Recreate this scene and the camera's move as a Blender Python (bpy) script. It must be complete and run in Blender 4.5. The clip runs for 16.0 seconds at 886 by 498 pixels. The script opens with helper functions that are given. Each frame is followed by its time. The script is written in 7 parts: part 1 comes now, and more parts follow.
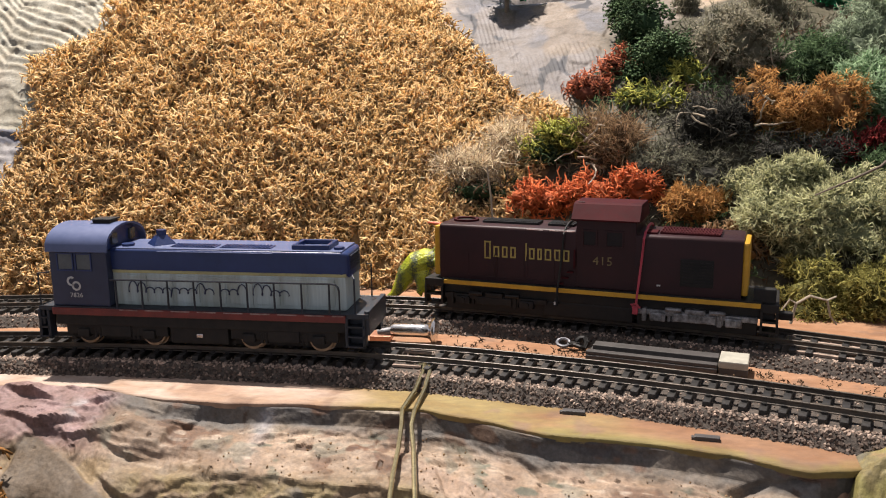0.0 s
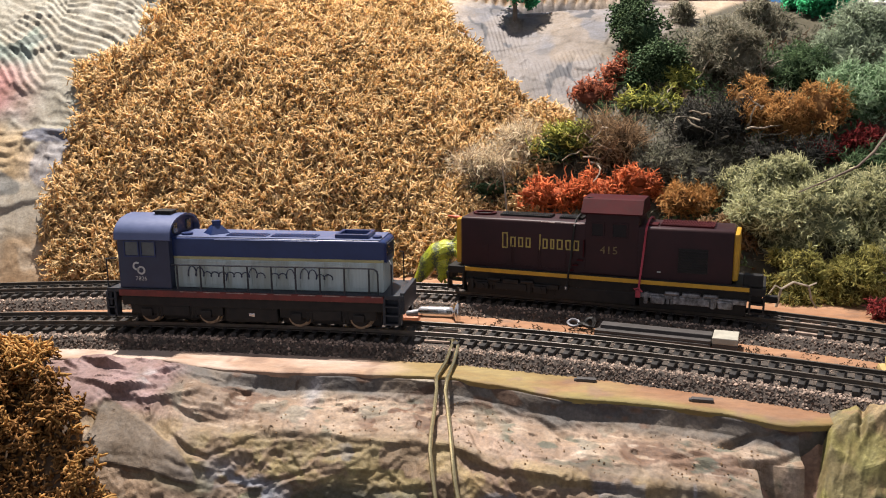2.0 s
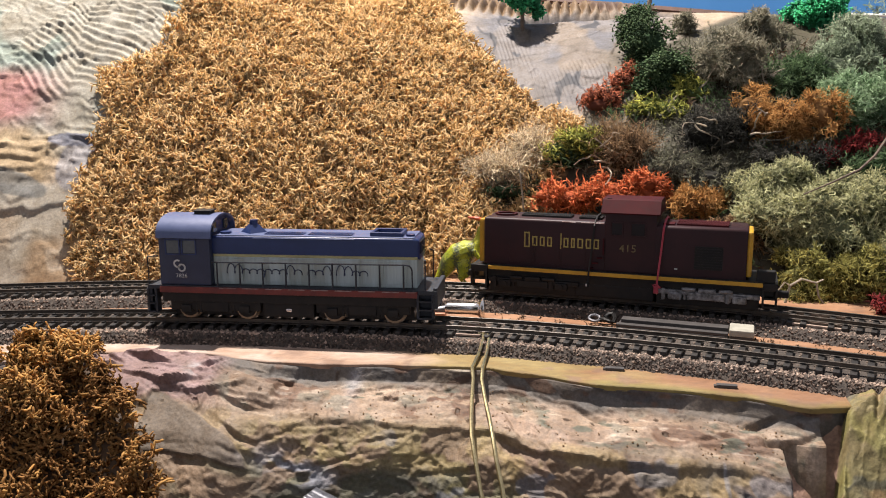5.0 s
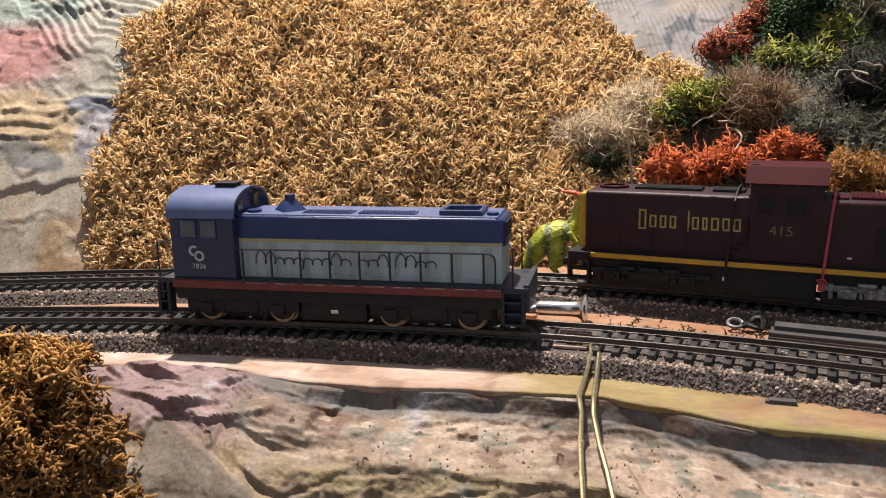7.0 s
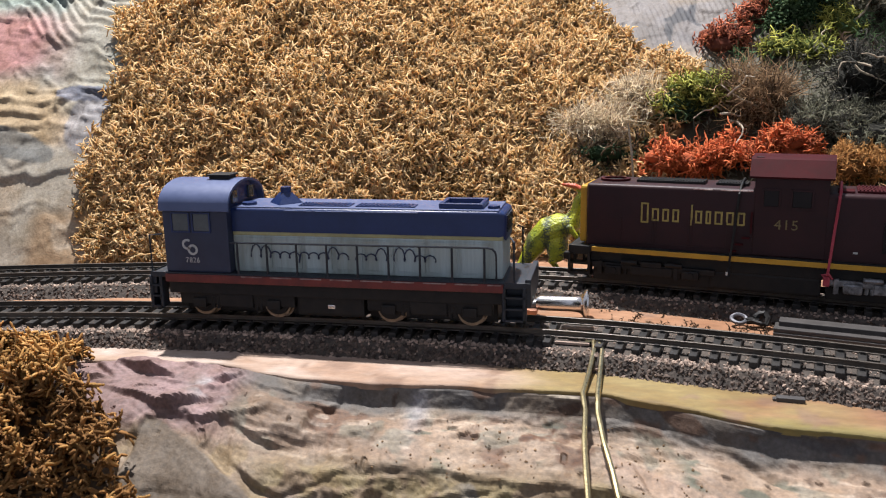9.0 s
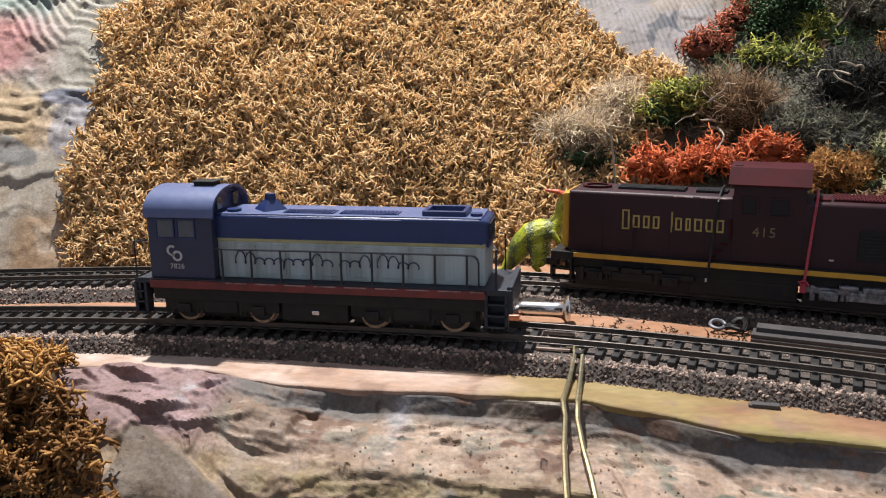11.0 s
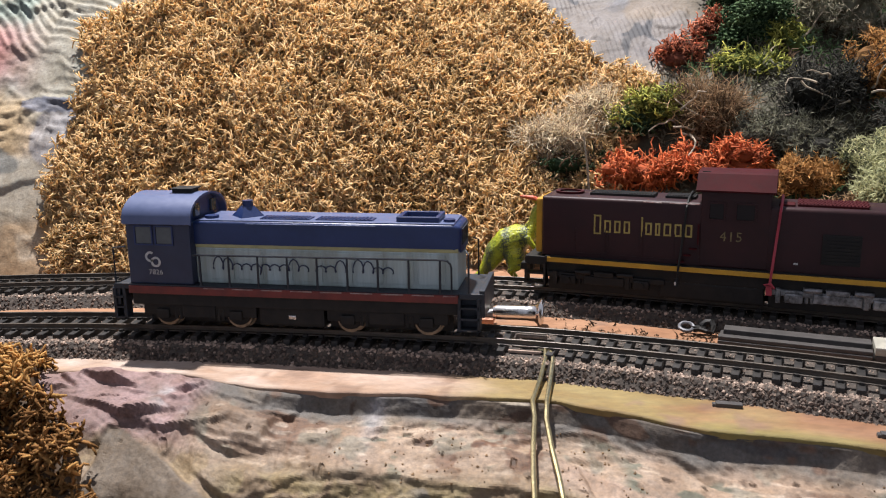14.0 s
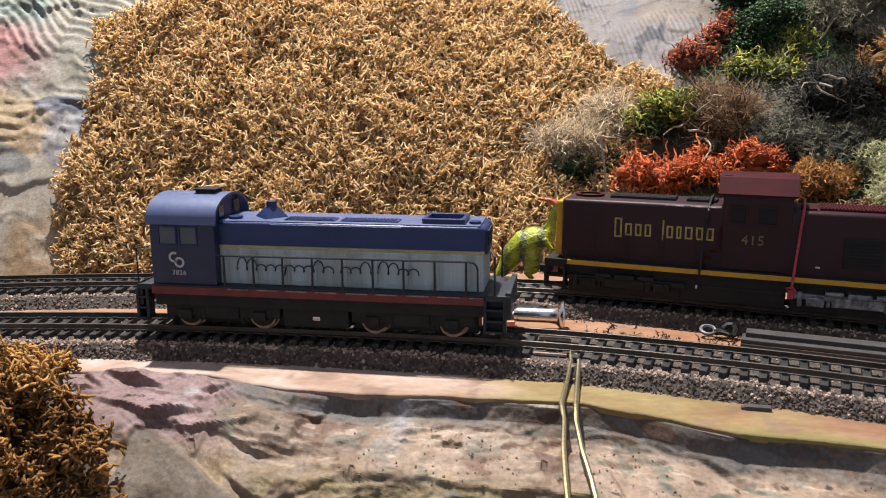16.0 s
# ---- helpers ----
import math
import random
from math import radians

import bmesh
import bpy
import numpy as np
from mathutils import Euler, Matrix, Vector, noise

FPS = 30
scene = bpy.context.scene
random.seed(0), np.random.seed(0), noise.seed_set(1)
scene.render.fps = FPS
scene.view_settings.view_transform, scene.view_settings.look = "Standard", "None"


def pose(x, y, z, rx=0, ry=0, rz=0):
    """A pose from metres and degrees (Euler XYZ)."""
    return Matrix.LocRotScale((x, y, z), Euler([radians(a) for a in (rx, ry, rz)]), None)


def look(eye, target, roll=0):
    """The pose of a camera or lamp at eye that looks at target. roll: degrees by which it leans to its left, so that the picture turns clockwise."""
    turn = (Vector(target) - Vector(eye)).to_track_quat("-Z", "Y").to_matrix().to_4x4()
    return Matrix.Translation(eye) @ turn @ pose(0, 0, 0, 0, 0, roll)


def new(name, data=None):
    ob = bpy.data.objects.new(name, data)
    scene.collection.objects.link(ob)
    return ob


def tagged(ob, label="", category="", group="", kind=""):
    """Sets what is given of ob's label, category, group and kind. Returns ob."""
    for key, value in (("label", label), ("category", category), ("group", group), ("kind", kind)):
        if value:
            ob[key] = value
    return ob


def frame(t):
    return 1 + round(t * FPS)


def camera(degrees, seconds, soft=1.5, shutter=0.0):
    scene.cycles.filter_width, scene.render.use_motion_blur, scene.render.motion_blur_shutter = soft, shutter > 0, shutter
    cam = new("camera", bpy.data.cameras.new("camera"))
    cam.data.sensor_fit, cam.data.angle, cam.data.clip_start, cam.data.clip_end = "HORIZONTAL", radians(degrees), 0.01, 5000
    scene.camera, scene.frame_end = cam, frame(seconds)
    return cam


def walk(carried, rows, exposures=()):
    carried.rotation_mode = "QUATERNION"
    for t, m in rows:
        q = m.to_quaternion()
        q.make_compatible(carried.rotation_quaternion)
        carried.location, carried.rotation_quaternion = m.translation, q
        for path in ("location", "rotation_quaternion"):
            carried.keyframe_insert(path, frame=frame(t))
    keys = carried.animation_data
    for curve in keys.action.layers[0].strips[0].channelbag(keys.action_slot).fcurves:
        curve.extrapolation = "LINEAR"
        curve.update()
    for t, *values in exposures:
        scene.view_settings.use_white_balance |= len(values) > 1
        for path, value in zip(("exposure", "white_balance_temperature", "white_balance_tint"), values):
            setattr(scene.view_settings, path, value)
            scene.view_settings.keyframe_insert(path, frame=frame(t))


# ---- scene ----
cam = camera(56.45, 16.0, soft=1.0)
cam.data.dof.use_dof, cam.data.dof.focus_distance, cam.data.dof.aperture_fstop = True, 0.46, 42.0
PATH = [
    (0, (0.059, 0.041, 0.111), (-0.251, 1.979, -0.275), -0.8),
    (0.5, (0.06, 0.041, 0.111), (-0.239, 1.981, -0.275), -0.8),
    (1, (0.06, 0.036, 0.111), (-0.234, 1.975, -0.279), -0.7),
    (1.5, (0.06, 0.025, 0.111), (-0.231, 1.965, -0.279), -0.7),
    (2, (0.05, -0.006, 0.116), (-0.241, 1.933, -0.276), -0.5),
    (2.5, (0.043, -0.058, 0.117), (-0.237, 1.883, -0.275), -0.4),
    (3, (0.041, -0.087, 0.119), (-0.219, 1.857, -0.271), 0.1),
    (3.5, (0.045, -0.095, 0.119), (-0.202, 1.854, -0.255), 0.4),
    (3.7, (0.046, -0.093, 0.119), (-0.199, 1.857, -0.25), 0.3),
    (5.8, (0.018, 0.033, 0.104), (-0.265, 1.979, -0.26), -1.4),
    (6, (0.017, 0.048, 0.101), (-0.309, 1.985, -0.274), -1.4),
    (6.5, (0.011, 0.069, 0.095), (-0.388, 1.989, -0.298), -1.4),
    (7, (0.008, 0.07, 0.096), (-0.409, 1.982, -0.317), -1.3),
    (7.5, (0.006, 0.069, 0.095), (-0.414, 1.979, -0.326), -1.3),
    (8, (0.003, 0.072, 0.092), (-0.412, 1.981, -0.339), -1.2),
    (8.5, (0.002, 0.074, 0.092), (-0.398, 1.986, -0.337), -1.0),
    (9, (0.004, 0.076, 0.095), (-0.395, 1.988, -0.335), -1.1),
    (11.5, (0.007, 0.073, 0.099), (-0.354, 1.991, -0.336), -0.8),
    (12, (0.011, 0.072, 0.099), (-0.347, 1.992, -0.335), -0.9),
    (12.5, (0.011, 0.07, 0.1), (-0.34, 1.993, -0.326), -0.9),
    (13, (0.011, 0.069, 0.102), (-0.333, 1.993, -0.323), -0.8),
    (13.5, (0.012, 0.067, 0.101), (-0.329, 1.992, -0.322), -0.8),
    (14, (0.012, 0.068, 0.1), (-0.324, 1.994, -0.321), -0.8),
    (14.5, (0.011, 0.067, 0.101), (-0.321, 1.994, -0.32), -0.8),
    (15, (0.007, 0.066, 0.099), (-0.317, 1.994, -0.321), -0.6),
    (15.5, (0.005, 0.068, 0.099), (-0.316, 1.998, -0.318), -0.5),
    (16, (0.0, 0.066, 0.1), (-0.321, 1.996, -0.316), -0.4),
]
walk(cam, [(t, look(eye, target, roll)) for t, eye, target, roll in PATH],
     [(0, 0.84, 6250, 10), (3.5, 0.90, 6150, 10), (6, 0.84, 6250, 11), (9, 0.78, 5700, 8), (11.5, 0.77, 5750, 9), (16, 0.77, 5800, 9)])

# ---------------------------------------------------------------- light
world = bpy.data.worlds.new("room_light")
scene.world = world
world.use_nodes = True
world.node_tree.nodes["Background"].inputs[0].default_value = (0.95, 0.92, 1.0, 1)
world.node_tree.nodes["Background"].inputs[1].default_value = 0.275
lamp = new("ceiling_lamp", bpy.data.lights.new("ceiling_lamp", "POINT"))
lamp.data.energy, lamp.data.shadow_soft_size, lamp.data.color = 108.0, 0.018, (1.0, 0.885, 0.780)
lamp.location = (-0.24, 0.685, 1.15)


# ---------------------------------------------------------------- materials
def surf(name, c1, c2=None, scale=200.0, rough=0.7, metal=0.0, bump=0.0, bump_scale=900.0, island=0.0, paint=False,
         spec=0.4, fine=0.25, stretch=(1, 1, 1), coat=0.0, rand=0.0, depth=0.0006, thin=0.0, glow=0.0, crag=0.0):
    """A surface with colour variation at two scales, relief, and a spread of tone from piece to piece."""
    m = bpy.data.materials.new(name)
    m.use_nodes = True
    nt = m.node_tree
    b = nt.nodes["Principled BSDF"]
    b.inputs["Roughness"].default_value, b.inputs["Metallic"].default_value = rough, metal
    b.inputs["Specular IOR Level"].default_value = spec
    b.inputs["Coat Weight"].default_value = coat

    def node(kind, **kw):
        n = nt.nodes.new(kind)
        for k, v in kw.items():
            n.inputs[k].default_value = v
        return n

    tc = node("ShaderNodeTexCoord")
    mp = node("ShaderNodeMapping", Scale=stretch)
    nt.links.new(tc.outputs["Object"], mp.inputs["Vector"])
    n1 = node("ShaderNodeTexNoise", Scale=scale, Detail=5.0, Roughness=0.6)
    n2 = node("ShaderNodeTexNoise", Scale=scale * 6, Detail=4.0, Roughness=0.65)
    for n in (n1, n2):
        nt.links.new(mp.outputs[0], n.inputs["Vector"])
    ramp = node("ShaderNodeMapRange", **{"From Min": 0.35, "From Max": 0.65})
    nt.links.new(n1.outputs[0], ramp.inputs["Value"])
    mix = node("ShaderNodeMix")
    mix.data_type = "RGBA"
    c2 = c2 or tuple(0.75 * v for v in c1)
    if paint:
        at = node("ShaderNodeAttribute")
        at.attribute_name = "paint"
        dark = node("ShaderNodeMix")
        dark.data_type, dark.blend_type = "RGBA", "MULTIPLY"
        dark.inputs[0].default_value = 1.0
        nt.links.new(at.outputs["Color"], dark.inputs[6])
        dark.inputs[7].default_value = (*c2, 1)
        nt.links.new(at.outputs["Color"], mix.inputs[6])
        nt.links.new(dark.outputs[2], mix.inputs[7])
    else:
        mix.inputs[6].default_value, mix.inputs[7].default_value = (*c1, 1), (*c2, 1)
    nt.links.new(ramp.outputs[0], mix.inputs[0])
    hsv = node("ShaderNodeHueSaturation")
    nt.links.new(mix.outputs[2], hsv.inputs["Color"])
    val = node("ShaderNodeMapRange", **{"From Min": 0.30 if paint else 0.0, "From Max": 0.70 if paint else 1.0, "To Min": 1 - fine, "To Max": 1 + fine})
    nt.links.new(n2.outputs[0], val.inputs["Value"])
    out = val.outputs[0]
    if island or rand:
        src = node("ShaderNodeNewGeometry").outputs["Random Per Island"] if island else node("ShaderNodeObjectInfo").outputs["Random"]
        k = island or rand
        spread = node("ShaderNodeMapRange", **{"To Min": 1 - k, "To Max": 1 + k})
        nt.links.new(src, spread.inputs["Value"])
        mul = node("ShaderNodeMath")
        mul.operation = "MULTIPLY"
        nt.links.new(out, mul.inputs[0]), nt.links.new(spread.outputs[0], mul.inputs[1])
        out = mul.outputs[0]
    nt.links.new(out, hsv.inputs["Value"])
    nt.links.new(hsv.outputs[0], b.inputs["Base Color"])
    rr = node("ShaderNodeMapRange", **{"To Min": max(0.02, rough - 0.12), "To Max": min(1.0, rough + 0.12)})
    nt.links.new(n2.outputs[0], rr.inputs["Value"]), nt.links.new(rr.outputs[0], b.inputs["Roughness"])
    if glow:
        nt.links.new(hsv.outputs[0], b.inputs["Emission Color"])
        b.inputs["Emission Strength"].default_value = glow
    if thin:
        tl, mixed = node("ShaderNodeBsdfTranslucent"), node("ShaderNodeMixShader", Fac=thin)
        nt.links.new(hsv.outputs[0], tl.inputs["Color"])
        nt.links.new(b.outputs[0], mixed.inputs[1]), nt.links.new(tl.outputs[0], mixed.inputs[2])
        nt.links.new(mixed.outputs[0], nt.nodes["Material Output"].inputs["Surface"])
    if bump:
        n3 = node("ShaderNodeTexNoise", Scale=bump_scale, Detail=4.0)
        nt.links.new(mp.outputs[0], n3.inputs["Vector"])
        bp = node("ShaderNodeBump", Strength=bump, Distance=depth)
        nt.links.new(n3.outputs[0], bp.inputs["Height"]), nt.links.new(bp.outputs[0], b.inputs["Normal"])
        if crag:
            n4 = node("ShaderNodeTexNoise", Scale=crag, Detail=7.0, Roughness=0.62, Distortion=0.6)
            n4.noise_type = "RIDGED_MULTIFRACTAL"
            nt.links.new(mp.outputs[0], n4.inputs["Vector"])
            b2 = node("ShaderNodeBump", Strength=0.6, Distance=0.0005)
            nt.links.new(n4.outputs[0], b2.inputs["Height"]), nt.links.new(b2.outputs[0], bp.inputs["Normal"])
    return m


PLASTER = surf("painted_plaster", (1, 1, 1), (0.74, 0.69, 0.62), 90, 0.70, bump=0.30, bump_scale=900, paint=True, fine=0.26, spec=0.3, crag=80)
CLIFF = surf("painted_rock_plaster", (1, 1, 1), (0.74, 0.68, 0.60), 110, 0.72, bump=0.34, bump_scale=1900, paint=True, fine=0.32, spec=0.35, depth=0.0003, crag=190)
BOARD = surf("painted_board", (1, 1, 1), (0.76, 0.66, 0.56), 60, 0.75, bump=0.4, bump_scale=600, paint=True, fine=0.16, stretch=(0.6, 1.3, 1), crag=60)
BALLAST = surf("ballast_bed", (0.0740, 0.0590, 0.0475), (0.0340, 0.0280, 0.0235), 500, 0.9, bump=1.0, bump_scale=900, fine=0.5)
STONES = surf("ballast_stones", (0.0980, 0.0710, 0.0550), (0.0440, 0.0325, 0.0260), 300, 0.85, island=0.75, fine=0.2)
PALE_STONES = surf("pale_ballast_stones", (0.30, 0.225, 0.175), (0.16, 0.12, 0.095), 300, 0.85, island=0.6, fine=0.2)
RAIL = surf("rail_metal", (0.085, 0.070, 0.055), (0.05, 0.042, 0.034), 150, 0.45, 0.4, fine=0.3, bump=0.1)
TIE = surf("black_tie_plastic", (0.014, 0.013, 0.0125), (0.028, 0.025, 0.022), 300, 0.5, rand=0.3, bump=0.25, spec=0.35)
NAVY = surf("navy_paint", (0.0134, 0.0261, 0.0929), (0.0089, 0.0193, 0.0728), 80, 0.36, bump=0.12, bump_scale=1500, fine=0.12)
# lighter blue than the sides, for cab roof and hood top
ROOFBLUE = surf("light_blue_roof", (0.0765, 0.0945, 0.1800), (0.0585, 0.0765, 0.1530), 70, 0.42, bump=0.04, fine=0.12)
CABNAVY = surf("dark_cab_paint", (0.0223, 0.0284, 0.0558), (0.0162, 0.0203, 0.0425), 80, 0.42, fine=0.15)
GREYSIDE = surf("weathered_grey_side", (0.3443, 0.4131, 0.4246), (0.2295, 0.2639, 0.2410), 60, 0.45, bump=0.2, fine=0.18, stretch=(3, 1, 0.25))
CREAM = surf("cream_stripe", (0.33, 0.315, 0.150), (0.24, 0.225, 0.110), 100, 0.5, fine=0.2)
REDSILL = surf("red_sill_paint", (0.135, 0.0225, 0.0170), (0.080, 0.0145, 0.0125), 120, 0.5, fine=0.25)
BLACK = surf("black_plastic", (0.009, 0.009, 0.0095), (0.016, 0.0145, 0.013), 200, 0.55, spec=0.2, fine=0.2, bump=0.15)
DARKBLUEBLACK = surf("dark_blue_black", (0.0130, 0.0178, 0.0275), (0.0097, 0.0121, 0.0162), 200, 0.5, fine=0.2)
WHEEL = surf("worn_wheel_metal", (0.26, 0.20, 0.135), (0.13, 0.10, 0.07), 300, 0.4, 0.7, fine=0.2)
MAROON = surf("maroon_paint", (0.0235, 0.0064, 0.0075), (0.0165, 0.0048, 0.0058), 70, 0.5, spec=0.25, bump=0.12, bump_scale=1200, fine=0.2)
DUSTYMAROON = surf("dusty_maroon_roof", (0.046, 0.0066, 0.0082), (0.030, 0.0048, 0.0060), 60, 0.7, bump=0.05, fine=0.3, spec=0.1)
YELLOW = surf("yellow_paint", (0.43, 0.24, 0.0125), (0.32, 0.175, 0.011), 120, 0.45, fine=0.2)
SILVER = surf("silver_truck_paint", (0.24, 0.24, 0.25), (0.055, 0.055, 0.055), 420, 0.35, 0.35, fine=0.35)
STEEL = surf("polished_steel", (0.70, 0.68, 0.66), (0.60, 0.58, 0.56), 300, 0.22, 1.0, fine=0.1, bump=0.1)
COPPER = surf("copper_pad", (0.55, 0.30, 0.20), (0.42, 0.22, 0.15), 300, 0.4, 0.9)
BRASS = surf("brass_wire", (0.58, 0.49, 0.27), (0.42, 0.35, 0.19), 500, 0.3, 1.0, fine=0.25)
DARKGLASS = surf("dark_window", (0.007, 0.0055, 0.006), (0.010, 0.0075, 0.008), 200, 0.4, spec=0.2)
GLASS = surf("smoky_window", (0.0567, 0.0607, 0.0607), (0.0365, 0.0405, 0.0405), 200, 0.12, spec=0.6)
LETTERY = surf("yellow_lettering", (0.32, 0.255, 0.064), (0.22, 0.17, 0.045), 400, 0.5)
LETTERDIM = surf("worn_yellow_number", (0.17, 0.13, 0.05), (0.105, 0.08, 0.032), 400, 0.55)
LETTERW = surf("white_lettering", (0.42, 0.42, 0.41), (0.32, 0.32, 0.31), 400, 0.5)
LETTERN = surf("navy_lettering", (0.018, 0.025, 0.065), (0.014, 0.02, 0.05), 400, 0.5)
# pale colour of the strips that paint highlights along edges
GLINTEDGE = surf("pale_edge_glint", (0.30, 0.24, 0.22), (0.12, 0.05, 0.045), 260, 0.45, fine=0.3)
PINK = surf("red_rubber", (0.33, 0.035, 0.055), (0.25, 0.025, 0.04), 300, 0.5)
DINO = surf("toy_dinosaur_skin", (0.44, 0.45, 0.015), (0.20, 0.24, 0.012), 130, 0.38, bump=1.0, bump_scale=900, fine=0.3, coat=0.3)
GREYPLASTIC = surf("dark_grey_plastic", (0.055, 0.050, 0.048), (0.038, 0.035, 0.033), 150, 0.5, bump=0.1)
WHITEPLASTIC = surf("off_white_plastic", (0.34, 0.325, 0.27), (0.26, 0.25, 0.21), 150, 0.5)
# weak emission added to brighten the panel, which the lamp hardly reaches
SKY = surf("glowing_sky_paint", (0.042, 0.150, 0.35), (0.050, 0.17, 0.38), 6, 0.6, fine=0.05, glow=0.17)
BROWN = surf("brown_edge_paint", (0.10, 0.055, 0.04), (0.07, 0.04, 0.03), 60, 0.7)
WHITEEDGE = surf("white_edge_paint", (0.75, 0.73, 0.68), (0.6, 0.58, 0.54), 60, 0.7)
MOSS = surf("golden_moss", (0.81, 0.628, 0.368), (0.71, 0.528, 0.280), 45, 0.9, island=0.20, fine=0.15, thin=0.55, spec=0.1)
RUSTMOSS = surf("rusty_moss", (0.66, 0.480, 0.245), (0.52, 0.350, 0.160), 60, 0.9, island=0.28, fine=0.2, thin=0.45, spec=0.1)
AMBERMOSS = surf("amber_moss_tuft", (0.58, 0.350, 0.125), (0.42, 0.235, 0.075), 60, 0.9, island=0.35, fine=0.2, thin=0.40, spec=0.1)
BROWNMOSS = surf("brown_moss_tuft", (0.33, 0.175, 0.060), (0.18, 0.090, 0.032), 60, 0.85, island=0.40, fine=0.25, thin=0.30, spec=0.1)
BARK = surf("grey_bark", (0.15, 0.115, 0.085), (0.09, 0.07, 0.052), 200, 0.8, bump=0.6)
TWIG = surf("pale_twig", (0.36, 0.30, 0.22), (0.25, 0.21, 0.15), 300, 0.8, bump=0.4)


def foliage(name, c1, c2, island=0.32):
    dull = [tuple(k * (0.84 * v + 0.16 * (0.3 * c[0] + 0.6 * c[1] + 0.1 * c[2])) for v in c) for k, c in ((1.65, c1), (1.8, c2))]
    return surf(name, *dull, 60, 0.85, island=island, fine=0.25, thin=0.35, spec=0.15)


# ---------------------------------------------------------------- mesh helpers
def part(name, bm, material, parent=None, label="", smooth=False):
    me = bpy.data.meshes.new(name)
    bm.normal_update()
    if smooth:
        for e in bm.edges:
            e.smooth = len(e.link_faces) == 2 and e.calc_face_angle(0) < 0.7
    bm.to_mesh(me)
    bm.free()
    me.materials.append(material)
    if smooth:
        me.polygons.foreach_set("use_smooth", [True] * len(me.polygons))
    ob = new(name, me)
    ob.parent = parent
    return tagged(ob, label)


def thing(name, label, category, at=(0, 0, 0), rz=0.0, group="", kind=""):
    ob = new(name)
    ob.empty_display_size = 0.01
    ob.matrix_world = pose(*at, 0, 0, rz)
    return tagged(ob, label, category, group, kind)


def box(bm, x0, x1, y0, y1, z0, z1, bevel=0.0, segs=2):
    r = bmesh.ops.create_cube(bm, size=1.0, matrix=Matrix.Translation(((x0 + x1) / 2, (y0 + y1) / 2, (z0 + z1) / 2)) @ Matrix.Diagonal((x1 - x0, y1 - y0, z1 - z0, 1)))
    if bevel:
        edges = list({e for v in r["verts"] for e in v.link_edges})
        bmesh.ops.bevel(bm, geom=edges, offset=bevel, segments=segs, affect="EDGES", profile=0.6)
    return bm


def boxed(*a, **k):
    return box(bmesh.new(), *a, **k)


def cyl(bm, p0, p1, r0, r1=None, segs=16):
    p0, p1 = Vector(p0), Vector(p1)
    d = p1 - p0
    m = Matrix.Translation((p0 + p1) / 2) @ d.to_track_quat("Z", "Y").to_matrix().to_4x4()
    bmesh.ops.create_cone(bm, cap_ends=True, segments=segs, radius1=r0, radius2=r0 if r1 is None else r1, depth=d.length, matrix=m)
    return bm


def tube(bm, pts, radii, segs=6):
    """A tube along a line of points."""
    pts = [Vector(p) for p in pts]
    rings = []
    for i, p in enumerate(pts):
        d = (pts[min(i + 1, len(pts) - 1)] - pts[max(i - 1, 0)]).normalized()
        q = d.to_track_quat("Z", "Y")
        r = radii[i] if hasattr(radii, "__len__") else radii
        rings.append([bm.verts.new(p + q @ Vector((r * math.cos(2 * math.pi * k / segs), r * math.sin(2 * math.pi * k / segs), 0))) for k in range(segs)])
    for a, b in zip(rings, rings[1:]):
        for k in range(segs):
            bm.faces.new((a[k], a[(k + 1) % segs], b[(k + 1) % segs], b[k]))
    bm.faces.new(rings[0][::-1]), bm.faces.new(rings[-1])
    return bm


def loft(bm, profile, xs):
    """Extrudes a closed profile of (y, z) along x through the stations xs, each (x, y scale, z shift)."""
    rings = [[bm.verts.new((x, y * k, z + dz)) for y, z in profile] for x, k, dz in xs]
    n = len(profile)
    for a, b in zip(rings, rings[1:]):
        for k in range(n):
            bm.faces.new((a[k], a[(k + 1) % n], b[(k + 1) % n], b[k]))
    bm.faces.new(rings[0][::-1]), bm.faces.new(rings[-1])
    bmesh.ops.recalc_face_normals(bm, faces=bm.faces)
    return bm


def smooth_line(pts, step=0.003):
    """A smooth line through plan points, sampled at even steps."""
    pts = np.array(pts, float)
    xs = np.linspace(pts[0, 0], pts[-1, 0], 400)
    ys = np.interp(xs, pts[:, 0], pts[:, 1])
    for _ in range(60):
        ys[1:-1] = 0.25 * ys[:-2] + 0.5 * ys[1:-1] + 0.25 * ys[2:]
    s = np.concatenate([[0], np.cumsum(np.hypot(np.diff(xs), np.diff(ys)))])
    at = np.arange(0, s[-1], step)
    return np.stack([np.interp(at, s, xs), np.interp(at, s, ys)], 1)


# value noise on a plane, for relief and paint patches
LATTICE = np.random.RandomState(7).rand(256, 256)


def vnoise(x, y):
    xi, yi = np.floor(x).astype(int), np.floor(y).astype(int)
    fx, fy = x - xi, y - yi
    fx, fy = fx * fx * (3 - 2 * fx), fy * fy * (3 - 2 * fy)
    a, b = LATTICE[xi % 256, yi % 256], LATTICE[(xi + 1) % 256, yi % 256]
    c, d = LATTICE[xi % 256, (yi + 1) % 256], LATTICE[(xi + 1) % 256, (yi + 1) % 256]
    return (a + (b - a) * fx) * (1 - fy) + (c + (d - c) * fx) * fy


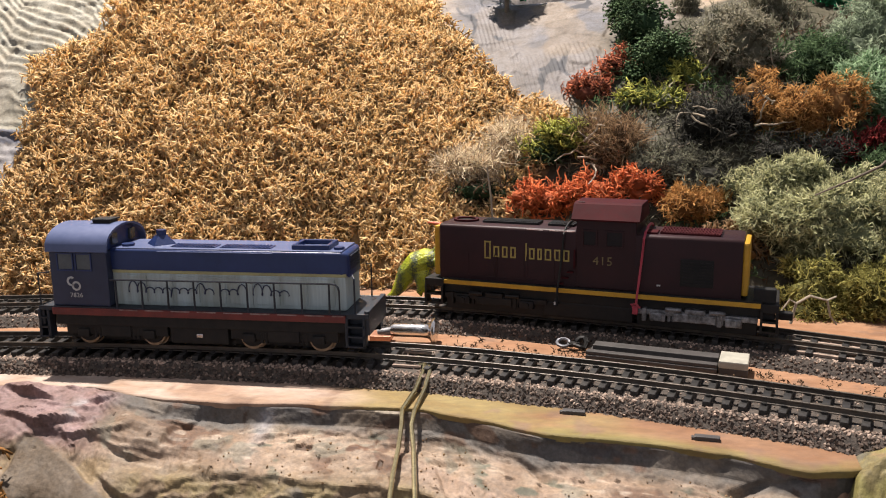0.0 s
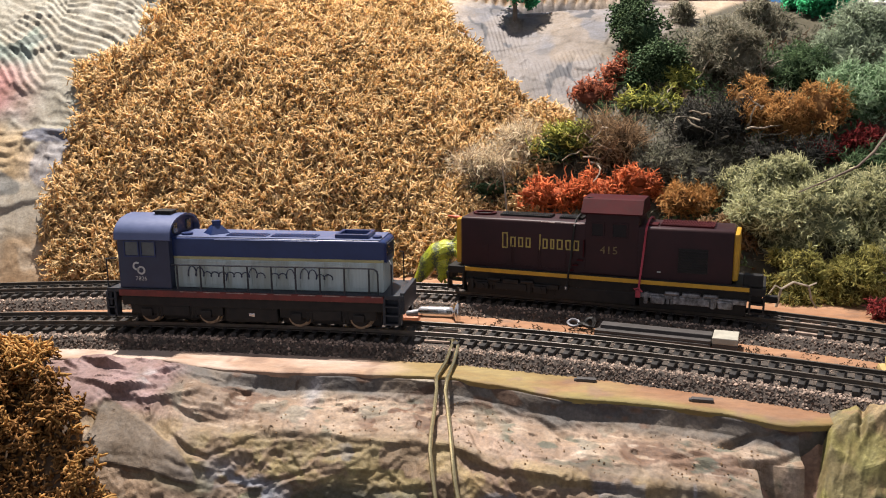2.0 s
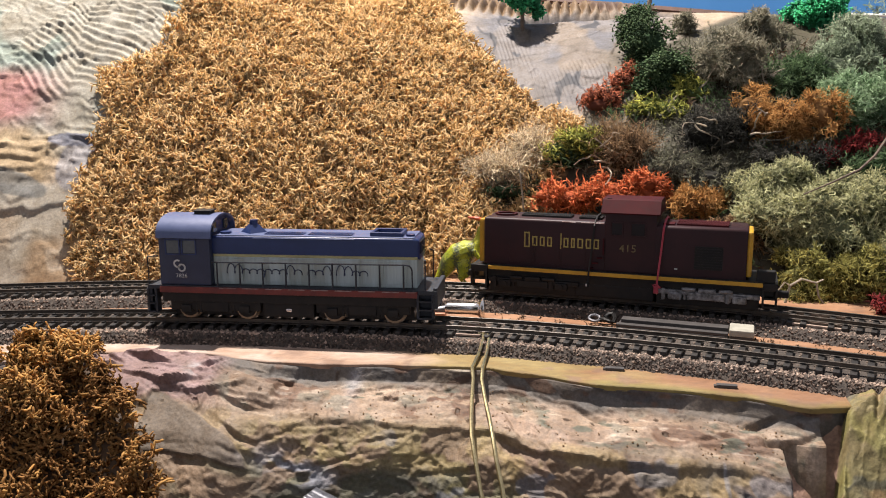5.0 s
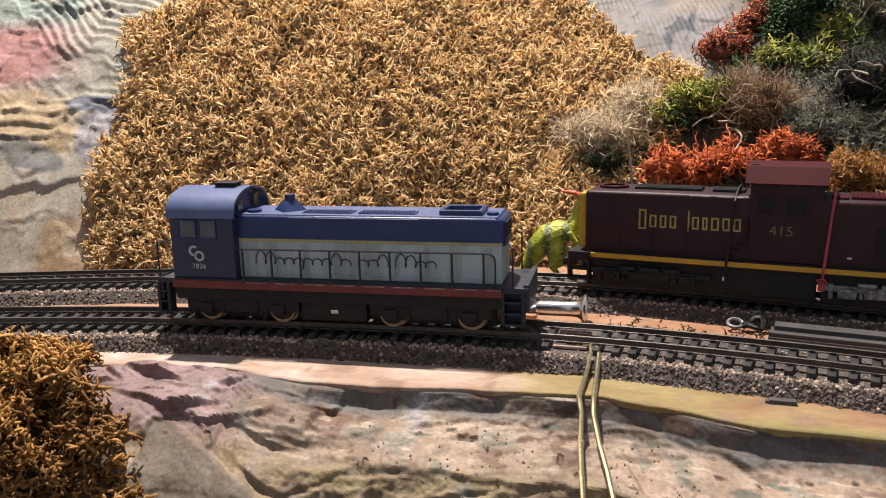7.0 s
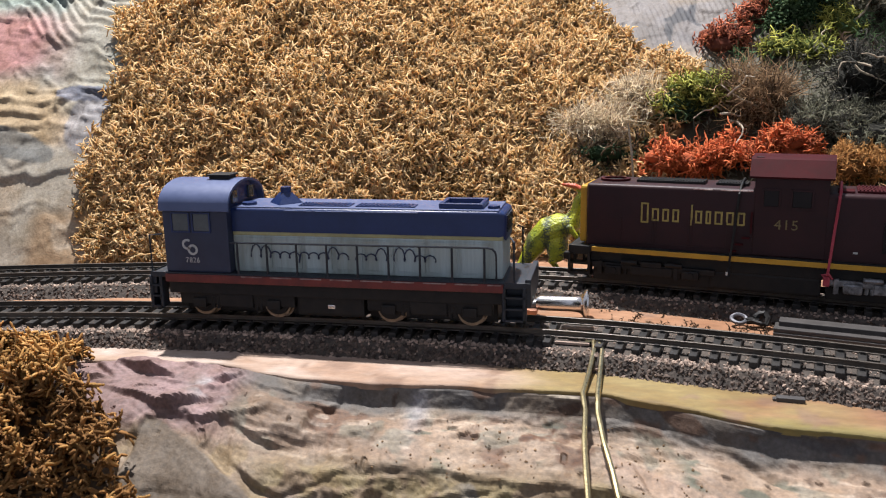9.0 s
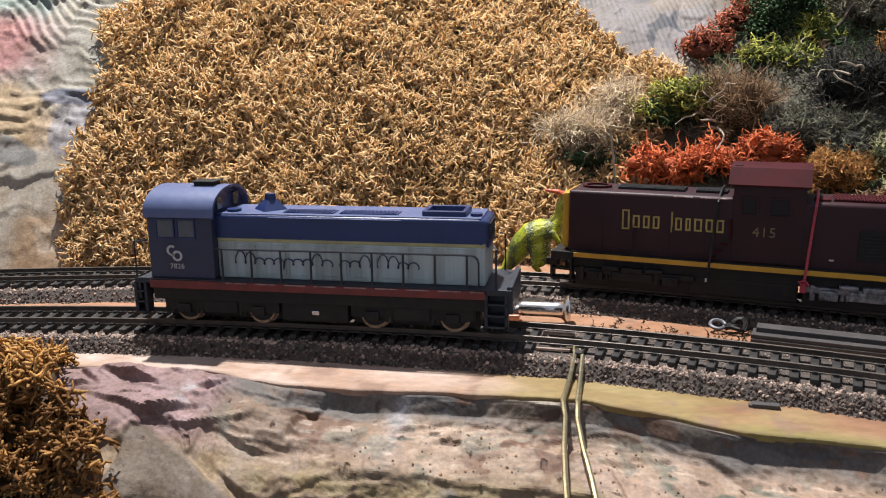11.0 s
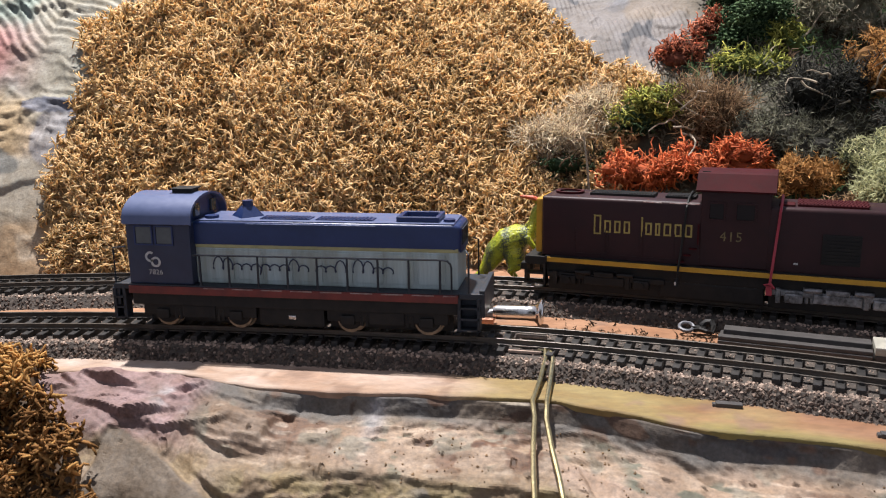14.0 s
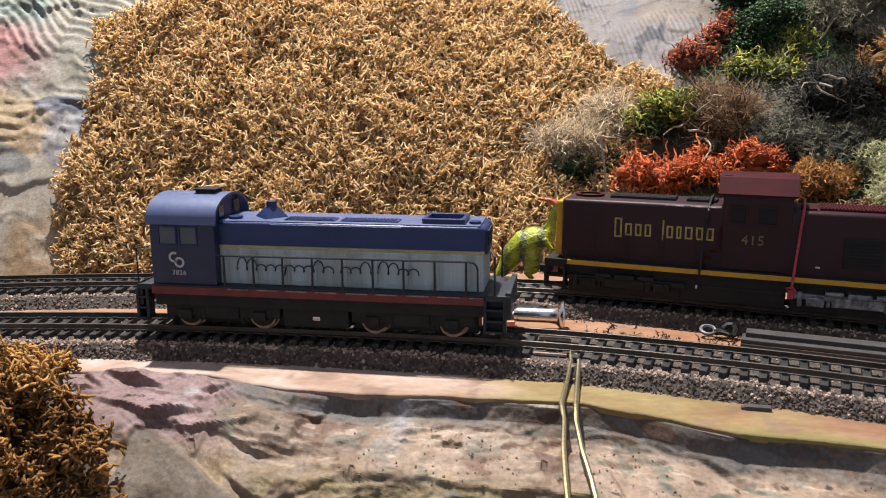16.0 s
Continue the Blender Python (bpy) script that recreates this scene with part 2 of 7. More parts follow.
def fbm(x, y, f, octaves=4, seed=0):
    v, amp, tot = 0, 1.0, 0
    for o in range(octaves):
        v = v + amp * vnoise(x * f + 17.3 * seed + 5.1 * o, y * f + 9.7 * seed + 3.3 * o)
        tot += amp
        amp, f = amp * 0.5, f * 2.03
    return v / tot


def ridged(x, y, f, octaves=3, seed=0):
    v, amp, tot = 0, 1.0, 0
    for o in range(octaves):
        v = v + amp * (1 - np.abs(2 * vnoise(x * f + 31.7 * seed + 7.7 * o, y * f + 13.1 * seed + 2.9 * o) - 1)) ** 2
        tot += amp
        amp, f = amp * 0.5, f * 2.1
    return v / tot


def veins(x, y, f, seed=0):
    """Thin wandering lines, 1 on the line."""
    wx, wy = x + 0.3 / f * fbm(x, y, f * 1.7, 2, seed + 1), y + 0.3 / f * fbm(x, y, f * 1.7, 2, seed + 2)
    return (1 - np.abs(2 * vnoise(wx * f + 3.1 * seed, wy * f + 1.7 * seed) - 1)) ** 9


def mesh_from(name, verts, tris, material, paint=None, smooth=True):
    me = bpy.data.meshes.new(name)
    verts, tris = np.asarray(verts, np.float32), np.asarray(tris, np.int32)
    me.vertices.add(len(verts))
    me.vertices.foreach_set("co", verts.ravel())
    n = tris.shape[1]
    me.loops.add(tris.size)
    me.loops.foreach_set("vertex_index", tris.ravel())
    me.polygons.add(len(tris))
    me.polygons.foreach_set("loop_start", np.arange(0, tris.size, n, dtype=np.int32))
    me.polygons.foreach_set("use_smooth", np.full(len(tris), smooth))
    me.update(calc_edges=True)
    me.validate()
    if paint is not None:
        at = me.color_attributes.new("paint", "FLOAT_COLOR", "POINT")
        at.data.foreach_set("color", np.concatenate([paint, np.ones((len(paint), 1))], 1).astype(np.float32).ravel())
    me.materials.append(material)
    return new(name, me)


def sheet(name, X, Y, Z, paint, material, smooth=True):
    h, w = X.shape
    idx = np.arange(h * w).reshape(h, w)
    quads = np.stack([idx[:-1, :-1], idx[:-1, 1:], idx[1:, 1:], idx[1:, :-1]], -1).reshape(-1, 4)
    return mesh_from(name, np.stack([X, Y, Z], -1).reshape(-1, 3), quads, material, paint.reshape(-1, 3), smooth)


def blend(base, colour, mask):
    return base + (np.array(colour) - base) * np.clip(mask, 0, 1)[..., None]


def step(v, a, b):
    t = np.clip((v - a) / (b - a), 0, 1)
    return t * t * (3 - 2 * t)


def terraces(n, k, soft=0.10):
    """Flat plateaus parted by sharp steps along the contours of a wandering field."""
    t = n * k
    return (np.floor(t) + np.clip((t - np.floor(t)) / soft, 0, 1)) / k


def lips(X, S, lines, seed, wander=0.004):
    """Lips where one trowelled slab ends above another: a slow rise, then a sharp broken drop."""
    D = np.zeros_like(X)
    for k, (h, back, *pts) in enumerate(lines):
        px, ps = [p[0] for p in pts], [p[1] for p in pts]
        rim = np.interp(X, px, ps) + wander * (fbm(X, X * 0 + k, 110, 4, seed + k) - 0.5) 
        along_x = (X - px[0]) / (px[-1] - px[0])
        ends = np.clip(np.minimum(along_x / 0.62, (1 - along_x) / 0.38), 0, 1) * (0.7 + 0.9 * fbm(X, X * 0, 160, 3, seed + 3 * k))
        u = rim - S
        D = D + h * ends * np.clip(u / 0.0016 + 1, 0, 1) * np.clip(1 - u / back, 0, 1) ** 1.5
    return D


def eased(D, times=2):
    """Worn edges: each point drawn towards its neighbours."""
    for _ in range(times):
        D = D.copy()
        D[1:-1] = (D[:-2] + 2 * D[1:-1] + D[2:]) / 4
        D[:, 1:-1] = (D[:, :-2] + 2 * D[:, 1:-1] + D[:, 2:]) / 4
    return D


def knife(X, S, D, tone, n, seed, span, size, lift, tilt, ways, burr=0.0005):
    """Flat strokes of a palette knife laid over one another: each a tilted facet with a thin burr along its lower side."""
    rnd = np.random.RandomState(seed)
    gx, gs = X[0, 1] - X[0, 0], S[1, 0] - S[0, 0]
    wx, ws = 0.007 * (fbm(X, S, 75, 3, seed) - 0.5), 0.007 * (fbm(X, S, 75, 3, seed + 1) - 0.5)
    crumb = 0.4 + 1.2 * fbm(X, S, 500, 2, seed + 2)
    h, w = X.shape
    for _ in range(n):
        cx, cs, a, la = rnd.uniform(*span[:2]), rnd.uniform(*span[2:]), rnd.uniform(*ways), rnd.uniform(*size)
        lb, up, tu, tv, r = la * rnd.uniform(0.3, 0.6), rnd.uniform(*lift), rnd.uniform(-tilt, tilt), rnd.uniform(-0.3 * tilt, tilt), rnd.rand()
        i, j, k = int((cx - X[0, 0]) / gx), int((cs - S[0, 0]) / gs), int(1.3 * la / gx)
        if not (0 <= i < w and 0 <= j < h):
            continue
        q = np.s_[max(j - k, 0):j + k, max(i - k, 0):i + k]
        dx, ds = X[q] - cx + wx[q], S[q] - cs + ws[q]
        u, v = dx * math.cos(a) + ds * math.sin(a), ds * math.cos(a) - dx * math.sin(a)
        m = np.clip(np.minimum(la - np.abs(u), lb * (1 + 0.3 * u / la) - np.abs(v)) / 0.0009 + 0.5, 0, 1)
        D[q] += 0.8 * m * (D[j, i] + up + tu * u + tv * v - D[q])
        D[q] += burr * crumb[q] * np.exp(-((v - lb * (1 + 0.3 * u / la)) / 0.0007) ** 2) * np.clip((la - np.abs(u)) / 0.004, 0, 1)
        tone[q] += 0.8 * m * (r - tone[q])


def pockets(X, S, rows, seed):
    """Lens-shaped hollows under overhanging slabs: from (x, s) to (x, s), height and depth."""
    D = np.zeros_like(X)
    wob = 0.0020 * (fbm(X, S, 120, 2, seed) - 0.5)
    for x0, s0, x1, s1, high, deep in rows:
        x0, s0, x1, s1 = 1.2 * x0 - 0.2 * x1, 1.2 * s0 - 0.2 * s1, 1.2 * x1 - 0.2 * x0, 1.2 * s1 - 0.2 * s0
        ln = math.hypot(x1 - x0, s1 - s0)
        c, t = (x1 - x0) / ln, (s1 - s0) / ln
        u = ((X - x0) * c + (S - s0) * t) / ln
        v = (S - s0) * c - (X - x0) * t + wob
        lens = np.clip(4 * u * (1 - u), 0, 1) ** 1.3
        f = v / (high * lens + 1e-6)
        D -= 1.25 * deep * lens * np.clip(f / 0.05 + 0.5, 0, 1) * np.clip(1 - f, 0, 1) * (f > -0.04)
        D += 0.12 * deep * lens * np.clip(1 + v / (2.2 * high), 0, 1) * (f <= -0.04)
    return D


# ---------------------------------------------------------------- the back hill
HX, HY = [-0.45, -0.31, -0.25, -0.15, -0.09, 0, 0.06, 0.12, 0.25, 0.40], [0.45, 0.465, 0.476, 0.482, 0.515, 0.53, 0.515, 0.50, 0.485, 0.46]
SX, SV = [-0.45, -0.25, -0.15, 0.1, 0.4], [1.30, 1.30, 1.06, 0.97, 0.87]


def hill(x, y):
    s = np.maximum(y - np.interp(x, HX, HY), 0)
    s1 = np.minimum(s, 0.25)
    return -0.012 + np.interp(x, SX, SV) * (1.4 * s1 - 2.3 * s1 * s1 + 0.1 * (s - s1))


def moss_mask(x, y):
    """1 where the golden moss grows on the hill."""
    wob = 0.032 * (fbm(x, y, 46, 4, 3) - 0.5)
    hz = hill(x, y)
    left = np.interp(hz, [-0.01, 0.02, 0.05, 0.085, 0.10, 0.122, 0.136, 0.146, 0.184], [-0.276, -0.289, -0.291, -0.293, -0.286, -0.303, -0.292, -0.258, -0.258])
    right = np.interp(hz, [0.0, 0.05, 0.075, 0.09, 0.10, 0.115, 0.13, 0.16, 0.19], [0.02, 0.035, 0.045, 0.048, 0.034, 0.010, -0.010, -0.038, -0.061])
    return (x > left + 0.5 * wob) & (x < right + wob) & (hz > -0.009) & (hz < 0.198 + wob)


ZONES = np.random.RandomState(12).uniform((-0.52, 0.44, -0.9, 0), (-0.18, 0.70, 0.9, 6.3), (26, 4))


def strokes(X, Y):
    """Combed trowel strokes: patches of sharp ripples, each patch with its own way."""
    wx, wy = X + 0.012 * fbm(X, Y, 30, 2, 5), Y + 0.012 * fbm(X, Y, 30, 2, 6)
    best, out = np.full(X.shape, 9.0), np.zeros(X.shape)
    for cx, cy, a, ph in ZONES:
        r = ((wx - cx) * 0.8) ** 2 + (wy - cy) ** 2
        near = r < best
        v = math.sin(a) * wx + math.cos(a) * wy + 0.05 * ((wx - cx) ** 2) / 0.05
        t = (v / (0.0036 + 0.0003 * ph) + ph) % 1.0
        out = np.where(near, np.where(t < 0.72, t / 0.72, (1 - t) / 0.28) * (0.35 + 0.65 * (math.sin(ph * 3) > -0.3)), out)
        best = np.minimum(best, r)
    return out


RIMS = [(0.0042, 0.014, (-0.42, -0.487), (-0.346, -0.488), (-0.315, -0.493), (-0.296, -0.500), (-0.262, -0.510)), (0.0026, 0.010, (-0.308, -0.471), (-0.292, -0.479), (-0.274, -0.487), (-0.250, -0.493)),
        (0.0050, 0.010, (-0.315, -0.524), (-0.300, -0.527), (-0.270, -0.530)), (0.0060, 0.012, (-0.370, -0.566), (-0.337, -0.563), (-0.320, -0.574)),
        (0.0030, 0.008, (-0.352, -0.498), (-0.335, -0.494), (-0.318, -0.499)), (0.0012, 0.008, (-0.37, -0.478), (-0.33, -0.480), (-0.29, -0.488)), (0.0035, 0.010, (-0.345, -0.545), (-0.322, -0.540))]


def build_hill(x0, x1, y0, y1, g, label):
    X, Y = np.meshgrid(np.arange(x0, x1 + g / 2, g), np.arange(y0, y1, g))
    hz = hill(X, Y)
    e = 1e-3
    ny, nz = -(hill(X, Y + e) - hill(X, Y - e)) / (2 * e), np.ones_like(X)
    ln = np.hypot(ny, nz)
    ny, nz = ny / ln, nz / ln
    up = step(hz, -0.010, 0.006)
    left = step(-X, 0.20, 0.25)
    back = step(Y, 0.735, 0.755)
    D = up * (0.0035 * (fbm(X, Y, 18, 2, 1) - 0.5) + 0.0008 * (1 - left) * (ridged(X, Y, 45, 3, 2) - 0.4))
    smear = step(fbm(X, Y, 22, 2, 9), 0.36, 0.46)
    D = D + up * left * 0.0019 * (strokes(X, Y) - 0.5) * smear * step(hz, 0.088, 0.096)
    B, T = np.zeros_like(D), np.full(X.shape, 0.5)
    cream = step(hz, 0.054, 0.062) * step(-hz, -0.098, -0.088) * left
    crumbly = step(X, -0.330, -0.320) * step(hz, 0.054, 0.060) * step(-hz, -0.084, -0.078) * left
    if g < 0.0025:
        knife(X, -Y, B, T, 110, 640, (-0.46, -0.26, -0.63, -0.498), (0.004, 0.013), (-0.0004, 0.0008), 0.09, (-0.25, 0.45), 0.0007)
        knife(X, -Y, B, T, 16, 645, (-0.42, -0.28, -0.50, -0.465), (0.010, 0.028), (-0.0003, 0.0004), 0.02, (-0.35, 0.1), 0.0005)
        knife(X, -Y, B, T, 60, 650, (-0.04, 0.14, -0.74, -0.60), (0.008, 0.024), (-0.0004, 0.0006), 0.05, (-0.6, 0.4), 0.0006)
    t = ((Y - 0.12 * X + 0.010 * fbm(X, Y, 30, 3, 17)) / 0.0046) % 1.0
    comb = np.where(t < 0.25, t / 0.25, (1 - t) / 0.75)
    B = B + 0.0019 * comb * cream * (1 - crumbly) * step(fbm(0.5 * X, Y, 60, 2, 18), 0.30, 0.42)
    B = B + 0.0032 * (ridged(0.6 * X, Y, 130, 3, 19) - 0.4) * crumbly
    B = B + 0.0075 * left * step(hz, 0.046, 0.056) * (terraces(fbm(0.55 * X - 0.2 * Y, Y, 32, 4, 13), 11, 0.08) - 0.5)
    B = B + 0.0026 * left * step(0.020 - hz, 0, 0.006) * step(X, -0.320, -0.308) * (ridged(0.4 * X - 0.35 * Y, Y + 0.35 * X, 75, 3, 37) - 0.4)
    trowel = step(fbm(X, Y, 34, 2, 27), 0.50, 0.56) * step(X, -0.03, 0.0) * step(-X, -0.13, -0.10) * step(hz, 0.09, 0.11)
    B = B + 0.0009 * trowel * np.abs(np.sin((X + 0.3 * Y) * np.pi / 0.0032))
    D = D + up * (B + 0.5 * lips(X, -Y, RIMS, 620, 0.004))
    D = D + up * left * 0.0016 * (ridged(0.35 * X, Y - 0.1 * X, 85, 4, 14) - 0.45) * step(hz, 0.045, 0.055)
    D = D + back * (0.006 * fbm(X, Y, 15, 2, 11) - 0.006 - 0.014 * step(X, 0.05, 0.40) + 0.0085 * np.abs(np.sin(X * np.pi / 0.0085 + 4 * fbm(X, Y, 25, 2, 12))) * step(-X, -0.13, -0.09))
    D = D - 0.010 * np.exp(-((Y - 0.733) / 0.006) ** 2) * step(X, 0.0, 0.02) * step(-X, -0.15, -0.12)
    n = fbm(X, Y, 22, 4, 20)
    base = np.zeros(X.shape + (3,)) + np.array((0.300, 0.243, 0.176))
    base = blend(base, (0.170, 0.205, 0.180), left * step(hz + 0.04 * n, 0.085, 0.11))
    base = blend(base, (0.24, 0.22, 0.18), left * step(n, 0.5, 0.6) * 0.8)
    base = blend(base, (0.285, 0.218, 0.130), left * step(-np.abs(hz - 0.072 + 0.03 * (n - 0.5)), -0.024, -0.012) * step(-X, 0.305, 0.325) * 0.95)
    base = blend(base, (0.24, 0.225, 0.19), left * step(-np.abs(hz - 0.045), -0.012, -0.006) * 0.7)
    base = blend(base, (0.285, 0.152, 0.142), np.exp(-(((X + 0.385) / 0.052) ** 4 + ((hz - 0.112 + 0.02 * (n - 0.5)) / 0.020) ** 4)) * 1.3)
    base = blend(base, (0.20, 0.195, 0.205), left * step(-((X + 0.292) / 0.022) ** 2 - ((hz - 0.066) / 0.020) ** 2 + 0.8 * n, -0.5, -0.3) * 0.85)
    streaky = fbm(0.5 * X, Y, 90, 3, 34)
    base = blend(base, (0.105, 0.108, 0.105), left * step(1 - ((X + 0.340 - 1.5 * (0.502 - Y)) / 0.026) ** 2 - ((Y - 0.5015) / 0.0055) ** 2 + 0.9 * (streaky - 0.5), 0.0, 0.25) * 0.85)
    base = blend(base, (0.085, 0.092, 0.125), left * step(1 - ((X + 0.303) / 0.021) ** 4 - ((hz - 0.0835) / 0.0048) ** 2 + 0.8 * (streaky - 0.5), 0.0, 0.25) * 0.9)
    base = blend(base, (0.34, 0.335, 0.36), crumbly * step(streaky, 0.50, 0.58) * 0.8)
    # dark greenish patch that paints the shade of a hole in the plaster
    base = blend(base, (0.075, 0.092, 0.082), left * step(1 - ((X + 0.348) / 0.017) ** 2 - ((hz - 0.148 - 0.4 * (X + 0.348)) / 0.0045) ** 2 + 0.9 * (streaky - 0.5), 0.0, 0.3) * 0.85)
    base = blend(base, (0.23, 0.155, 0.085), left * step(0.022 - hz, 0, 0.006) * step(X, -0.322, -0.310) * step(streaky, 0.42, 0.54) * 0.8)
    white = step(X, -0.06, -0.02) * step(-X, -0.17, -0.10) * step(hz, 0.09, 0.11) * (1 - back)
    base = blend(base, (0.160, 0.148, 0.145), white)
    base = blend(base, (0.105, 0.105, 0.118), white * step(fbm(X, Y, 35, 3, 22), 0.55, 0.66) * 0.8)
    base = blend(base, (0.05, 0.052, 0.06), white * step(veins(X, Y, 70, 26), 0.20, 0.45) * step(fbm(X, Y, 60, 2, 28), 0.40, 0.50))
    base = blend(base, (0.20, 0.155, 0.105), white * step(fbm(X, Y, 28, 3, 29), 0.62, 0.70) * 0.5)
    base = blend(base, (0.180, 0.115, 0.058), back * 0.95)
    base = blend(base, (0.125, 0.092, 0.068), back * step(X, 0.10, 0.14) * 0.8)
    base = blend(base, (0.10, 0.064, 0.054), back * step(fbm(X, Y, 20, 3, 24), 0.56, 0.66) * 0.7)
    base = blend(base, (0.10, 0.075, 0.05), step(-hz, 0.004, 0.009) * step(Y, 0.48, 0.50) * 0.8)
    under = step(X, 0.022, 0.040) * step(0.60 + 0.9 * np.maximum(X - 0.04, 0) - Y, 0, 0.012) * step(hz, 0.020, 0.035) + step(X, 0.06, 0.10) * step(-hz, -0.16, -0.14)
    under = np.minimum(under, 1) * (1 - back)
    # ground painted near-black here, in place of shade in the shrubs' gaps
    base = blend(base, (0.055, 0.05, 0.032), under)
    base = blend(base, (0.30, 0.20, 0.095), moss_mask(X, Y) * 0.95)
    base = base * (0.82 + 0.38 * T)[..., None] * (1 - 0.35 * back)[..., None] * (1 - 0.15 * white)[..., None]
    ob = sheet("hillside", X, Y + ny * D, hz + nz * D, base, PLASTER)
    tagged(ob, label, "hillside", kind="structure")


build_hill(-0.45, -0.19, 0.43, 0.66, 0.0008, "combed plaster hillside painted pale green, cream and pink")
build_hill(-0.75, -0.19, 0.658, 0.905, 0.003, "plaster hillside painted pale green and cream")
build_hill(-0.75, -0.45, 0.43, 0.66, 0.003, "plaster hillside painted pale green and cream")
build_hill(-0.19, -0.07, 0.43, 0.905, 0.003, "plaster hillside under golden moss")
build_hill(-0.07, 0.16, 0.43, 0.602, 0.003, "plaster hillside under moss and shrubs")
build_hill(-0.07, 0.16, 0.60, 0.80, 0.0009, "trowelled plaster patch painted whitish grey below a fluted tan crest")
build_hill(-0.07, 0.16, 0.798, 0.905, 0.003, "tan painted plaster crest")
build_hill(0.16, 0.75, 0.43, 0.905, 0.003, "plaster hillside painted tan, under shrubs")

# ---------------------------------------------------------------- the board and the cliff in front
EX = [-0.75, -0.256, -0.227, -0.183, -0.135, -0.102, -0.07, -0.025, 0.006, 0.022, 0.035, 0.05, 0.082, 0.100, 0.111, 0.135, 0.155, 0.22, 0.75]
EY = [0.298, 0.311, 0.318, 0.337, 0.340, 0.331, 0.331, 0.333, 0.333, 0.3275, 0.322, 0.316, 0.313, 0.310, 0.307, 0.298, 0.303, 0.292, 0.20]


def edge(x):
    return np.interp(x, EX, EY)


def build_board():
    xs = np.concatenate([np.arange(-0.75, -0.34, 0.008), np.arange(-0.34, 0.34, 0.002), np.arange(0.34, 0.751, 0.008)])
    v = np.concatenate([[0, 0.0], np.linspace(0.0, 1, 84)])
    X = np.repeat(xs[None], len(v), 0)
    e = edge(X) + 0.004 * (fbm(X, X * 0, 60, 3, 40) - 0.5)
    Y = e + (0.56 - e) * v[:, None]
    Z = -0.0100 + 0.0005 * (fbm(X, Y, 80, 3, 41) - 0.5)
    Z[0] -= 0.0016
    Z[0:2] -= 0.0006
    n = fbm(X * 0.6, Y * 1.6, 50, 4, 42)
    base = np.zeros(X.shape + (3,)) + np.array((0.37, 0.280, 0.220))
    front = step(-Y, -0.38, -0.36)
    base = blend(base, (0.228, 0.172, 0.064), front * step(X + 0.03 * n, -0.030, 0.002))
    base = blend(base, (0.235, 0.130, 0.070), step(X + 0.9 * (Y - 0.325) + 0.05 * (n - 0.5), 0.055, 0.085))
    base = blend(base, (0.30, 0.165, 0.09), 1 - front)
    base = blend(base, (0.19, 0.165, 0.05), front * step(X, -0.5, 0.05) * step(edge(X) + 0.008 - Y, 0, 0.006) * step(X, 0.02, 0.06) * 0.8)
    base = blend(base, (0.24, 0.125, 0.06), step(n, 0.58, 0.70) * 0.5)
    base = base * (0.82 + 0.16 * fbm(X * 0.5, Y, 420, 3, 43))[..., None]
    base = blend(base, (0.16, 0.10, 0.07), step(fbm(X, Y, 90, 3, 44), 0.66, 0.72) * 0.6)
    base = blend(base, (0.39, 0.33, 0.29), front * step(-X, 0.0, 0.04) * step(fbm(X, Y, 30, 3, 45), 0.5, 0.62) * 0.7)
    ob = sheet("ground", X, Y, Z, base, BOARD)
    tagged(ob, "painted wooden baseboard, pinkish, yellow and orange", "baseboard", kind="structure")


build_board()


def mound(x, y):
    """1 where the foreground moss hangs."""
    c = np.interp(y, [0.20, 0.262, 0.277, 0.286, 0.299, 0.313, 0.335], [-0.205, -0.180, -0.168, -0.174, -0.180, -0.199, -0.205])
    w = np.interp(y, [0.20, 0.262, 0.277, 0.286, 0.299, 0.313, 0.335], [0.090, 0.057, 0.043, 0.031, 0.031, 0.025, 0.017])
    return np.exp(-((x - c) / w) ** 4)


def mound_z(x, y):
    return np.interp(y, [0.20, 0.26, 0.28, 0.30, 0.325, 0.345], [-0.125, -0.054, -0.029, -0.014, -0.003, -0.008]) - 6 * np.maximum(np.abs(x + 0.182) - 0.03, 0) ** 2


def peak(x, y):
    """The pyramid-shaped rock by the track, as a height."""
    dx = np.maximum(0.1630 - x - 0.10 * (0.305 - y), 0)
    a = -0.0025 - 0.60 * np.minimum(dx, 0.014) - 5.0 * np.maximum(dx - 0.014, 0)
    b = -0.0025 - 1.25 * np.maximum(0.303 - y, 0)
    c = -0.0025 - 0.36 * np.maximum(x - 0.1635, 0) - 0.2 * np.maximum(0.303 - y, 0)
    d = -0.0025 - 1.6 * np.maximum(y - 0.307 + 0.30 * np.maximum(x - 0.1635, 0), 0)
    return np.minimum(np.minimum(a, b), np.minimum(c, d))


# fall of the cliff from the board's edge: distance forward and height
FALL = ([-0.008, 0.0, 0.002, 0.006, 0.018, 0.030, 0.036, 0.043, 0.055, 0.069, 0.13], [-0.0112, -0.0112, -0.0175, -0.0205, -0.0225, -0.0285, -0.0345, -0.0450, -0.0630, -0.0840, -0.150])
SOFT = ([-0.008, 0.0, 0.010, 0.023, 0.032, 0.045, 0.052, 0.060, 0.072, 0.090, 0.13], [-0.0112, -0.0108, -0.0145, -0.0180, -0.0235, -0.0320, -0.0390, -0.0490, -0.0660, -0.0930, -0.140])
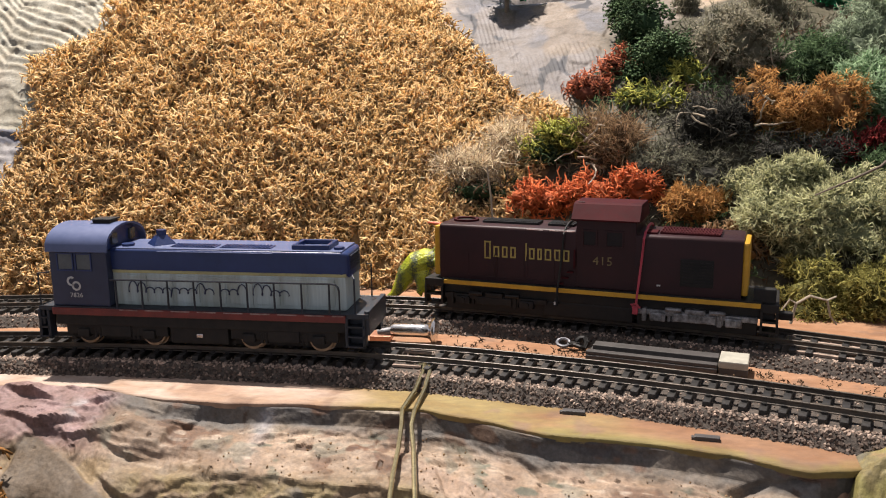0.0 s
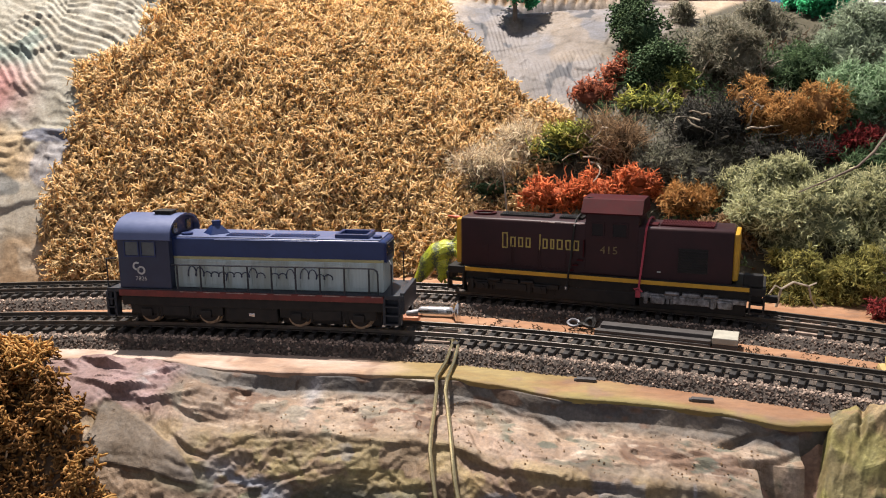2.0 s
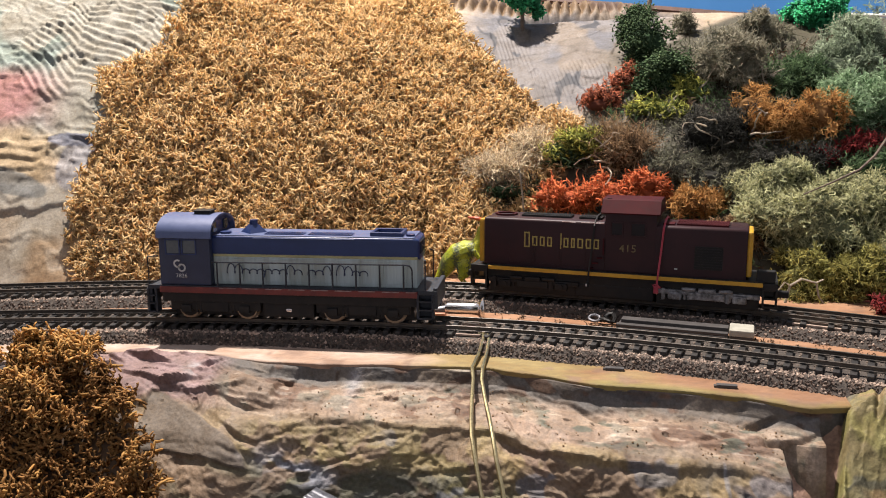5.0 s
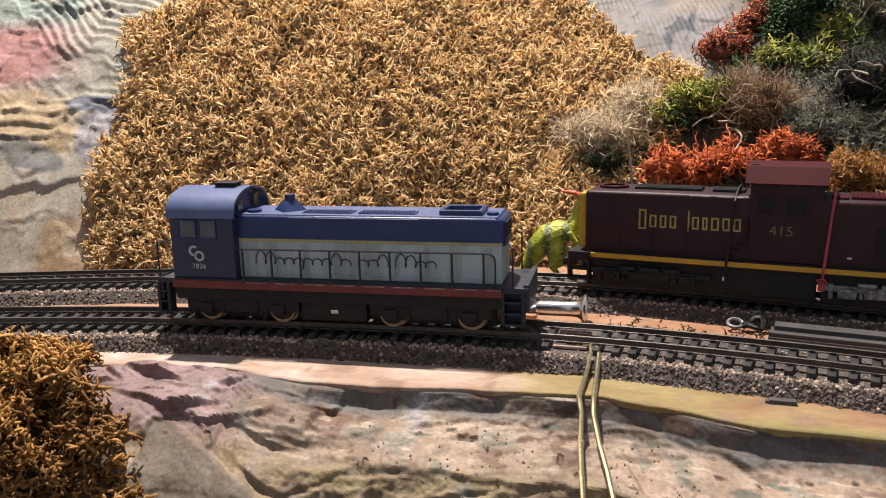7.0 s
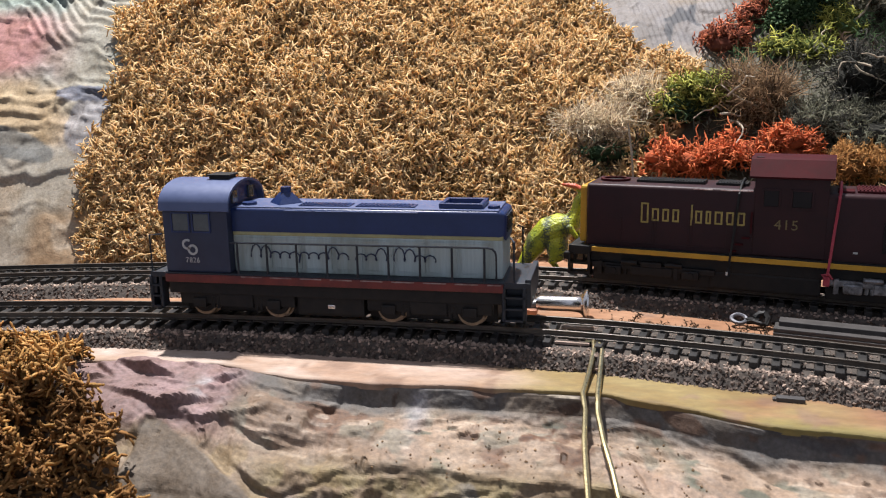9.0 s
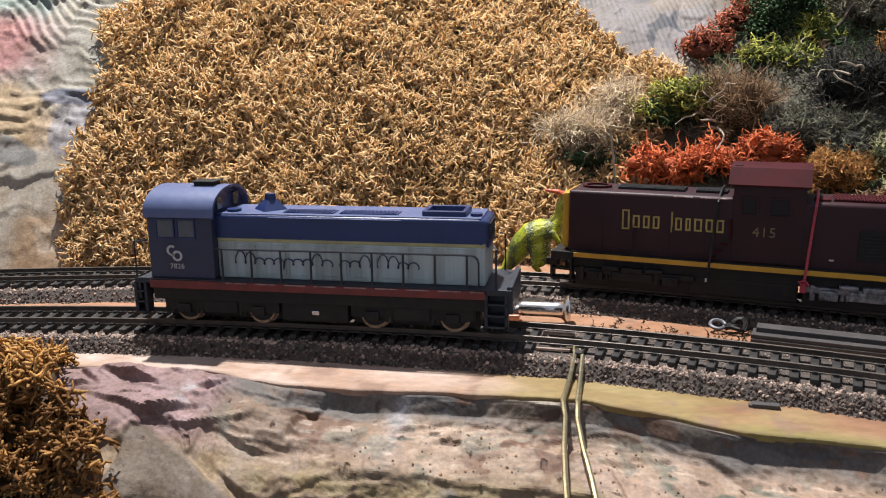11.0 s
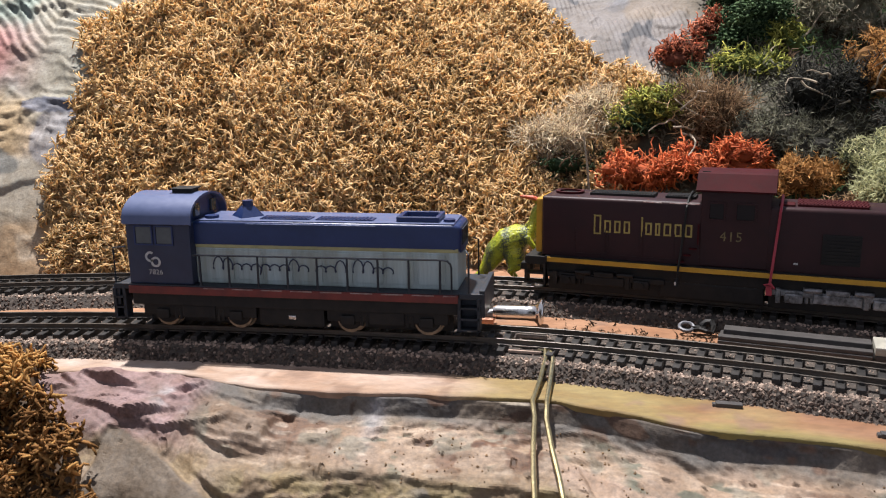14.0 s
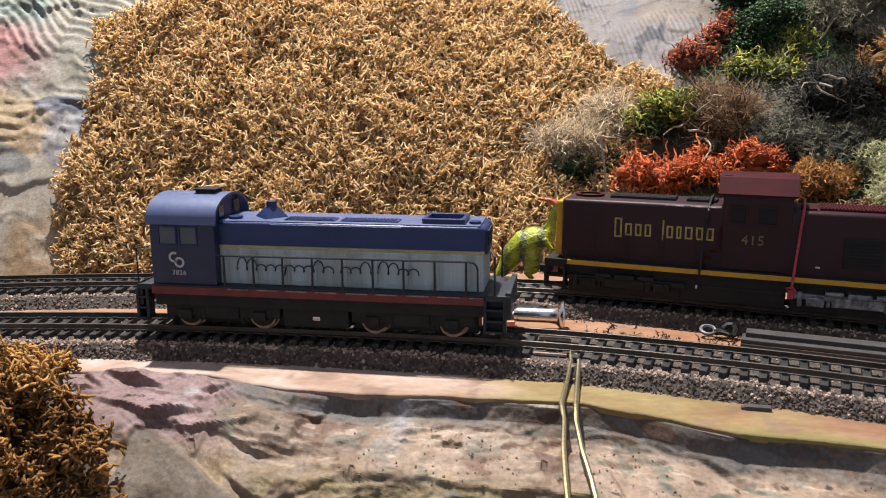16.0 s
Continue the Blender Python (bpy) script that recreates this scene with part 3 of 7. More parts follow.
POND = ([-0.008, 0.0, 0.003, 0.012, 0.020, 0.035, 0.050, 0.065, 0.080, 0.10, 0.13], [-0.0112, -0.0112, -0.018, -0.026, -0.032, -0.038, -0.045, -0.052, -0.060, -0.075, -0.10])


def along(prof, s):
    d, z = np.array(prof[0]), np.array(prof[1])
    arc = np.concatenate([[0], np.cumsum(np.hypot(np.diff(d), np.diff(z)))])
    return np.interp(s, arc, d), np.interp(s, arc, z)


HOLLOWS = [(-0.134, 0.0168, -0.124, 0.0115, 0.0044, 0.003), (-0.1835, 0.008, -0.17, 0.0192, 0.0036, 0.003), (-0.0902, 0.021, -0.0858, 0.017, 0.0026, 0.0024),
           (-0.079, 0.0325, -0.0718, 0.029, 0.0022, 0.0014), (0.006, 0.033, 0.029, 0.0215, 0.0024, 0.0016), (0.041, 0.018, 0.061, 0.0268, 0.0026, 0.002),
           (0.0905, 0.0325, 0.1075, 0.027, 0.002, 0.0016)]
SLABS = [(0.0028, 0.008, (-0.1660, 0.0030), (-0.1550, 0.0058), (-0.1400, 0.0110)), (0.0042, 0.010, (-0.1770, 0.0080), (-0.1650, 0.0125), (-0.1455, 0.0172)),
         (0.0042, 0.014, (-0.1740, 0.0235), (-0.1580, 0.0290), (-0.1456, 0.0328), (-0.1360, 0.0310), (-0.1240, 0.0250)), (0.0026, 0.008, (-0.1400, 0.0370), (-0.1280, 0.0355), (-0.1150, 0.0310)),
         (0.0020, 0.007, (-0.1190, 0.0325), (-0.1100, 0.0290), (-0.1050, 0.0255)), (0.0020, 0.010, (-0.1140, 0.0352), (-0.1040, 0.0378), (-0.0950, 0.0385)),
         (0.0016, 0.006, (-0.1880, 0.0150), (-0.1780, 0.0190), (-0.1680, 0.0200))]
GOUGES = [(0.1085, 0.0215, 0.123, 0.012, 0.0038, 0.003), (0.1255, 0.0122, 0.1435, 0.004, 0.004, 0.0032), (0.1135, 0.0312, 0.135, 0.0178, 0.0046, 0.0036), (-0.102, 0.06, -0.078, 0.0465, 0.002, 0.0016),
          (-0.079, 0.0465, -0.05, 0.0405, 0.0017, 0.0015), (-0.082, 0.0672, -0.044, 0.056, 0.0021, 0.0016), (-0.048, 0.052, -0.028, 0.0474, 0.0028, 0.0017), (-0.146, 0.064, -0.106, 0.0605, 0.0011, 0.0007),
          (-0.108, 0.0605, -0.084, 0.061, 0.0022, 0.0016), (-0.14, 0.075, -0.095, 0.063, 0.0015, 0.001), (0.056, 0.048, 0.07, 0.05, 0.0031, 0.0025), (-0.025, 0.064, 0.005, 0.06, 0.0025, 0.0016),
          (0.0118, 0.0272, 0.0428, 0.018, 0.0016, 0.0012), (0.04, 0.0182, 0.0625, 0.0236, 0.0022, 0.0016), (-0.1105, 0.05, -0.0945, 0.0562, 0.003, 0.003), (-0.0822, 0.003, -0.0815, 0.018, 0.0006, 0.0008)]


def lens_mask(X, S, x0, s0, x1, s1, half):
    """1 inside a thin lens drawn from one point to another."""
    u = np.clip((X - x0) / (x1 - x0), 0, 1)
    v = (S - s0 - (s1 - s0) * u + 0.001 * (fbm(X, S, 140, 2, 71) - 0.5)) / half
    return step(4 * u * (1 - u) - np.abs(v), 0.0, 0.3)


def build_cliff():
    g = 0.0006
    X, S = np.meshgrid(np.arange(-0.32, 0.26, g), np.arange(0, 0.132, g))
    wob = 0.006 * (fbm(X, S, 25, 2, 50) - 0.5) * step(S, 0.02, 0.04)
    left, pondx = step(-X, 0.085, 0.115), step(-X, 0.205, 0.235)
    dz = [along(p, S + wob) for p in (FALL, SOFT, POND)]
    d = (dz[0][0] * (1 - left) + dz[1][0] * left) * (1 - pondx) + dz[2][0] * pondx
    z = (dz[0][1] * (1 - left) + dz[1][1] * left) * (1 - pondx) + dz[2][1] * pondx
    cleft = 0.1205 + 0.004 * (fbm(X, S, 70, 3, 57) - 0.5)
    z = z - 0.05 * step(X, cleft, cleft + 0.004) * np.where(X > 0.138, step(S, 0.010, 0.016), step(S, 0.024, 0.034))
    gd, gz = np.gradient(d, axis=0), np.gradient(z, axis=0)
    ln = np.hypot(gd, gz) + 1e-9
    ny, nz = gz / ln, gd / ln
    for _ in range(8):
        ny[1:-1], nz[1:-1] = (ny[:-2] + ny[1:-1] + ny[2:]) / 3, (nz[:-2] + nz[1:-1] + nz[2:]) / 3
    steep = np.clip(-ny * 2.2 - 0.75, 0, 1) * step(S, 0.035, 0.045)
    far = step(S, 0.0075, 0.010)
    pond = pondx * step(S, 0.03, 0.036)
    slabzone = step(-X, 0.112, 0.130) * (1 - pondx)
    D, tone = 0.0020 * (fbm(X, S, 35, 2, 52) - 0.5), np.full(X.shape, 0.5)
    knife(X, S, D, tone, 70, 400, (-0.11, 0.13, 0.010, 0.048), (0.006, 0.024), (-0.0003, 0.0004), 0.035, (-0.5, 0.3), 0.00035)
    knife(X, S, D, tone, 110, 410, (-0.19, -0.10, 0.005, 0.045), (0.006, 0.020), (-0.0003, 0.0006), 0.05, (0.0, 0.7), 0.0006)
    knife(X, S, D, tone, 30, 420, (-0.16, -0.08, 0.045, 0.11), (0.012, 0.030), (-0.0004, 0.0007), 0.04, (-0.4, 0.5), 0.0004)
    knife(X, S, D, tone, 150, 430, (-0.09, 0.125, 0.046, 0.12), (0.005, 0.017), (-0.0004, 0.0006), 0.06, (-0.9, 0.7), 0.0006)
    lower = steep * step(X, -0.04, 0.0) * step(S, 0.050, 0.058)
    plate = fbm(X + 0.5 * S, 1.3 * S, 30, 4, 80)
    D = D + steep * (0.010 * (terraces(plate, 13, 0.06) - 0.5) + 0.0022 * (terraces(fbm(X - 0.3 * S, S, 80, 3, 84), 7, 0.06) - 0.5))
    D = D + lower * (0.0019 * veins(X + 0.3 * S, S, 45, 86) ** 3 + 0.0012 * veins(X, S, 90, 88) ** 2)
    D = D + 0.008 * slabzone * step(-S, -0.048, -0.042) * (terraces(fbm(0.75 * X + 0.3 * S, 1.5 * S - 0.7 * X, 26, 3, 81), 13, 0.06) - 0.5)
    D = D + 0.0050 * step(X, -0.115, -0.108) * (1 - steep) * step(S, 0.012, 0.018) * (terraces(fbm(0.6 * X, 1.6 * S, 42, 4, 82), 9, 0.08) - 0.5)
    rim = np.minimum(np.minimum(X + 0.1490, 0.55 * (S - 0.0395) - 0.25 * (X + 0.141)), np.minimum(0.0672 - S, 0.6 * (-0.1035 - X) + 0.42 * (S - 0.0545)))
    slab = step(rim + 0.0022 * (fbm(X, S, 140, 3, 83) - 0.5), -0.0003, 0.0006)
    D = D * (1 - 0.85 * slab) + (0.0022 + 0.06 * (S - 0.050)) * slab
    D = D + lips(X, S, [(0.0030, 0.009, (-0.105, 0.0500), (-0.0924, 0.0486), (-0.0720, 0.0440), (-0.0537, 0.0415), (-0.020, 0.0455), (0.010, 0.0460), (0.040, 0.0475), (0.070, 0.0490), (0.100, 0.0470), (0.122, 0.0460))], 330, 0.005)
    curl = np.maximum(lens_mask(X, S, -0.0200, 0.0072, -0.0030, 0.0088, 0.0013), lens_mask(X, S, 0.0352, 0.0070, 0.0525, 0.0070, 0.0016))
    D = D + 0.0016 * curl
    streak = step(X, 0.085, 0.10) * step(S, 0.040, 0.046)
    D = D + 0.0024 * (fbm(X * 6, S * 0.7, 45, 3, 87) - 0.5) * streak
    pits = step(fbm(X, S, 210, 2, 89), 0.77, 0.82) * (1 - steep) * step(S, 0.017, 0.022)
    D = eased(D, 1) + eased(pockets(X, S, HOLLOWS, 300) + pockets(X, S, GOUGES, 320), 2) + lips(X, S, SLABS, 340, 0.0022) - 0.0008 * pits + 0.0004 * (fbm(X, S, 420, 3, 99) - 0.5) + 0.0006 * (ridged(X + 0.3 * S, S, 190, 4, 98) - 0.5) * (0.3 + 0.7 * steep) * (1 - 0.7 * slab)
    D = far * D * (1 - 0.6 * pond)
    n, n2, n3 = fbm(X, S, 30, 4, 60), fbm(X, S, 45, 3, 61), fbm(X, S, 90, 3, 62)
    base = np.zeros(X.shape + (3,)) + np.array((0.178, 0.148, 0.118))
    # grey stains and the shade below the board's edge, both painted here
    base = blend(base, (0.125, 0.118, 0.112), step(n2, 0.36, 0.52) * step(-S, -0.024, -0.014) * 0.85)
    base = blend(base, (0.075, 0.072, 0.072), step(fbm(X, S * 0.5, 26, 2, 67), 0.52, 0.60) * step(-S, -0.020, -0.012) * step(X, -0.1, -0.08) * 0.8)
    ledge = step(S + 0.008 * (n3 - 0.5), 0.015, 0.022) * (1 - steep)
    base = blend(base, (0.262, 0.190, 0.136), ledge)
    base = blend(base, (0.335, 0.258, 0.190), step(n2, 0.50, 0.62) * ledge * 0.85 * step(X, -0.07, -0.04))
    base = blend(base, (0.20, 0.19, 0.15), step(n3, 0.62, 0.70) * ledge * 0.7)
    base = blend(base, (0.13, 0.070, 0.042), step(fbm(X, S, 75, 3, 65), 0.66, 0.71) * 0.75)
    base = blend(base, (0.070, 0.045, 0.030), pits * 0.8)
    base = blend(base, (0.085, 0.055, 0.038), step(fbm(X, S, 330, 3, 93), 0.68, 0.76) * step(fbm(X, S, 26, 2, 94), 0.42, 0.58) * 0.85)
    base = blend(base, (0.46, 0.38, 0.30), step(fbm(X, 4 * S, 130, 2, 95), 0.68, 0.76) * ledge * 0.6)
    base = blend(base, (0.39, 0.31, 0.24), step(X, 0.006, 0.012) * step(0.046 - X, 0, 0.010) * step(S - 0.036 - 0.2 * X, 0, 0.002) * step(0.0485 - S, 0, 0.002) * 0.8)
    base = blend(base, (0.232, 0.156, 0.150), slabzone * step(-S, -0.046, -0.040) * step(S, 0.006, 0.009))
    base = blend(base, (0.200, 0.158, 0.112), step(-X, 0.098, 0.106) * (1 - pondx) * step(S, 0.040, 0.046) * step(-S, -0.072, -0.064))
    base = blend(base, (0.40, 0.41, 0.43), np.exp(-((X + 0.132) / 0.006) ** 2 - ((S - 0.022) / 0.007) ** 2) * step(n3, 0.38, 0.52))
    base = blend(base, (0.095, 0.056, 0.036), 0.9 * np.maximum(lens_mask(X, S, -0.0170, 0.0155, -0.0010, 0.0100, 0.0026), lens_mask(X, S, 0.0180, 0.0080, 0.0350, 0.0125, 0.0045)))
    # near-black lens drawn in the band under the edge
    base = blend(base, (0.058, 0.056, 0.058), 0.85 * lens_mask(X, S, 0.0480, 0.0075, 0.0800, 0.0115, 0.0036))
    base = blend(base, (0.42, 0.37, 0.29), curl * 0.9)
    base = blend(base, (0.075, 0.098, 0.072), ledge * step(fbm(X, 2 * S, 120, 3, 72), 0.58, 0.66) * step(fbm(X, S, 24, 2, 73), 0.44, 0.56) * step(X, -0.07, -0.05) * 0.75)
    base = blend(base, (0.115, 0.052, 0.026), ledge * step(fbm(X, S, 160, 3, 74), 0.60, 0.68) * np.exp(-((X + 0.018) / 0.022) ** 2) * 0.9)
    base = blend(base, (0.36, 0.265, 0.205), step(S - 0.0300 - 0.16 * X, 0, 0.0015) * step(0.0430 + 0.12 * X - S, 0, 0.0015) * step(X, 0.002, 0.006) * step(0.050 - X, 0, 0.012) * 0.75)
    base = blend(base, (0.33, 0.33, 0.36), np.exp(-((X + 0.058) / 0.0035) ** 2 - ((S - 0.016) / 0.012) ** 2) * 0.5)
    olive = steep * step(-X + 0.03 * n, -0.02, 0.02) * step(X, -0.110, -0.095)
    face = steep * step(S + 0.012 * (n - 0.5), 0.060, 0.070)
    brown = step(-X, 0.085, 0.100) * step(S, 0.066, 0.072) * (1 - pondx)
    base = blend(base, (0.215, 0.155, 0.104), steep)
    base = blend(base, (0.25, 0.200, 0.095), olive * (1 - 0.6 * face))
    base = blend(base, (0.140, 0.136, 0.080), face * step(n, 0.42, 0.52) * 0.9)
    base = blend(base, (0.190, 0.172, 0.080), face * step(n2, 0.50, 0.60) * olive)
    base = blend(base, (0.20, 0.135, 0.10), steep * step(n3, 0.56, 0.64) * 0.7)
    base = blend(base, (0.062, 0.062, 0.050), face * step(fbm(X + 0.4 * S, S, 42, 4, 75), 0.53, 0.60) * 0.75)
    base = blend(base, (0.33, 0.255, 0.120), steep * step(fbm(X, S, 60, 3, 76), 0.60, 0.66) * step(0.066 - S, 0, 0.008) * 0.7)
    base = blend(base, (0.225, 0.162, 0.108), brown)
    base = blend(base, (0.150, 0.144, 0.084), brown * step(n2, 0.52, 0.60) * 0.8)
    # slab colour lowered to carry the shade of a face turned from the lamp
    base = blend(base, (0.138, 0.110, 0.082), slab)
    base = blend(base, (0.20, 0.215, 0.26), steep * np.exp(-((X + 0.075) / 0.022) ** 2 - ((S - 0.066 - 0.3 * (X + 0.075)) / 0.006) ** 2) * step(fbm(X, 2 * S, 90, 3, 69), 0.44, 0.56))
    base = blend(base, (0.14, 0.150, 0.180), steep * step(fbm(X, S, 75, 3, 66), 0.66, 0.70) * step(X, -0.05, -0.03) * 0.7)
    base = blend(base, (0.050, 0.058, 0.075), streak * steep * step(n2, 0.42, 0.50) * 0.9)
    base = blend(base, (0.26, 0.27, 0.30), streak * steep * step(fbm(X * 6, S * 0.6, 45, 3, 88), 0.64, 0.70) * 0.8)
    base = blend(base, (0.27, 0.275, 0.160), pond)
    base = blend(base, (0.31, 0.295, 0.105), pond * step(n, 0.48, 0.54))
    base = blend(base, (0.07, 0.085, 0.045), pondx * step(n3 + 1.0 * (0.034 - S) / 0.02, 0.55, 0.65) * step(S, 0.010, 0.014))
    base = blend(base, (0.24, 0.195, 0.14), pondx * step(-np.abs(S - 0.062 - 0.2 * (X + 0.24)), -0.006, -0.003))
    base = 0.78 * base * (0.80 + 0.40 * tone)[..., None]
    P = np.stack([X, edge(X) - d + ny * D, z + nz * D], -1)
    ob = sheet("cliff", X, P[..., 1], P[..., 2], base, CLIFF, False)
    tagged(ob, "painted plaster rock cliff, beige, grey and olive green", "rock cliff", kind="structure")
    return P, S


CLIFFP, CLIFFS = build_cliff()

BEDS = [(0.0034, 0.010, (0.154, -0.2895), (0.160, -0.2950), (0.166, -0.2985), (0.180, -0.3015)), (0.0085, 0.018, (0.155, -0.2850), (0.166, -0.2865), (0.180, -0.2885), (0.1935, -0.2940), (0.206, -0.3015)),
        (0.0038, 0.012, (0.163, -0.2775), (0.171, -0.2750), (0.190, -0.2690)), (0.0030, 0.010, (0.166, -0.2660), (0.180, -0.2600), (0.190, -0.262)),
        (0.0036, 0.010, (0.188, -0.288), (0.198, -0.280), (0.215, -0.276)), (0.0025, 0.008, (0.156, -0.280), (0.166, -0.283)),
        (0.0022, 0.006, (0.128, -0.276), (0.140, -0.2745), (0.150, -0.275)), (0.0018, 0.006, (0.138, -0.294), (0.152, -0.2905))]


def build_peak():
    g = 0.0005
    X, Y = np.meshgrid(np.arange(0.112, 0.29, g), np.arange(0.225, 0.322, g))
    slab = -0.0120 - 1.35 * np.maximum(0.3060 - 0.35 * np.maximum(X - 0.14, 0) - Y, 0) - 1.9 * np.maximum(Y - 0.307, 0) - 3.0 * np.maximum(0.1220 + 0.10 * (Y - 0.28) + 0.003 * (fbm(X, Y, 90, 3, 101) - 0.5) - X, 0) - 2.6 * np.maximum(X - 0.153 - 0.12 * (Y - 0.29), 0)
    top = peak(X, Y)
    Z = np.maximum(top, slab)
    isslab = step(slab - top, -0.001, 0.001)
    Z = Z + 0.95 * lips(X, -Y, BEDS, 360, 0.003)
    K, u2 = np.zeros_like(X), np.full(X.shape, 0.5)
    knife(X, -Y, K, u2, 40, 460, (0.150, 0.25, -0.300, -0.225), (0.010, 0.024), (-0.0008, 0.0014), 0.12, (-0.9, 0.2), 0.0004)
    knife(X, -Y, K, u2, 50, 470, (0.145, 0.25, -0.285, -0.225), (0.004, 0.012), (-0.0008, 0.0014), 0.14, (-1.2, 0.5), 0.0005)
    Z = Z + K * step(-Y, -0.304, -0.298) + 0.008 * step(-Y, -0.298, -0.290) * (1 - isslab) * (terraces(fbm(X + 0.6 * Y, 1.2 * Y - 0.5 * X, 30, 4, 106), 11, 0.06) - 0.5)
    Z = Z + 0.0010 * (fbm(X, Y, 60, 2, 55) - 0.5) + 0.0009 * veins(X, Y, 75, 94) ** 2 * (1 - isslab) * step(-Y, -0.290, -0.280)
    crack = np.abs(X - 0.1615 + 0.35 * (0.305 - Y) + 0.004 * (fbm(X, Y, 80, 2, 59) - 0.5))
    Z = Z - 0.0035 * np.exp(-(crack / 0.0010) ** 2) * step(Y, 0.291, 0.296)
    Z = Z - 0.0025 * np.exp(-((X - 0.146 - 0.25 * (Y - 0.29) - 0.006 * (fbm(X * 0, Y, 90, 3, 102) - 0.5)) / 0.0012) ** 2)
    Z = eased(Z, 1) + 0.0004 * (fbm(X, Y, 420, 3, 104) - 0.5) + 0.0010 * (ridged(X - 0.4 * Y, Y, 190, 4, 105) - 0.5)
    n, n3 = fbm(X, Y, 40, 3, 61), fbm(X, Y, 90, 3, 62)
    rc = np.zeros(X.shape + (3,)) + np.array((0.222, 0.160, 0.078))
    # tan upper-left flank, painted paler as its lit side
    rc = blend(rc, (0.36, 0.255, 0.140), step(0.171 - X - 0.35 * (0.305 - Y), -0.004, 0.004) * step(Y, 0.284, 0.290))
    rc = blend(rc, (0.30, 0.205, 0.080), step(n, 0.48, 0.58) * step(X, 0.168, 0.178))
    rc = blend(rc, (0.24, 0.19, 0.090), step(Y, 0.288, 0.298) * 0.6)
    rc = blend(rc, (0.165, 0.155, 0.065), step(n3, 0.50, 0.60) * 0.7 * step(-X, -0.175, -0.165))
    rc = blend(rc, (0.105, 0.098, 0.078), step(fbm(X, Y, 55, 3, 103), 0.58, 0.64) * 0.7)
    rc = blend(rc, (0.36, 0.232, 0.172), isslab)
    rc = blend(rc, (0.21, 0.132, 0.095), isslab * step(n3, 0.54, 0.62) * 0.7)
    rc = blend(rc, (0.32, 0.235, 0.185), isslab * step(n, 0.56, 0.64) * 0.6)
    # dark vein lines painted in place of shaded recesses
    rc = blend(rc, (0.060, 0.062, 0.042), (1 - isslab) * step(veins(X, Y, 48, 107), 0.25, 0.5) * step(fbm(X, Y, 50, 2, 108), 0.44, 0.54) * 0.8)
    rc = blend(rc, (0.27, 0.255, 0.085), (1 - isslab) * step(fbm(X + 0.3 * Y, Y, 65, 3, 109), 0.58, 0.66) * 0.7)
    rc = 0.85 * rc * (0.80 + 0.40 * u2)[..., None]
    ob = sheet("rock_outcrop", X, Y, Z, rc, CLIFF, False)
    tagged(ob, "pyramid-shaped plaster rock painted ochre and olive green", "rock", kind="structure")
    # added sheet that carries the hanging moss, dark brown all over
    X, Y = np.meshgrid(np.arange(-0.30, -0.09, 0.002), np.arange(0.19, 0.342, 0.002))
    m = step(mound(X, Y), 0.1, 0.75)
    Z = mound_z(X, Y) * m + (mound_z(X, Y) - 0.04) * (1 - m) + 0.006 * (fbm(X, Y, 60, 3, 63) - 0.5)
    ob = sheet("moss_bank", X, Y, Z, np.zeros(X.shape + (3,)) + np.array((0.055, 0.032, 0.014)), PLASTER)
    tagged(ob, "dark brown bank added under the foreground moss", "bank", kind="structure")


build_peak()

# unseen table added below the layout; it also stops light from beneath
table = thing("table", "plain brown table added under the railway layout", "table", (0, 0.30, -0.175), kind="structure")
part("table_top", boxed(-0.90, 0.90, -0.75, 0.72, -0.03, 0.0, 0.004), BROWN, table)

# sky panel behind the hill
panel = thing("backdrop", "blue painted sky panel with a brown lower edge", "backdrop", (0, 0.90, -0.006), kind="structure")
bm = bmesh.new()
vs = [bm.verts.new(p) for p in [(-1.2, 0, 0.3360), (1.2, 0, 0.1040), (1.2, 0, 0.42), (-1.2, 0, 0.42), (-1.2, 0.012, 0.3360), (1.2, 0.012, 0.1040), (1.2, 0.012, 0.42), (-1.2, 0.012, 0.42)]]
for f in ((0, 1, 2, 3), (7, 6, 5, 4), (0, 4, 5, 1), (1, 5, 6, 2), (2, 6, 7, 3), (3, 7, 4, 0)):
    bm.faces.new([vs[k] for k in f])
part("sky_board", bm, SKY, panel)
bm = bmesh.new()
tube(bm, [(-1.2, -0.006, 0.3360), (1.2, -0.006, 0.1040)], 0.0045, 6)
part("edge_strip", bm, BROWN, panel, "brown edge strip")
bm = bmesh.new()
tube(bm, [(0.27, -0.006, 0.2000), (0.60, -0.006, 0.1885)], 0.0022, 6)
part("edge_strip", bm, WHITEEDGE, panel, "white edge strip")

# ---------------------------------------------------------------- the two tracks
NEAR = smooth_line([(-0.60, 0.315), (-0.36, 0.345), (-0.30, 0.357), (-0.25, 0.366), (-0.20, 0.3735), (-0.15, 0.3775), (-0.10, 0.3785), (-0.05, 0.3785), (0.0, 0.3755),
                    (0.05, 0.3665), (0.085, 0.3585), (0.12, 0.3485), (0.15, 0.3385), (0.18, 0.328), (0.21, 0.317), (0.25, 0.301), (0.32, 0.270), (0.5, 0.18)], 0.0033)
FAR = smooth_line([(-0.60, 0.30), (-0.36, 0.408), (-0.315, 0.4215), (-0.25, 0.437), (-0.20, 0.446), (-0.15, 0.453), (-0.10, 0.457), (-0.05, 0.4585), (0.0, 0.4555),
                   (0.05, 0.4455), (0.10, 0.4335), (0.15, 0.419), (0.20, 0.399), (0.24, 0.381), (0.30, 0.352), (0.5, 0.24)], 0.0033)


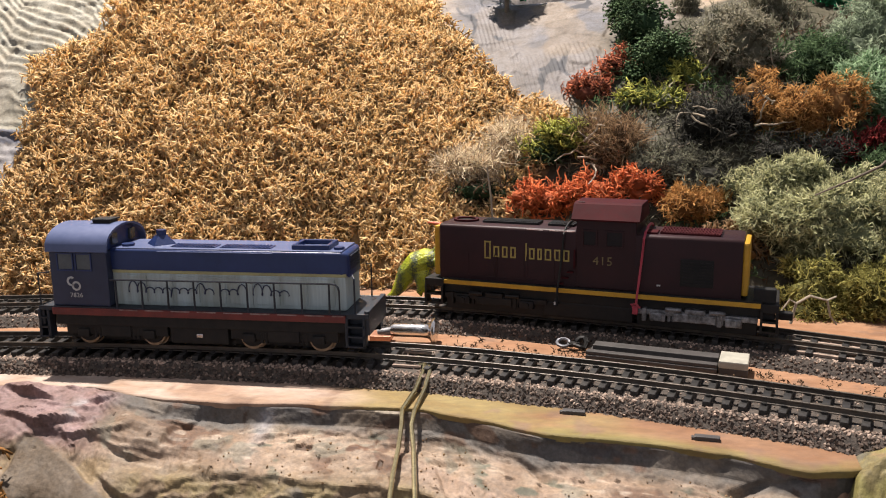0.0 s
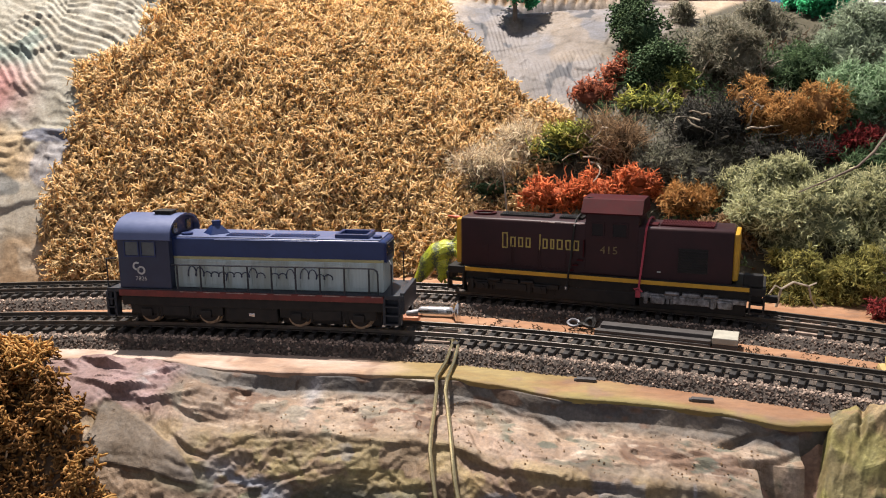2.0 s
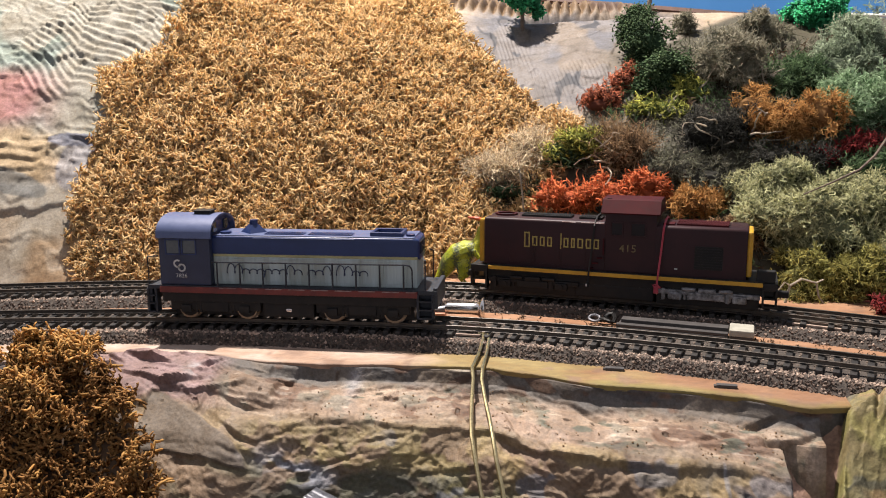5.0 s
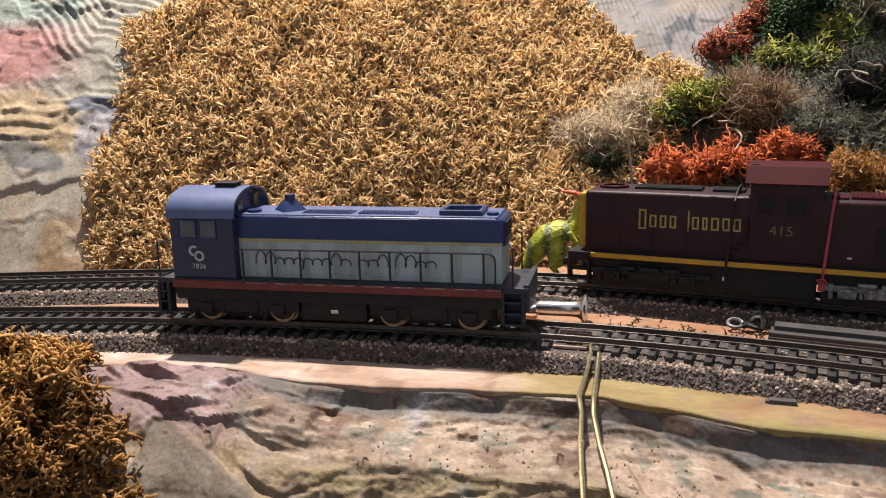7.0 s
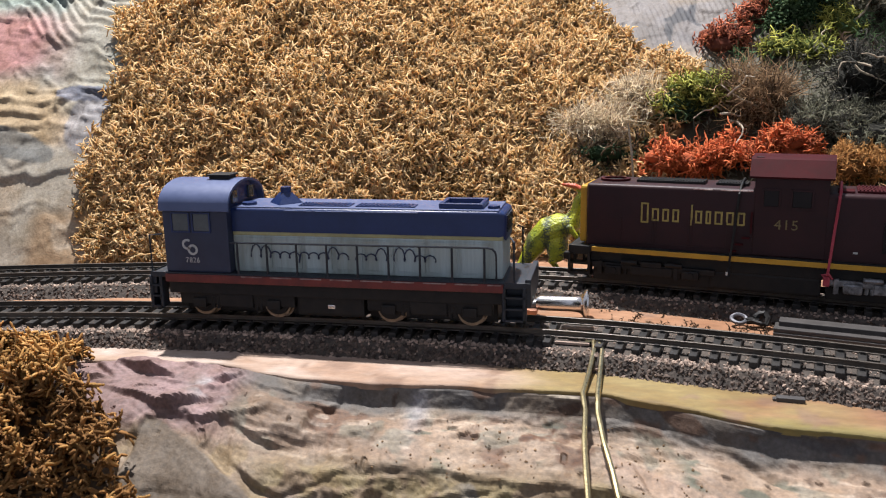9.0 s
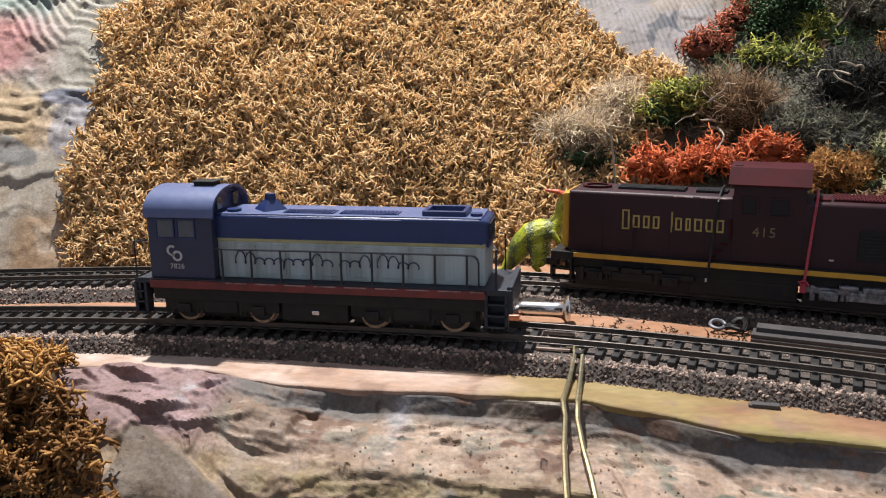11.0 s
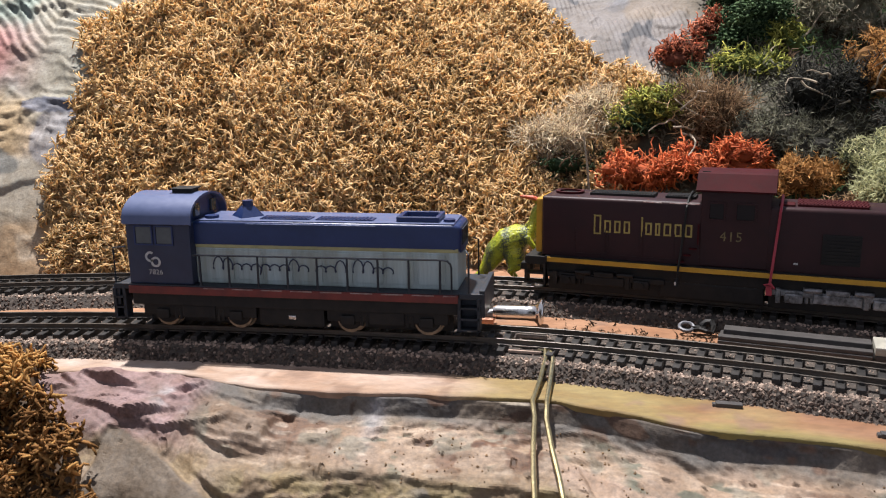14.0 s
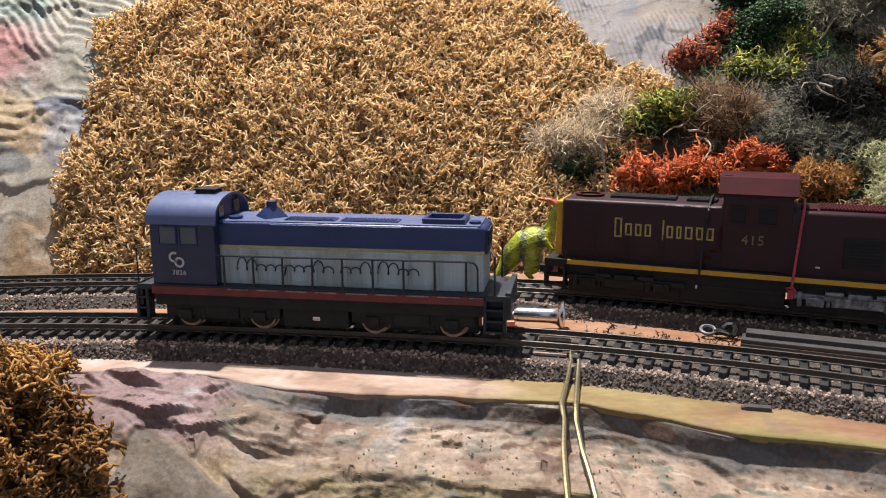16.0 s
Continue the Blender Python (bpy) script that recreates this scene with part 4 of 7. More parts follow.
def offset(line, d):
    t = np.gradient(line, axis=0)
    t /= np.linalg.norm(t, axis=1)[:, None]
    return line + d * np.stack([-t[:, 1], t[:, 0]], 1), t


def sweep(bm, line, profile):
    rings = []
    t = offset(line, 0)[1]
    for p, d in zip(line, t):
        rings.append([bm.verts.new((p[0] - d[1] * o, p[1] + d[0] * o, z)) for o, z in profile])
    n = len(profile)
    for a, b in zip(rings, rings[1:]):
        for k in range(n):
            bm.faces.new((a[k], b[k], b[(k + 1) % n], a[(k + 1) % n]))
    bm.faces.new(rings[0]), bm.faces.new(rings[-1][::-1])
    bmesh.ops.recalc_face_normals(bm, faces=bm.faces)
    return bm


RAILSHAPE = [(-0.0011, -0.00254), (0.0011, -0.00254), (0.0011, -0.0021), (0.0003, -0.0017), (0.0003, -0.0008), (0.00048, -0.0006), (0.00048, -0.0001), (0.0003, 0.0),
             (-0.0003, 0.0), (-0.00048, -0.0001), (-0.00048, -0.0006), (-0.0003, -0.0008), (-0.0003, -0.0017), (-0.0011, -0.0021)]


def tie_mesh():
    bm = bmesh.new()
    box(bm, -0.0014, 0.0014, -0.0148, 0.0148, -0.0050, -0.0027, 0.0002, 1)
    for s in (-1, 1):
        for o in (-0.0016, 0.0016):
            box(bm, -0.0008, 0.0008, s * 0.00825 + o - 0.0006, s * 0.00825 + o + 0.0006, -0.0027, -0.0018)
    me = bpy.data.meshes.new("tie")
    bm.to_mesh(me)
    bm.free()
    me.materials.append(TIE)
    return me


TIE_MESH = tie_mesh()


def track(line, label, seed, skip=()):
    rnd = random.Random(seed)
    tr = thing("railway_track", label, "railway track", group="model railway tracks")
    for s in (-1, 1):
        part("rail", sweep(bmesh.new(), offset(line, s * 0.00825)[0], RAILSHAPE), RAIL, tr, "dull brown metal rail")
    t = offset(line, 0)[1]
    for k in range(0, len(line), 2):
        p, d = line[k], t[k]
        if not -0.40 < p[0] < 0.36 or any(a < p[0] < b for a, b in skip):
            continue
        ob = new("tie", TIE_MESH)
        ob.parent = tr
        ob.matrix_basis = pose(p[0] + rnd.uniform(-2e-4, 2e-4), p[1], rnd.uniform(-1e-4, 1e-4), 0, 0, math.degrees(math.atan2(d[1], d[0])) + rnd.uniform(-1.5, 1.5))
    return tr


near_track = track(NEAR, "black-tied model railway track in front", 1, [(-0.0145, -0.0035)])
far_track = track(FAR, "black-tied model railway track behind", 2, [(0.166, 0.176)])


def bed(line, name, label):
    bm = sweep(bmesh.new(), line[::2], [(-0.0235, -0.0102), (0.0235, -0.0102), (0.0185, -0.0050), (-0.0185, -0.0050)])
    tagged(part(name, bm, BALLAST, None), label, "ballast bed", kind="structure")


bed(NEAR, "roadbed", "dark cork roadbed strip under the track")
bed(FAR, "roadbed", "dark cork roadbed strip under the track")


def pebble_template(rnd):
    v = np.array([(1, 0, 0), (-1, 0, 0), (0, 1, 0), (0, -1, 0), (0, 0, 1), (0, 0, -1)], float) * rnd.uniform(0.6, 1.2, (6, 1))
    f = np.array([(0, 2, 4), (2, 1, 4), (1, 3, 4), (3, 0, 4), (2, 0, 5), (1, 2, 5), (3, 1, 5), (0, 3, 5)])
    return v, f


def scatter(name, templates, places, rots, sizes, material, smooth=True, parent=None):
    """Many small pieces, each a turned and sized copy of one of the templates, joined into one mesh."""
    rnd = np.random.RandomState(len(places))
    pick = rnd.randint(0, len(templates), len(places))
    allv, allf, base = [], [], 0
    for k, (v, f) in enumerate(templates):
        sel = pick == k
        c = int(sel.sum())
        if not c:
            continue
        w = np.einsum("nij,vj->nvi", rots[sel] * sizes[sel][:, None, None], v) + places[sel][:, None, :]
        allv.append(w.reshape(-1, 3))
        allf.append((f[None] + (np.arange(c) * len(v))[:, None, None] + base).reshape(-1, f.shape[1]))
        base += c * len(v)
    ob = mesh_from(name, np.concatenate(allv), np.concatenate(allf), material, smooth=smooth)
    ob.parent = parent
    return ob


def turns(normals, rnd, spread=0.6):
    """Rotations that take z to the given ways, more or less, with a random spin."""
    d = normals + spread * rnd.normal(0, 1, normals.shape)
    d /= np.linalg.norm(d, axis=1)[:, None]
    a = rnd.normal(0, 1, d.shape)
    x = np.cross(a, d)
    x /= np.linalg.norm(x, axis=1)[:, None] + 1e-9
    y = np.cross(d, x)
    return np.stack([x, y, d], -1)


def gravel(line, n, seed, label, x0, x1):
    rnd = np.random.RandomState(seed)
    t = offset(line, 0)[1]
    ok = np.where((line[:, 0] > x0) & (line[:, 0] < x1))[0]
    k = rnd.choice(ok, n)
    side = rnd.choice([-1, 1], n, p=[0.72, 0.28])
    u = rnd.rand(n) ** 0.8
    o = side * (0.0140 + 0.0100 * u)
    z = np.interp(np.abs(o), [0.0, 0.0185, 0.0235, 0.026], [-0.0050, -0.0050, -0.0101, -0.0101])
    p = line[k] + (rnd.rand(n, 1) - 0.5) * 0.0035 * t[k] + o[:, None] * np.stack([-t[k][:, 1], t[k][:, 0]], 1)
    places = np.concatenate([p, z[:, None]], 1)
    tm = [pebble_template(rnd) for _ in range(6)]
    up = np.tile([0.0, 0, 1], (n, 1))
    pale = (np.abs(o) < 0.0192) & (rnd.rand(n) < 0.85) | (rnd.rand(n) < 0.12)
    for sel, m, nm in ((pale, PALE_STONES, "pale "), (~pale, STONES, "dark ")):
        ob = scatter("ballast_gravel", tm, places[sel], turns(up[sel], rnd, 1.0), rnd.uniform(0.0005, 0.00115, int(sel.sum())), m, False)
        tagged(ob, nm + label, "gravel", kind="stuff")
    # bare strip between the rails
    k = rnd.choice(ok, n // 3)
    o = rnd.uniform(-0.014, 0.014, len(k))
    p = line[k] + (rnd.rand(len(k), 1) - 0.5) * 0.0035 * t[k] + o[:, None] * np.stack([-t[k][:, 1], t[k][:, 0]], 1)
    ob = scatter("ballast_gravel", tm, np.concatenate([p, np.full((len(k), 1), -0.0049)], 1), turns(np.tile([0.0, 0, 1], (len(k), 1)), rnd, 1.0), rnd.uniform(0.0003, 0.0006, len(k)), PALE_STONES, False)
    tagged(ob, "fine ballast stones between the rails", "gravel", kind="stuff")


gravel(NEAR, 10000, 3, "ballast stones beside the front track", -0.36, 0.33)
gravel(FAR, 7000, 4, "ballast stones beside the rear track", -0.40, 0.33)

# ---------------------------------------------------------------- the blue switcher
co = thing("toy_locomotive", "navy blue and grey model diesel locomotive with handrails", "model locomotive", (-0.1, 0.378, 0))


def arch(half, z0, z1, n=12, lip=0.0):
    """Closed profile (y, z) of a roof arched from z0 at the eaves to z1."""
    pts = [(-half, z0)] + [(-half * math.cos(math.pi * k / n), z0 + lip + (z1 - z0 - lip) * math.sin(math.pi * k / n) ** 0.8) for k in range(n + 1)] + [(half, z0)]
    return pts[1:-1] if not lip else pts


def round_top(half, z0, z1, r, n=4):
    pts = [(half, z0), (-half, z0)]
    for k in range(n + 1):
        a = math.pi / 2 * k / n
        pts.append((-half + r - r * math.cos(a), z1 - r + r * math.sin(a)))
    for k in range(n + 1):
        a = math.pi / 2 * (1 - k / n)
        pts.append((half - r + r * math.cos(a), z1 - r + r * math.sin(a)))
    return pts


body = part("frame", boxed(-0.0665, 0.0660, -0.0150, 0.0150, 0.0100, 0.0182, 0.0004), BLACK, co)
part("sill", boxed(-0.0670, 0.0662, -0.0167, 0.0167, 0.0149, 0.0181, 0.0003), REDSILL, co, "dark red side sill")
part("walkway", boxed(-0.0670, 0.0664, -0.0164, 0.0164, 0.0181, 0.0187, 0.0002), DARKBLUEBLACK, co)
cabp = part("cab", boxed(-0.0668, -0.0398, -0.0152, 0.0152, 0.0187, 0.0432, 0.0005), CABNAVY, co, "dark navy cab")
part("cab_end", loft(bmesh.new(), arch(0.0148, 0.0430, 0.0525), [(-0.0660, 1, 0), (-0.0405, 1, 0)]), NAVY, co)
# roof shell: an arched sheet with thickness
bm = bmesh.new()
n = 14
outer, inner = [], []
for k in range(n + 1):
    a = math.pi * k / n
    outer.append((-0.0172 * math.cos(a), 0.0432 + 0.0106 * math.sin(a) ** 0.8))
    inner.append((-0.0163 * math.cos(a), 0.0428 + 0.0100 * math.sin(a) ** 0.8))
loft(bm, outer + inner[::-1], [(-0.0672, 1, 0), (-0.0383, 1, 0)])
part("cab_roof", bm, ROOFBLUE, co, "lighter blue arched cab roof", smooth=True)
vent = boxed(-0.0520, -0.0438, -0.0035, 0.0035, 0.0533, 0.0549, 0.0003)
part("roof_vent", box(vent, -0.0526, -0.0430, -0.0042, 0.0042, 0.0549, 0.0555, 0.0002), BLACK, co)
for x0, x1 in ((-0.0627, -0.0560), (-0.0540, -0.0474)):
    for s in (-1, 1):
        y = s * 0.0153
        w = part("window", boxed(x0, x1, min(y, y - s * 0.001), max(y, y - s * 0.001), 0.0350, 0.0418, 0.0002), GLASS, co, "smoky cab window pane")
        bm = bmesh.new()
        for a, b, c, d in ((x0 - 0.0006, x0, 0.0344, 0.0424), (x1, x1 + 0.0006, 0.0344, 0.0424), (x0, x1, 0.0344, 0.0350), (x0, x1, 0.0418, 0.0424)):
            box(bm, a, b, min(y, y + s * 0.0003), max(y, y + s * 0.0003), c, d)
        part("window_frame", bm, NAVY, w)
for yy in (-0.0075, 0.0075):
    part("window", boxed(-0.0406, -0.0395, yy - 0.0022, yy + 0.0022, 0.0452, 0.0500, 0.0002), GLASS, co, "smoky cab end window")
# hood in three colours, sharing one section
part("lower_hood", boxed(-0.0398, 0.0655, -0.0113, 0.0113, 0.0187, 0.0333, 0.0006), GREYSIDE, co, "weathered pale blue-grey lower hood")
part("stripe", boxed(-0.0398, 0.0657, -0.01145, 0.01145, 0.0331, 0.0347, 0.0005), CREAM, co, "faded yellow-cream stripe")
part("upper_hood", loft(bmesh.new(), round_top(0.0116, 0.0346, 0.0438, 0.0013), [(-0.0398, 1, 0), (0.0630, 1, 0), (0.0650, 0.97, -0.0004), (0.0660, 0.90, -0.0010), (0.0665, 0.80, -0.0018)]), NAVY, co, "glossy navy blue upper hood", True)
bm = boxed(-0.0390, 0.0640, -0.0108, 0.0108, 0.0434, 0.0442, 0.0003)
part("hood_top", bm, ROOFBLUE, co, "lighter blue hood top")
for x0, x1 in ((-0.0135, 0.0068), (0.0092, 0.0320)):
    bm = boxed(x0, x1, -0.0078, -0.0012, 0.04420, 0.04460, 0.0001)
    for k in range(14):
        xx = x0 + 0.0006 + k * (x1 - x0 - 0.0012) / 14
        box(bm, xx, xx + 0.0006, -0.0074, -0.0016, 0.04460, 0.04490)
    part("radiator_grille", bm, NAVY, co)
bm = bmesh.new()
for a in ((0.0415, 0.0580, -0.0085, -0.0068), (0.0415, 0.0580, 0.0045, 0.0062), (0.0415, 0.0432, -0.0068, 0.0045), (0.0563, 0.0580, -0.0068, 0.0045)):
    box(bm, *a, 0.04420, 0.04620, 0.0002, 1)
part("roof_hatch", bm, NAVY, co)
bm = cyl(bmesh.new(), (0.0615, -0.0055, 0.04400), (0.0615, -0.0055, 0.04520), 0.0023)
part("roof_cap", bm, NAVY, co)
bm = cyl(bmesh.new(), (-0.0345, -0.0055, 0.04400), (-0.0345, -0.0055, 0.04520), 0.0028)
part("roof_cap", bm, NAVY, co)
bm = cyl(bmesh.new(), (-0.0215, 0, 0.04400), (-0.0215, 0, 0.04820), 0.0072, 0.0028, 4)
cyl(bm, (-0.0215, 0, 0.04800), (-0.0215, 0, 0.05050), 0.0021, 0.0021)
part("chimney", bm, NAVY, co)
part("hood_ledge", boxed(-0.0180, 0.0340, -0.0122, -0.0114, 0.0428, 0.0431), ROOFBLUE, co, "thin lighter blue strip near the hood's top edge")
bm = boxed(0.0655, 0.0664, -0.0085, 0.0085, 0.0350, 0.0425, 0.0003)
for k in range(6):
    box(bm, 0.0663, 0.0669, -0.0075, 0.0075, 0.0358 + 0.0011 * k, 0.0363 + 0.0011 * k)
part("front_grille", bm, DARKBLUEBLACK, co)
# panel doors along the grey side
for k in range(8):
    xx = -0.0345 + 0.0121 * k
    bm = boxed(xx, xx + 0.0105, -0.01165, -0.0112, 0.0205, 0.0322, 0.0002)
    box(bm, xx + 0.0094, xx + 0.0099, -0.0120, -0.01165, 0.0262, 0.0272)
    part("hood_door", bm, GREYSIDE, co)
# handrails on both sides
for s in (-1, 1):
    y = s * 0.0158
    pts = [(-0.0388, y, 0.0310), (0.0605, y, 0.0314), (0.0622, y, 0.0311), (0.0633, y, 0.0300), (0.0637, y, 0.0285), (0.0637, y, 0.0187)]
    part("handrail", tube(bmesh.new(), pts, 0.00042), DARKBLUEBLACK, co)
    for k in range(9):
        xx = -0.0362 + 0.01195 * k
        bm = cyl(bmesh.new(), (xx, y, 0.0176), (xx, y, 0.0313), 0.00048, 0.00042, 8)
        box(bm, xx - 0.0007, xx + 0.0007, y - 0.0005, y + 0.0005, 0.0176, 0.0190)
        part("handrail_post", bm, DARKBLUEBLACK, co)
# pale strips painting the glints on the walkway's edge between the posts
for k in range(9):
    xx = -0.0350 + 0.01195 * k
    part("walkway_edge", boxed(xx, min(xx + 0.0085, 0.0655), -0.0169, -0.0166, 0.0176, 0.0180), GLINTEDGE, co, "pale strip painted as a glint on the walkway edge")
# trucks, wheels and tank
# tank hangs extra low to shut out light under the body
part("fuel_tank", boxed(-0.0140, 0.0130, -0.0135, 0.0135, 0.0024, 0.0108, 0.0012), BLACK, co)
bm = boxed(-0.0015, 0.0015, -0.0140, -0.0134, 0.0056, 0.0072, 0.0003)
part("lamp_bracket", bm, STEEL, co, "small bright metal clip")
for cx in (-0.0390, 0.0380):
    # added black block between the wheels, stops light passing beneath
    part("bolster", boxed(cx - 0.0250, cx + 0.0250, -0.0062, 0.0062, 0.0006, 0.0160, 0.0006), BLACK, co)
    bm = boxed(cx - 0.0240, cx + 0.0240, -0.0135, -0.0112, 0.0052, 0.0150, 0.0006)
    box(bm, cx - 0.0070, cx + 0.0070, -0.0142, -0.0115, 0.0046, 0.0100, 0.0006)
    for w in (-0.0155, 0.0155):
        box(bm, cx + w - 0.0028, cx + w + 0.0028, -0.0146, -0.0115, 0.0042, 0.0082, 0.0007)
    for q in (-0.010, -0.008, 0.008, 0.010):
        cyl(bm, (cx + q, -0.0130, 0.0040), (cx + q, -0.0130, 0.0085), 0.0008, 0.0008, 8)
    part("truck_frame", bm, BLACK, co)
    part("truck_frame", boxed(cx - 0.0225, cx + 0.0225, 0.0115, 0.0140, 0.0046, 0.0100, 0.0006), BLACK, co)
    for w in (-0.0155, 0.0155):
        for s in (-1, 1):
            bm = cyl(bmesh.new(), (cx + w, s * 0.0072, 0.0054), (cx + w, s * 0.0100, 0.0054), 0.0054, 0.0053, 28)
            cyl(bm, (cx + w, s * 0.0064, 0.0054), (cx + w, s * 0.0072, 0.0054), 0.0061, 0.0061, 28)
            wh = part("wheel", bm, WHEEL, co, "worn bronze-coloured wheel")
            # black disc set above centre, leaves a crescent as if light caught it
            part("hub", cyl(bmesh.new(), (cx + w, s * 0.0099, 0.0062), (cx + w, s * 0.0106, 0.0062), 0.0050, 0.0048, 24), BLACK, wh)
        part("axle", cyl(bmesh.new(), (cx + w, -0.0068, 0.0054), (cx + w, 0.0068, 0.0054), 0.0012), BLACK, co)
# end platforms with steps
for s, x0, x1 in ((1, 0.0664, 0.0762), (-1, -0.0738, -0.0672)):
    part("platform", boxed(x0, x1, -0.0160, 0.0160, 0.0165, 0.0187, 0.0003), DARKBLUEBLACK, co)
    part("end_beam", boxed(x1 - 0.0022 if s > 0 else x0, x1 if s > 0 else x0 + 0.0022, -0.0155, 0.0155, 0.0095, 0.0200 if s > 0 else 0.0187, 0.0004), DARKBLUEBLACK, co)
    for q in (-1, 1):
        bm = bmesh.new()
        y0, y1 = sorted((q * 0.0115, q * 0.0164))
        for xx in (x0 - 0.0006, x1 - 0.0030):
            box(bm, xx, xx + 0.0013, y0, y1, 0.0040, 0.0170, 0.0003, 1)
        for zz in (0.0042, 0.0085, 0.0128):
            box(bm, x0, x1 - 0.002, y0, y1, zz, zz + 0.0007)
        box(bm, x0, x1 - 0.002, y0 if q > 0 else y1 - 0.0008, y0 + 0.0008 if q > 0 else y1, 0.0042, 0.0165)
        part("steps", bm, DARKBLUEBLACK, co)
for s in (-1, 1):
    part("handrail", tube(bmesh.new(), [(0.0700, s * 0.0148, 0.0187), (0.0700, s * 0.0148, 0.0335), (0.0685, s * 0.0120, 0.0345)], 0.0004), DARKBLUEBLACK, co)
    part("handrail", tube(bmesh.new(), [(-0.0735, s * 0.0145, 0.0187), (-0.0735, s * 0.0145, 0.0330), (-0.0680, s * 0.0145, 0.0335)], 0.0004), DARKBLUEBLACK, co)


def ring(bm, cx, cz, r, w, y, a0=0, a1=360, n=20):
    """A flat ring or open arc standing on a side at depth y."""
    last = None
    for k in range(n + 1):
        a = radians(a0 + (a1 - a0) * k / n)
        cur = [bm.verts.new((cx + q * math.cos(a), y, cz + q * math.sin(a))) for q in (r - w / 2, r + w / 2)]
        if last:
            bm.faces.new((last[0], last[1], cur[1], cur[0]))
        last = cur
    return bm


def solid(bm, t=0.00012):
    r = bmesh.ops.extrude_face_region(bm, geom=list(bm.faces))
    bmesh.ops.translate(bm, verts=[v for v in r["geom"] if isinstance(v, bmesh.types.BMVert)], vec=(0, -t, 0))
    bmesh.ops.recalc_face_normals(bm, faces=bm.faces)
    return bm


bm = ring(bmesh.new(), -0.0572, 0.0298, 0.0017, 0.0009, -0.01530, 50, 310)
ring(bm, -0.0550, 0.0277, 0.0017, 0.0009, -0.01530)
part("emblem", solid(bm), LETTERW, co, "white emblem of two interlocked rings")


def text(body, size, loc, material, parent, label, rot=(90, 0, 0), space=1.0):
    cu = bpy.data.curves.new("lettering", "FONT")
    cu.body, cu.size, cu.align_x, cu.align_y, cu.extrude, cu.space_character = body, size, "CENTER", "CENTER", 0.00006, space
    cu.resolution_u = 3
    ob = new("lettering", cu)
    deps = bpy.context.evaluated_depsgraph_get()
    me = bpy.data.meshes.new_from_object(ob.evaluated_get(deps))
    bpy.data.objects.remove(ob)
    me.materials.append(material) if not me.materials else None
    ob = new("lettering", me)
    ob.parent = parent
    ob.matrix_basis = pose(*loc, *rot)
    return tagged(ob, label)


text("7826", 0.0029, (-0.0553, -0.01535, 0.0235), LETTERW, co, "white painted numerals", space=1.05)

# the script along the grey side: plain flowing loops, tall and low, joined along a base line
x = -0.0322
for word in ((2.1, 1.9, 1, 1, 1, -1, 1, 1, 1.9, 1), (1, 1, 1.9), (2.1, 1.9, 1, 1)):
    pts = []
    for h in word:
        for k in range(9):
            a = 2 * math.pi * k / 8
            high = 0.0025 * abs(h)
            z = 0.0246 + high * 0.5 * (1 - math.cos(a)) - (0.0022 if h < 0 and k in (1, 2) else 0)
            pts.append((x + 0.0039 * k / 8 - 0.0010 * math.sin(a), -0.01195, z))
        x += 0.0039
    x += 0.0032
    part("painted_stroke", tube(bmesh.new(), pts, 0.00026, 5), LETTERN, co, "dark navy flowing painted line")

# the rivet between the tracks
rivet = thing("metal_rivet", "shiny silver metal rivet with a flared head lying between the tracks", "rivet", (-0.0265, 0.4150, -0.0036))
rivet.matrix_world = rivet.matrix_world @ Matrix.Diagonal((1.088, 1.088, 1.088, 1))
bm = bmesh.new()
prof = [(0.0, 0.0023), (0.0015, 0.0030), (0.0135, 0.0030), (0.0165, 0.0033), (0.0178, 0.0044), (0.0186, 0.0058), (0.0196, 0.0062), (0.0202, 0.0058), (0.0203, 0.0)]
last = None
for px, r in prof:
    cur = [bm.verts.new((px, r * math.cos(2 * math.pi * k / 28), r * math.sin(2 * math.pi * k / 28))) for k in range(28)]
    if last:
        for k in range(28):
            bm.faces.new((last[k], last[(k + 1) % 28], cur[(k + 1) % 28], cur[k]))
    last = cur
bmesh.ops.recalc_face_normals(bm, faces=bm.faces)
part("shank", bm, STEEL, rivet, smooth=True)
part("coupler_pad", boxed(-0.0090, 0.0005, -0.0045, 0.0045, -0.0040, -0.0018, 0.0003), COPPER, rivet, "copper coupler pad")
part("coupler_pin", cyl(bmesh.new(), (-0.006, 0, -0.0015), (0.001, 0, -0.0003), 0.0018), SILVER, rivet)

# ---------------------------------------------------------------- the maroon diesel
RA = -13.08
ri = thing("toy_locomotive", "dark maroon and yellow model diesel locomotive with centre cab", "model locomotive", (-0.0045 + 0.0165 * 0.2263, 0.4392 + 0.0165 * 0.974, 0), RA)
part("frame", boxed(-0.0020, 0.1548, -0.0130, 0.0130, 0.0085, 0.0138, 0.0005), BLACK, ri)
part("deck", boxed(-0.0010, 0.1492, -0.0160, 0.0160, 0.0136, 0.0168, 0.0003), BLACK, ri)
for s in (-1, 1):
    y0, y1 = sorted((s * 0.0159, s * 0.0167))
    part("stripe", boxed(0.0000, 0.1487, y0, y1, 0.0142, 0.0163, 0.0002), YELLOW, ri, "yellow side stripe")
part("long_hood", loft(bmesh.new(), round_top(0.0136, 0.0168, 0.0440, 0.0016), [(-0.0034, 0.94, -0.0004), (-0.0026, 1, 0), (0.0665, 1, 0)]), MAROON, ri, "dark maroon long hood", True)
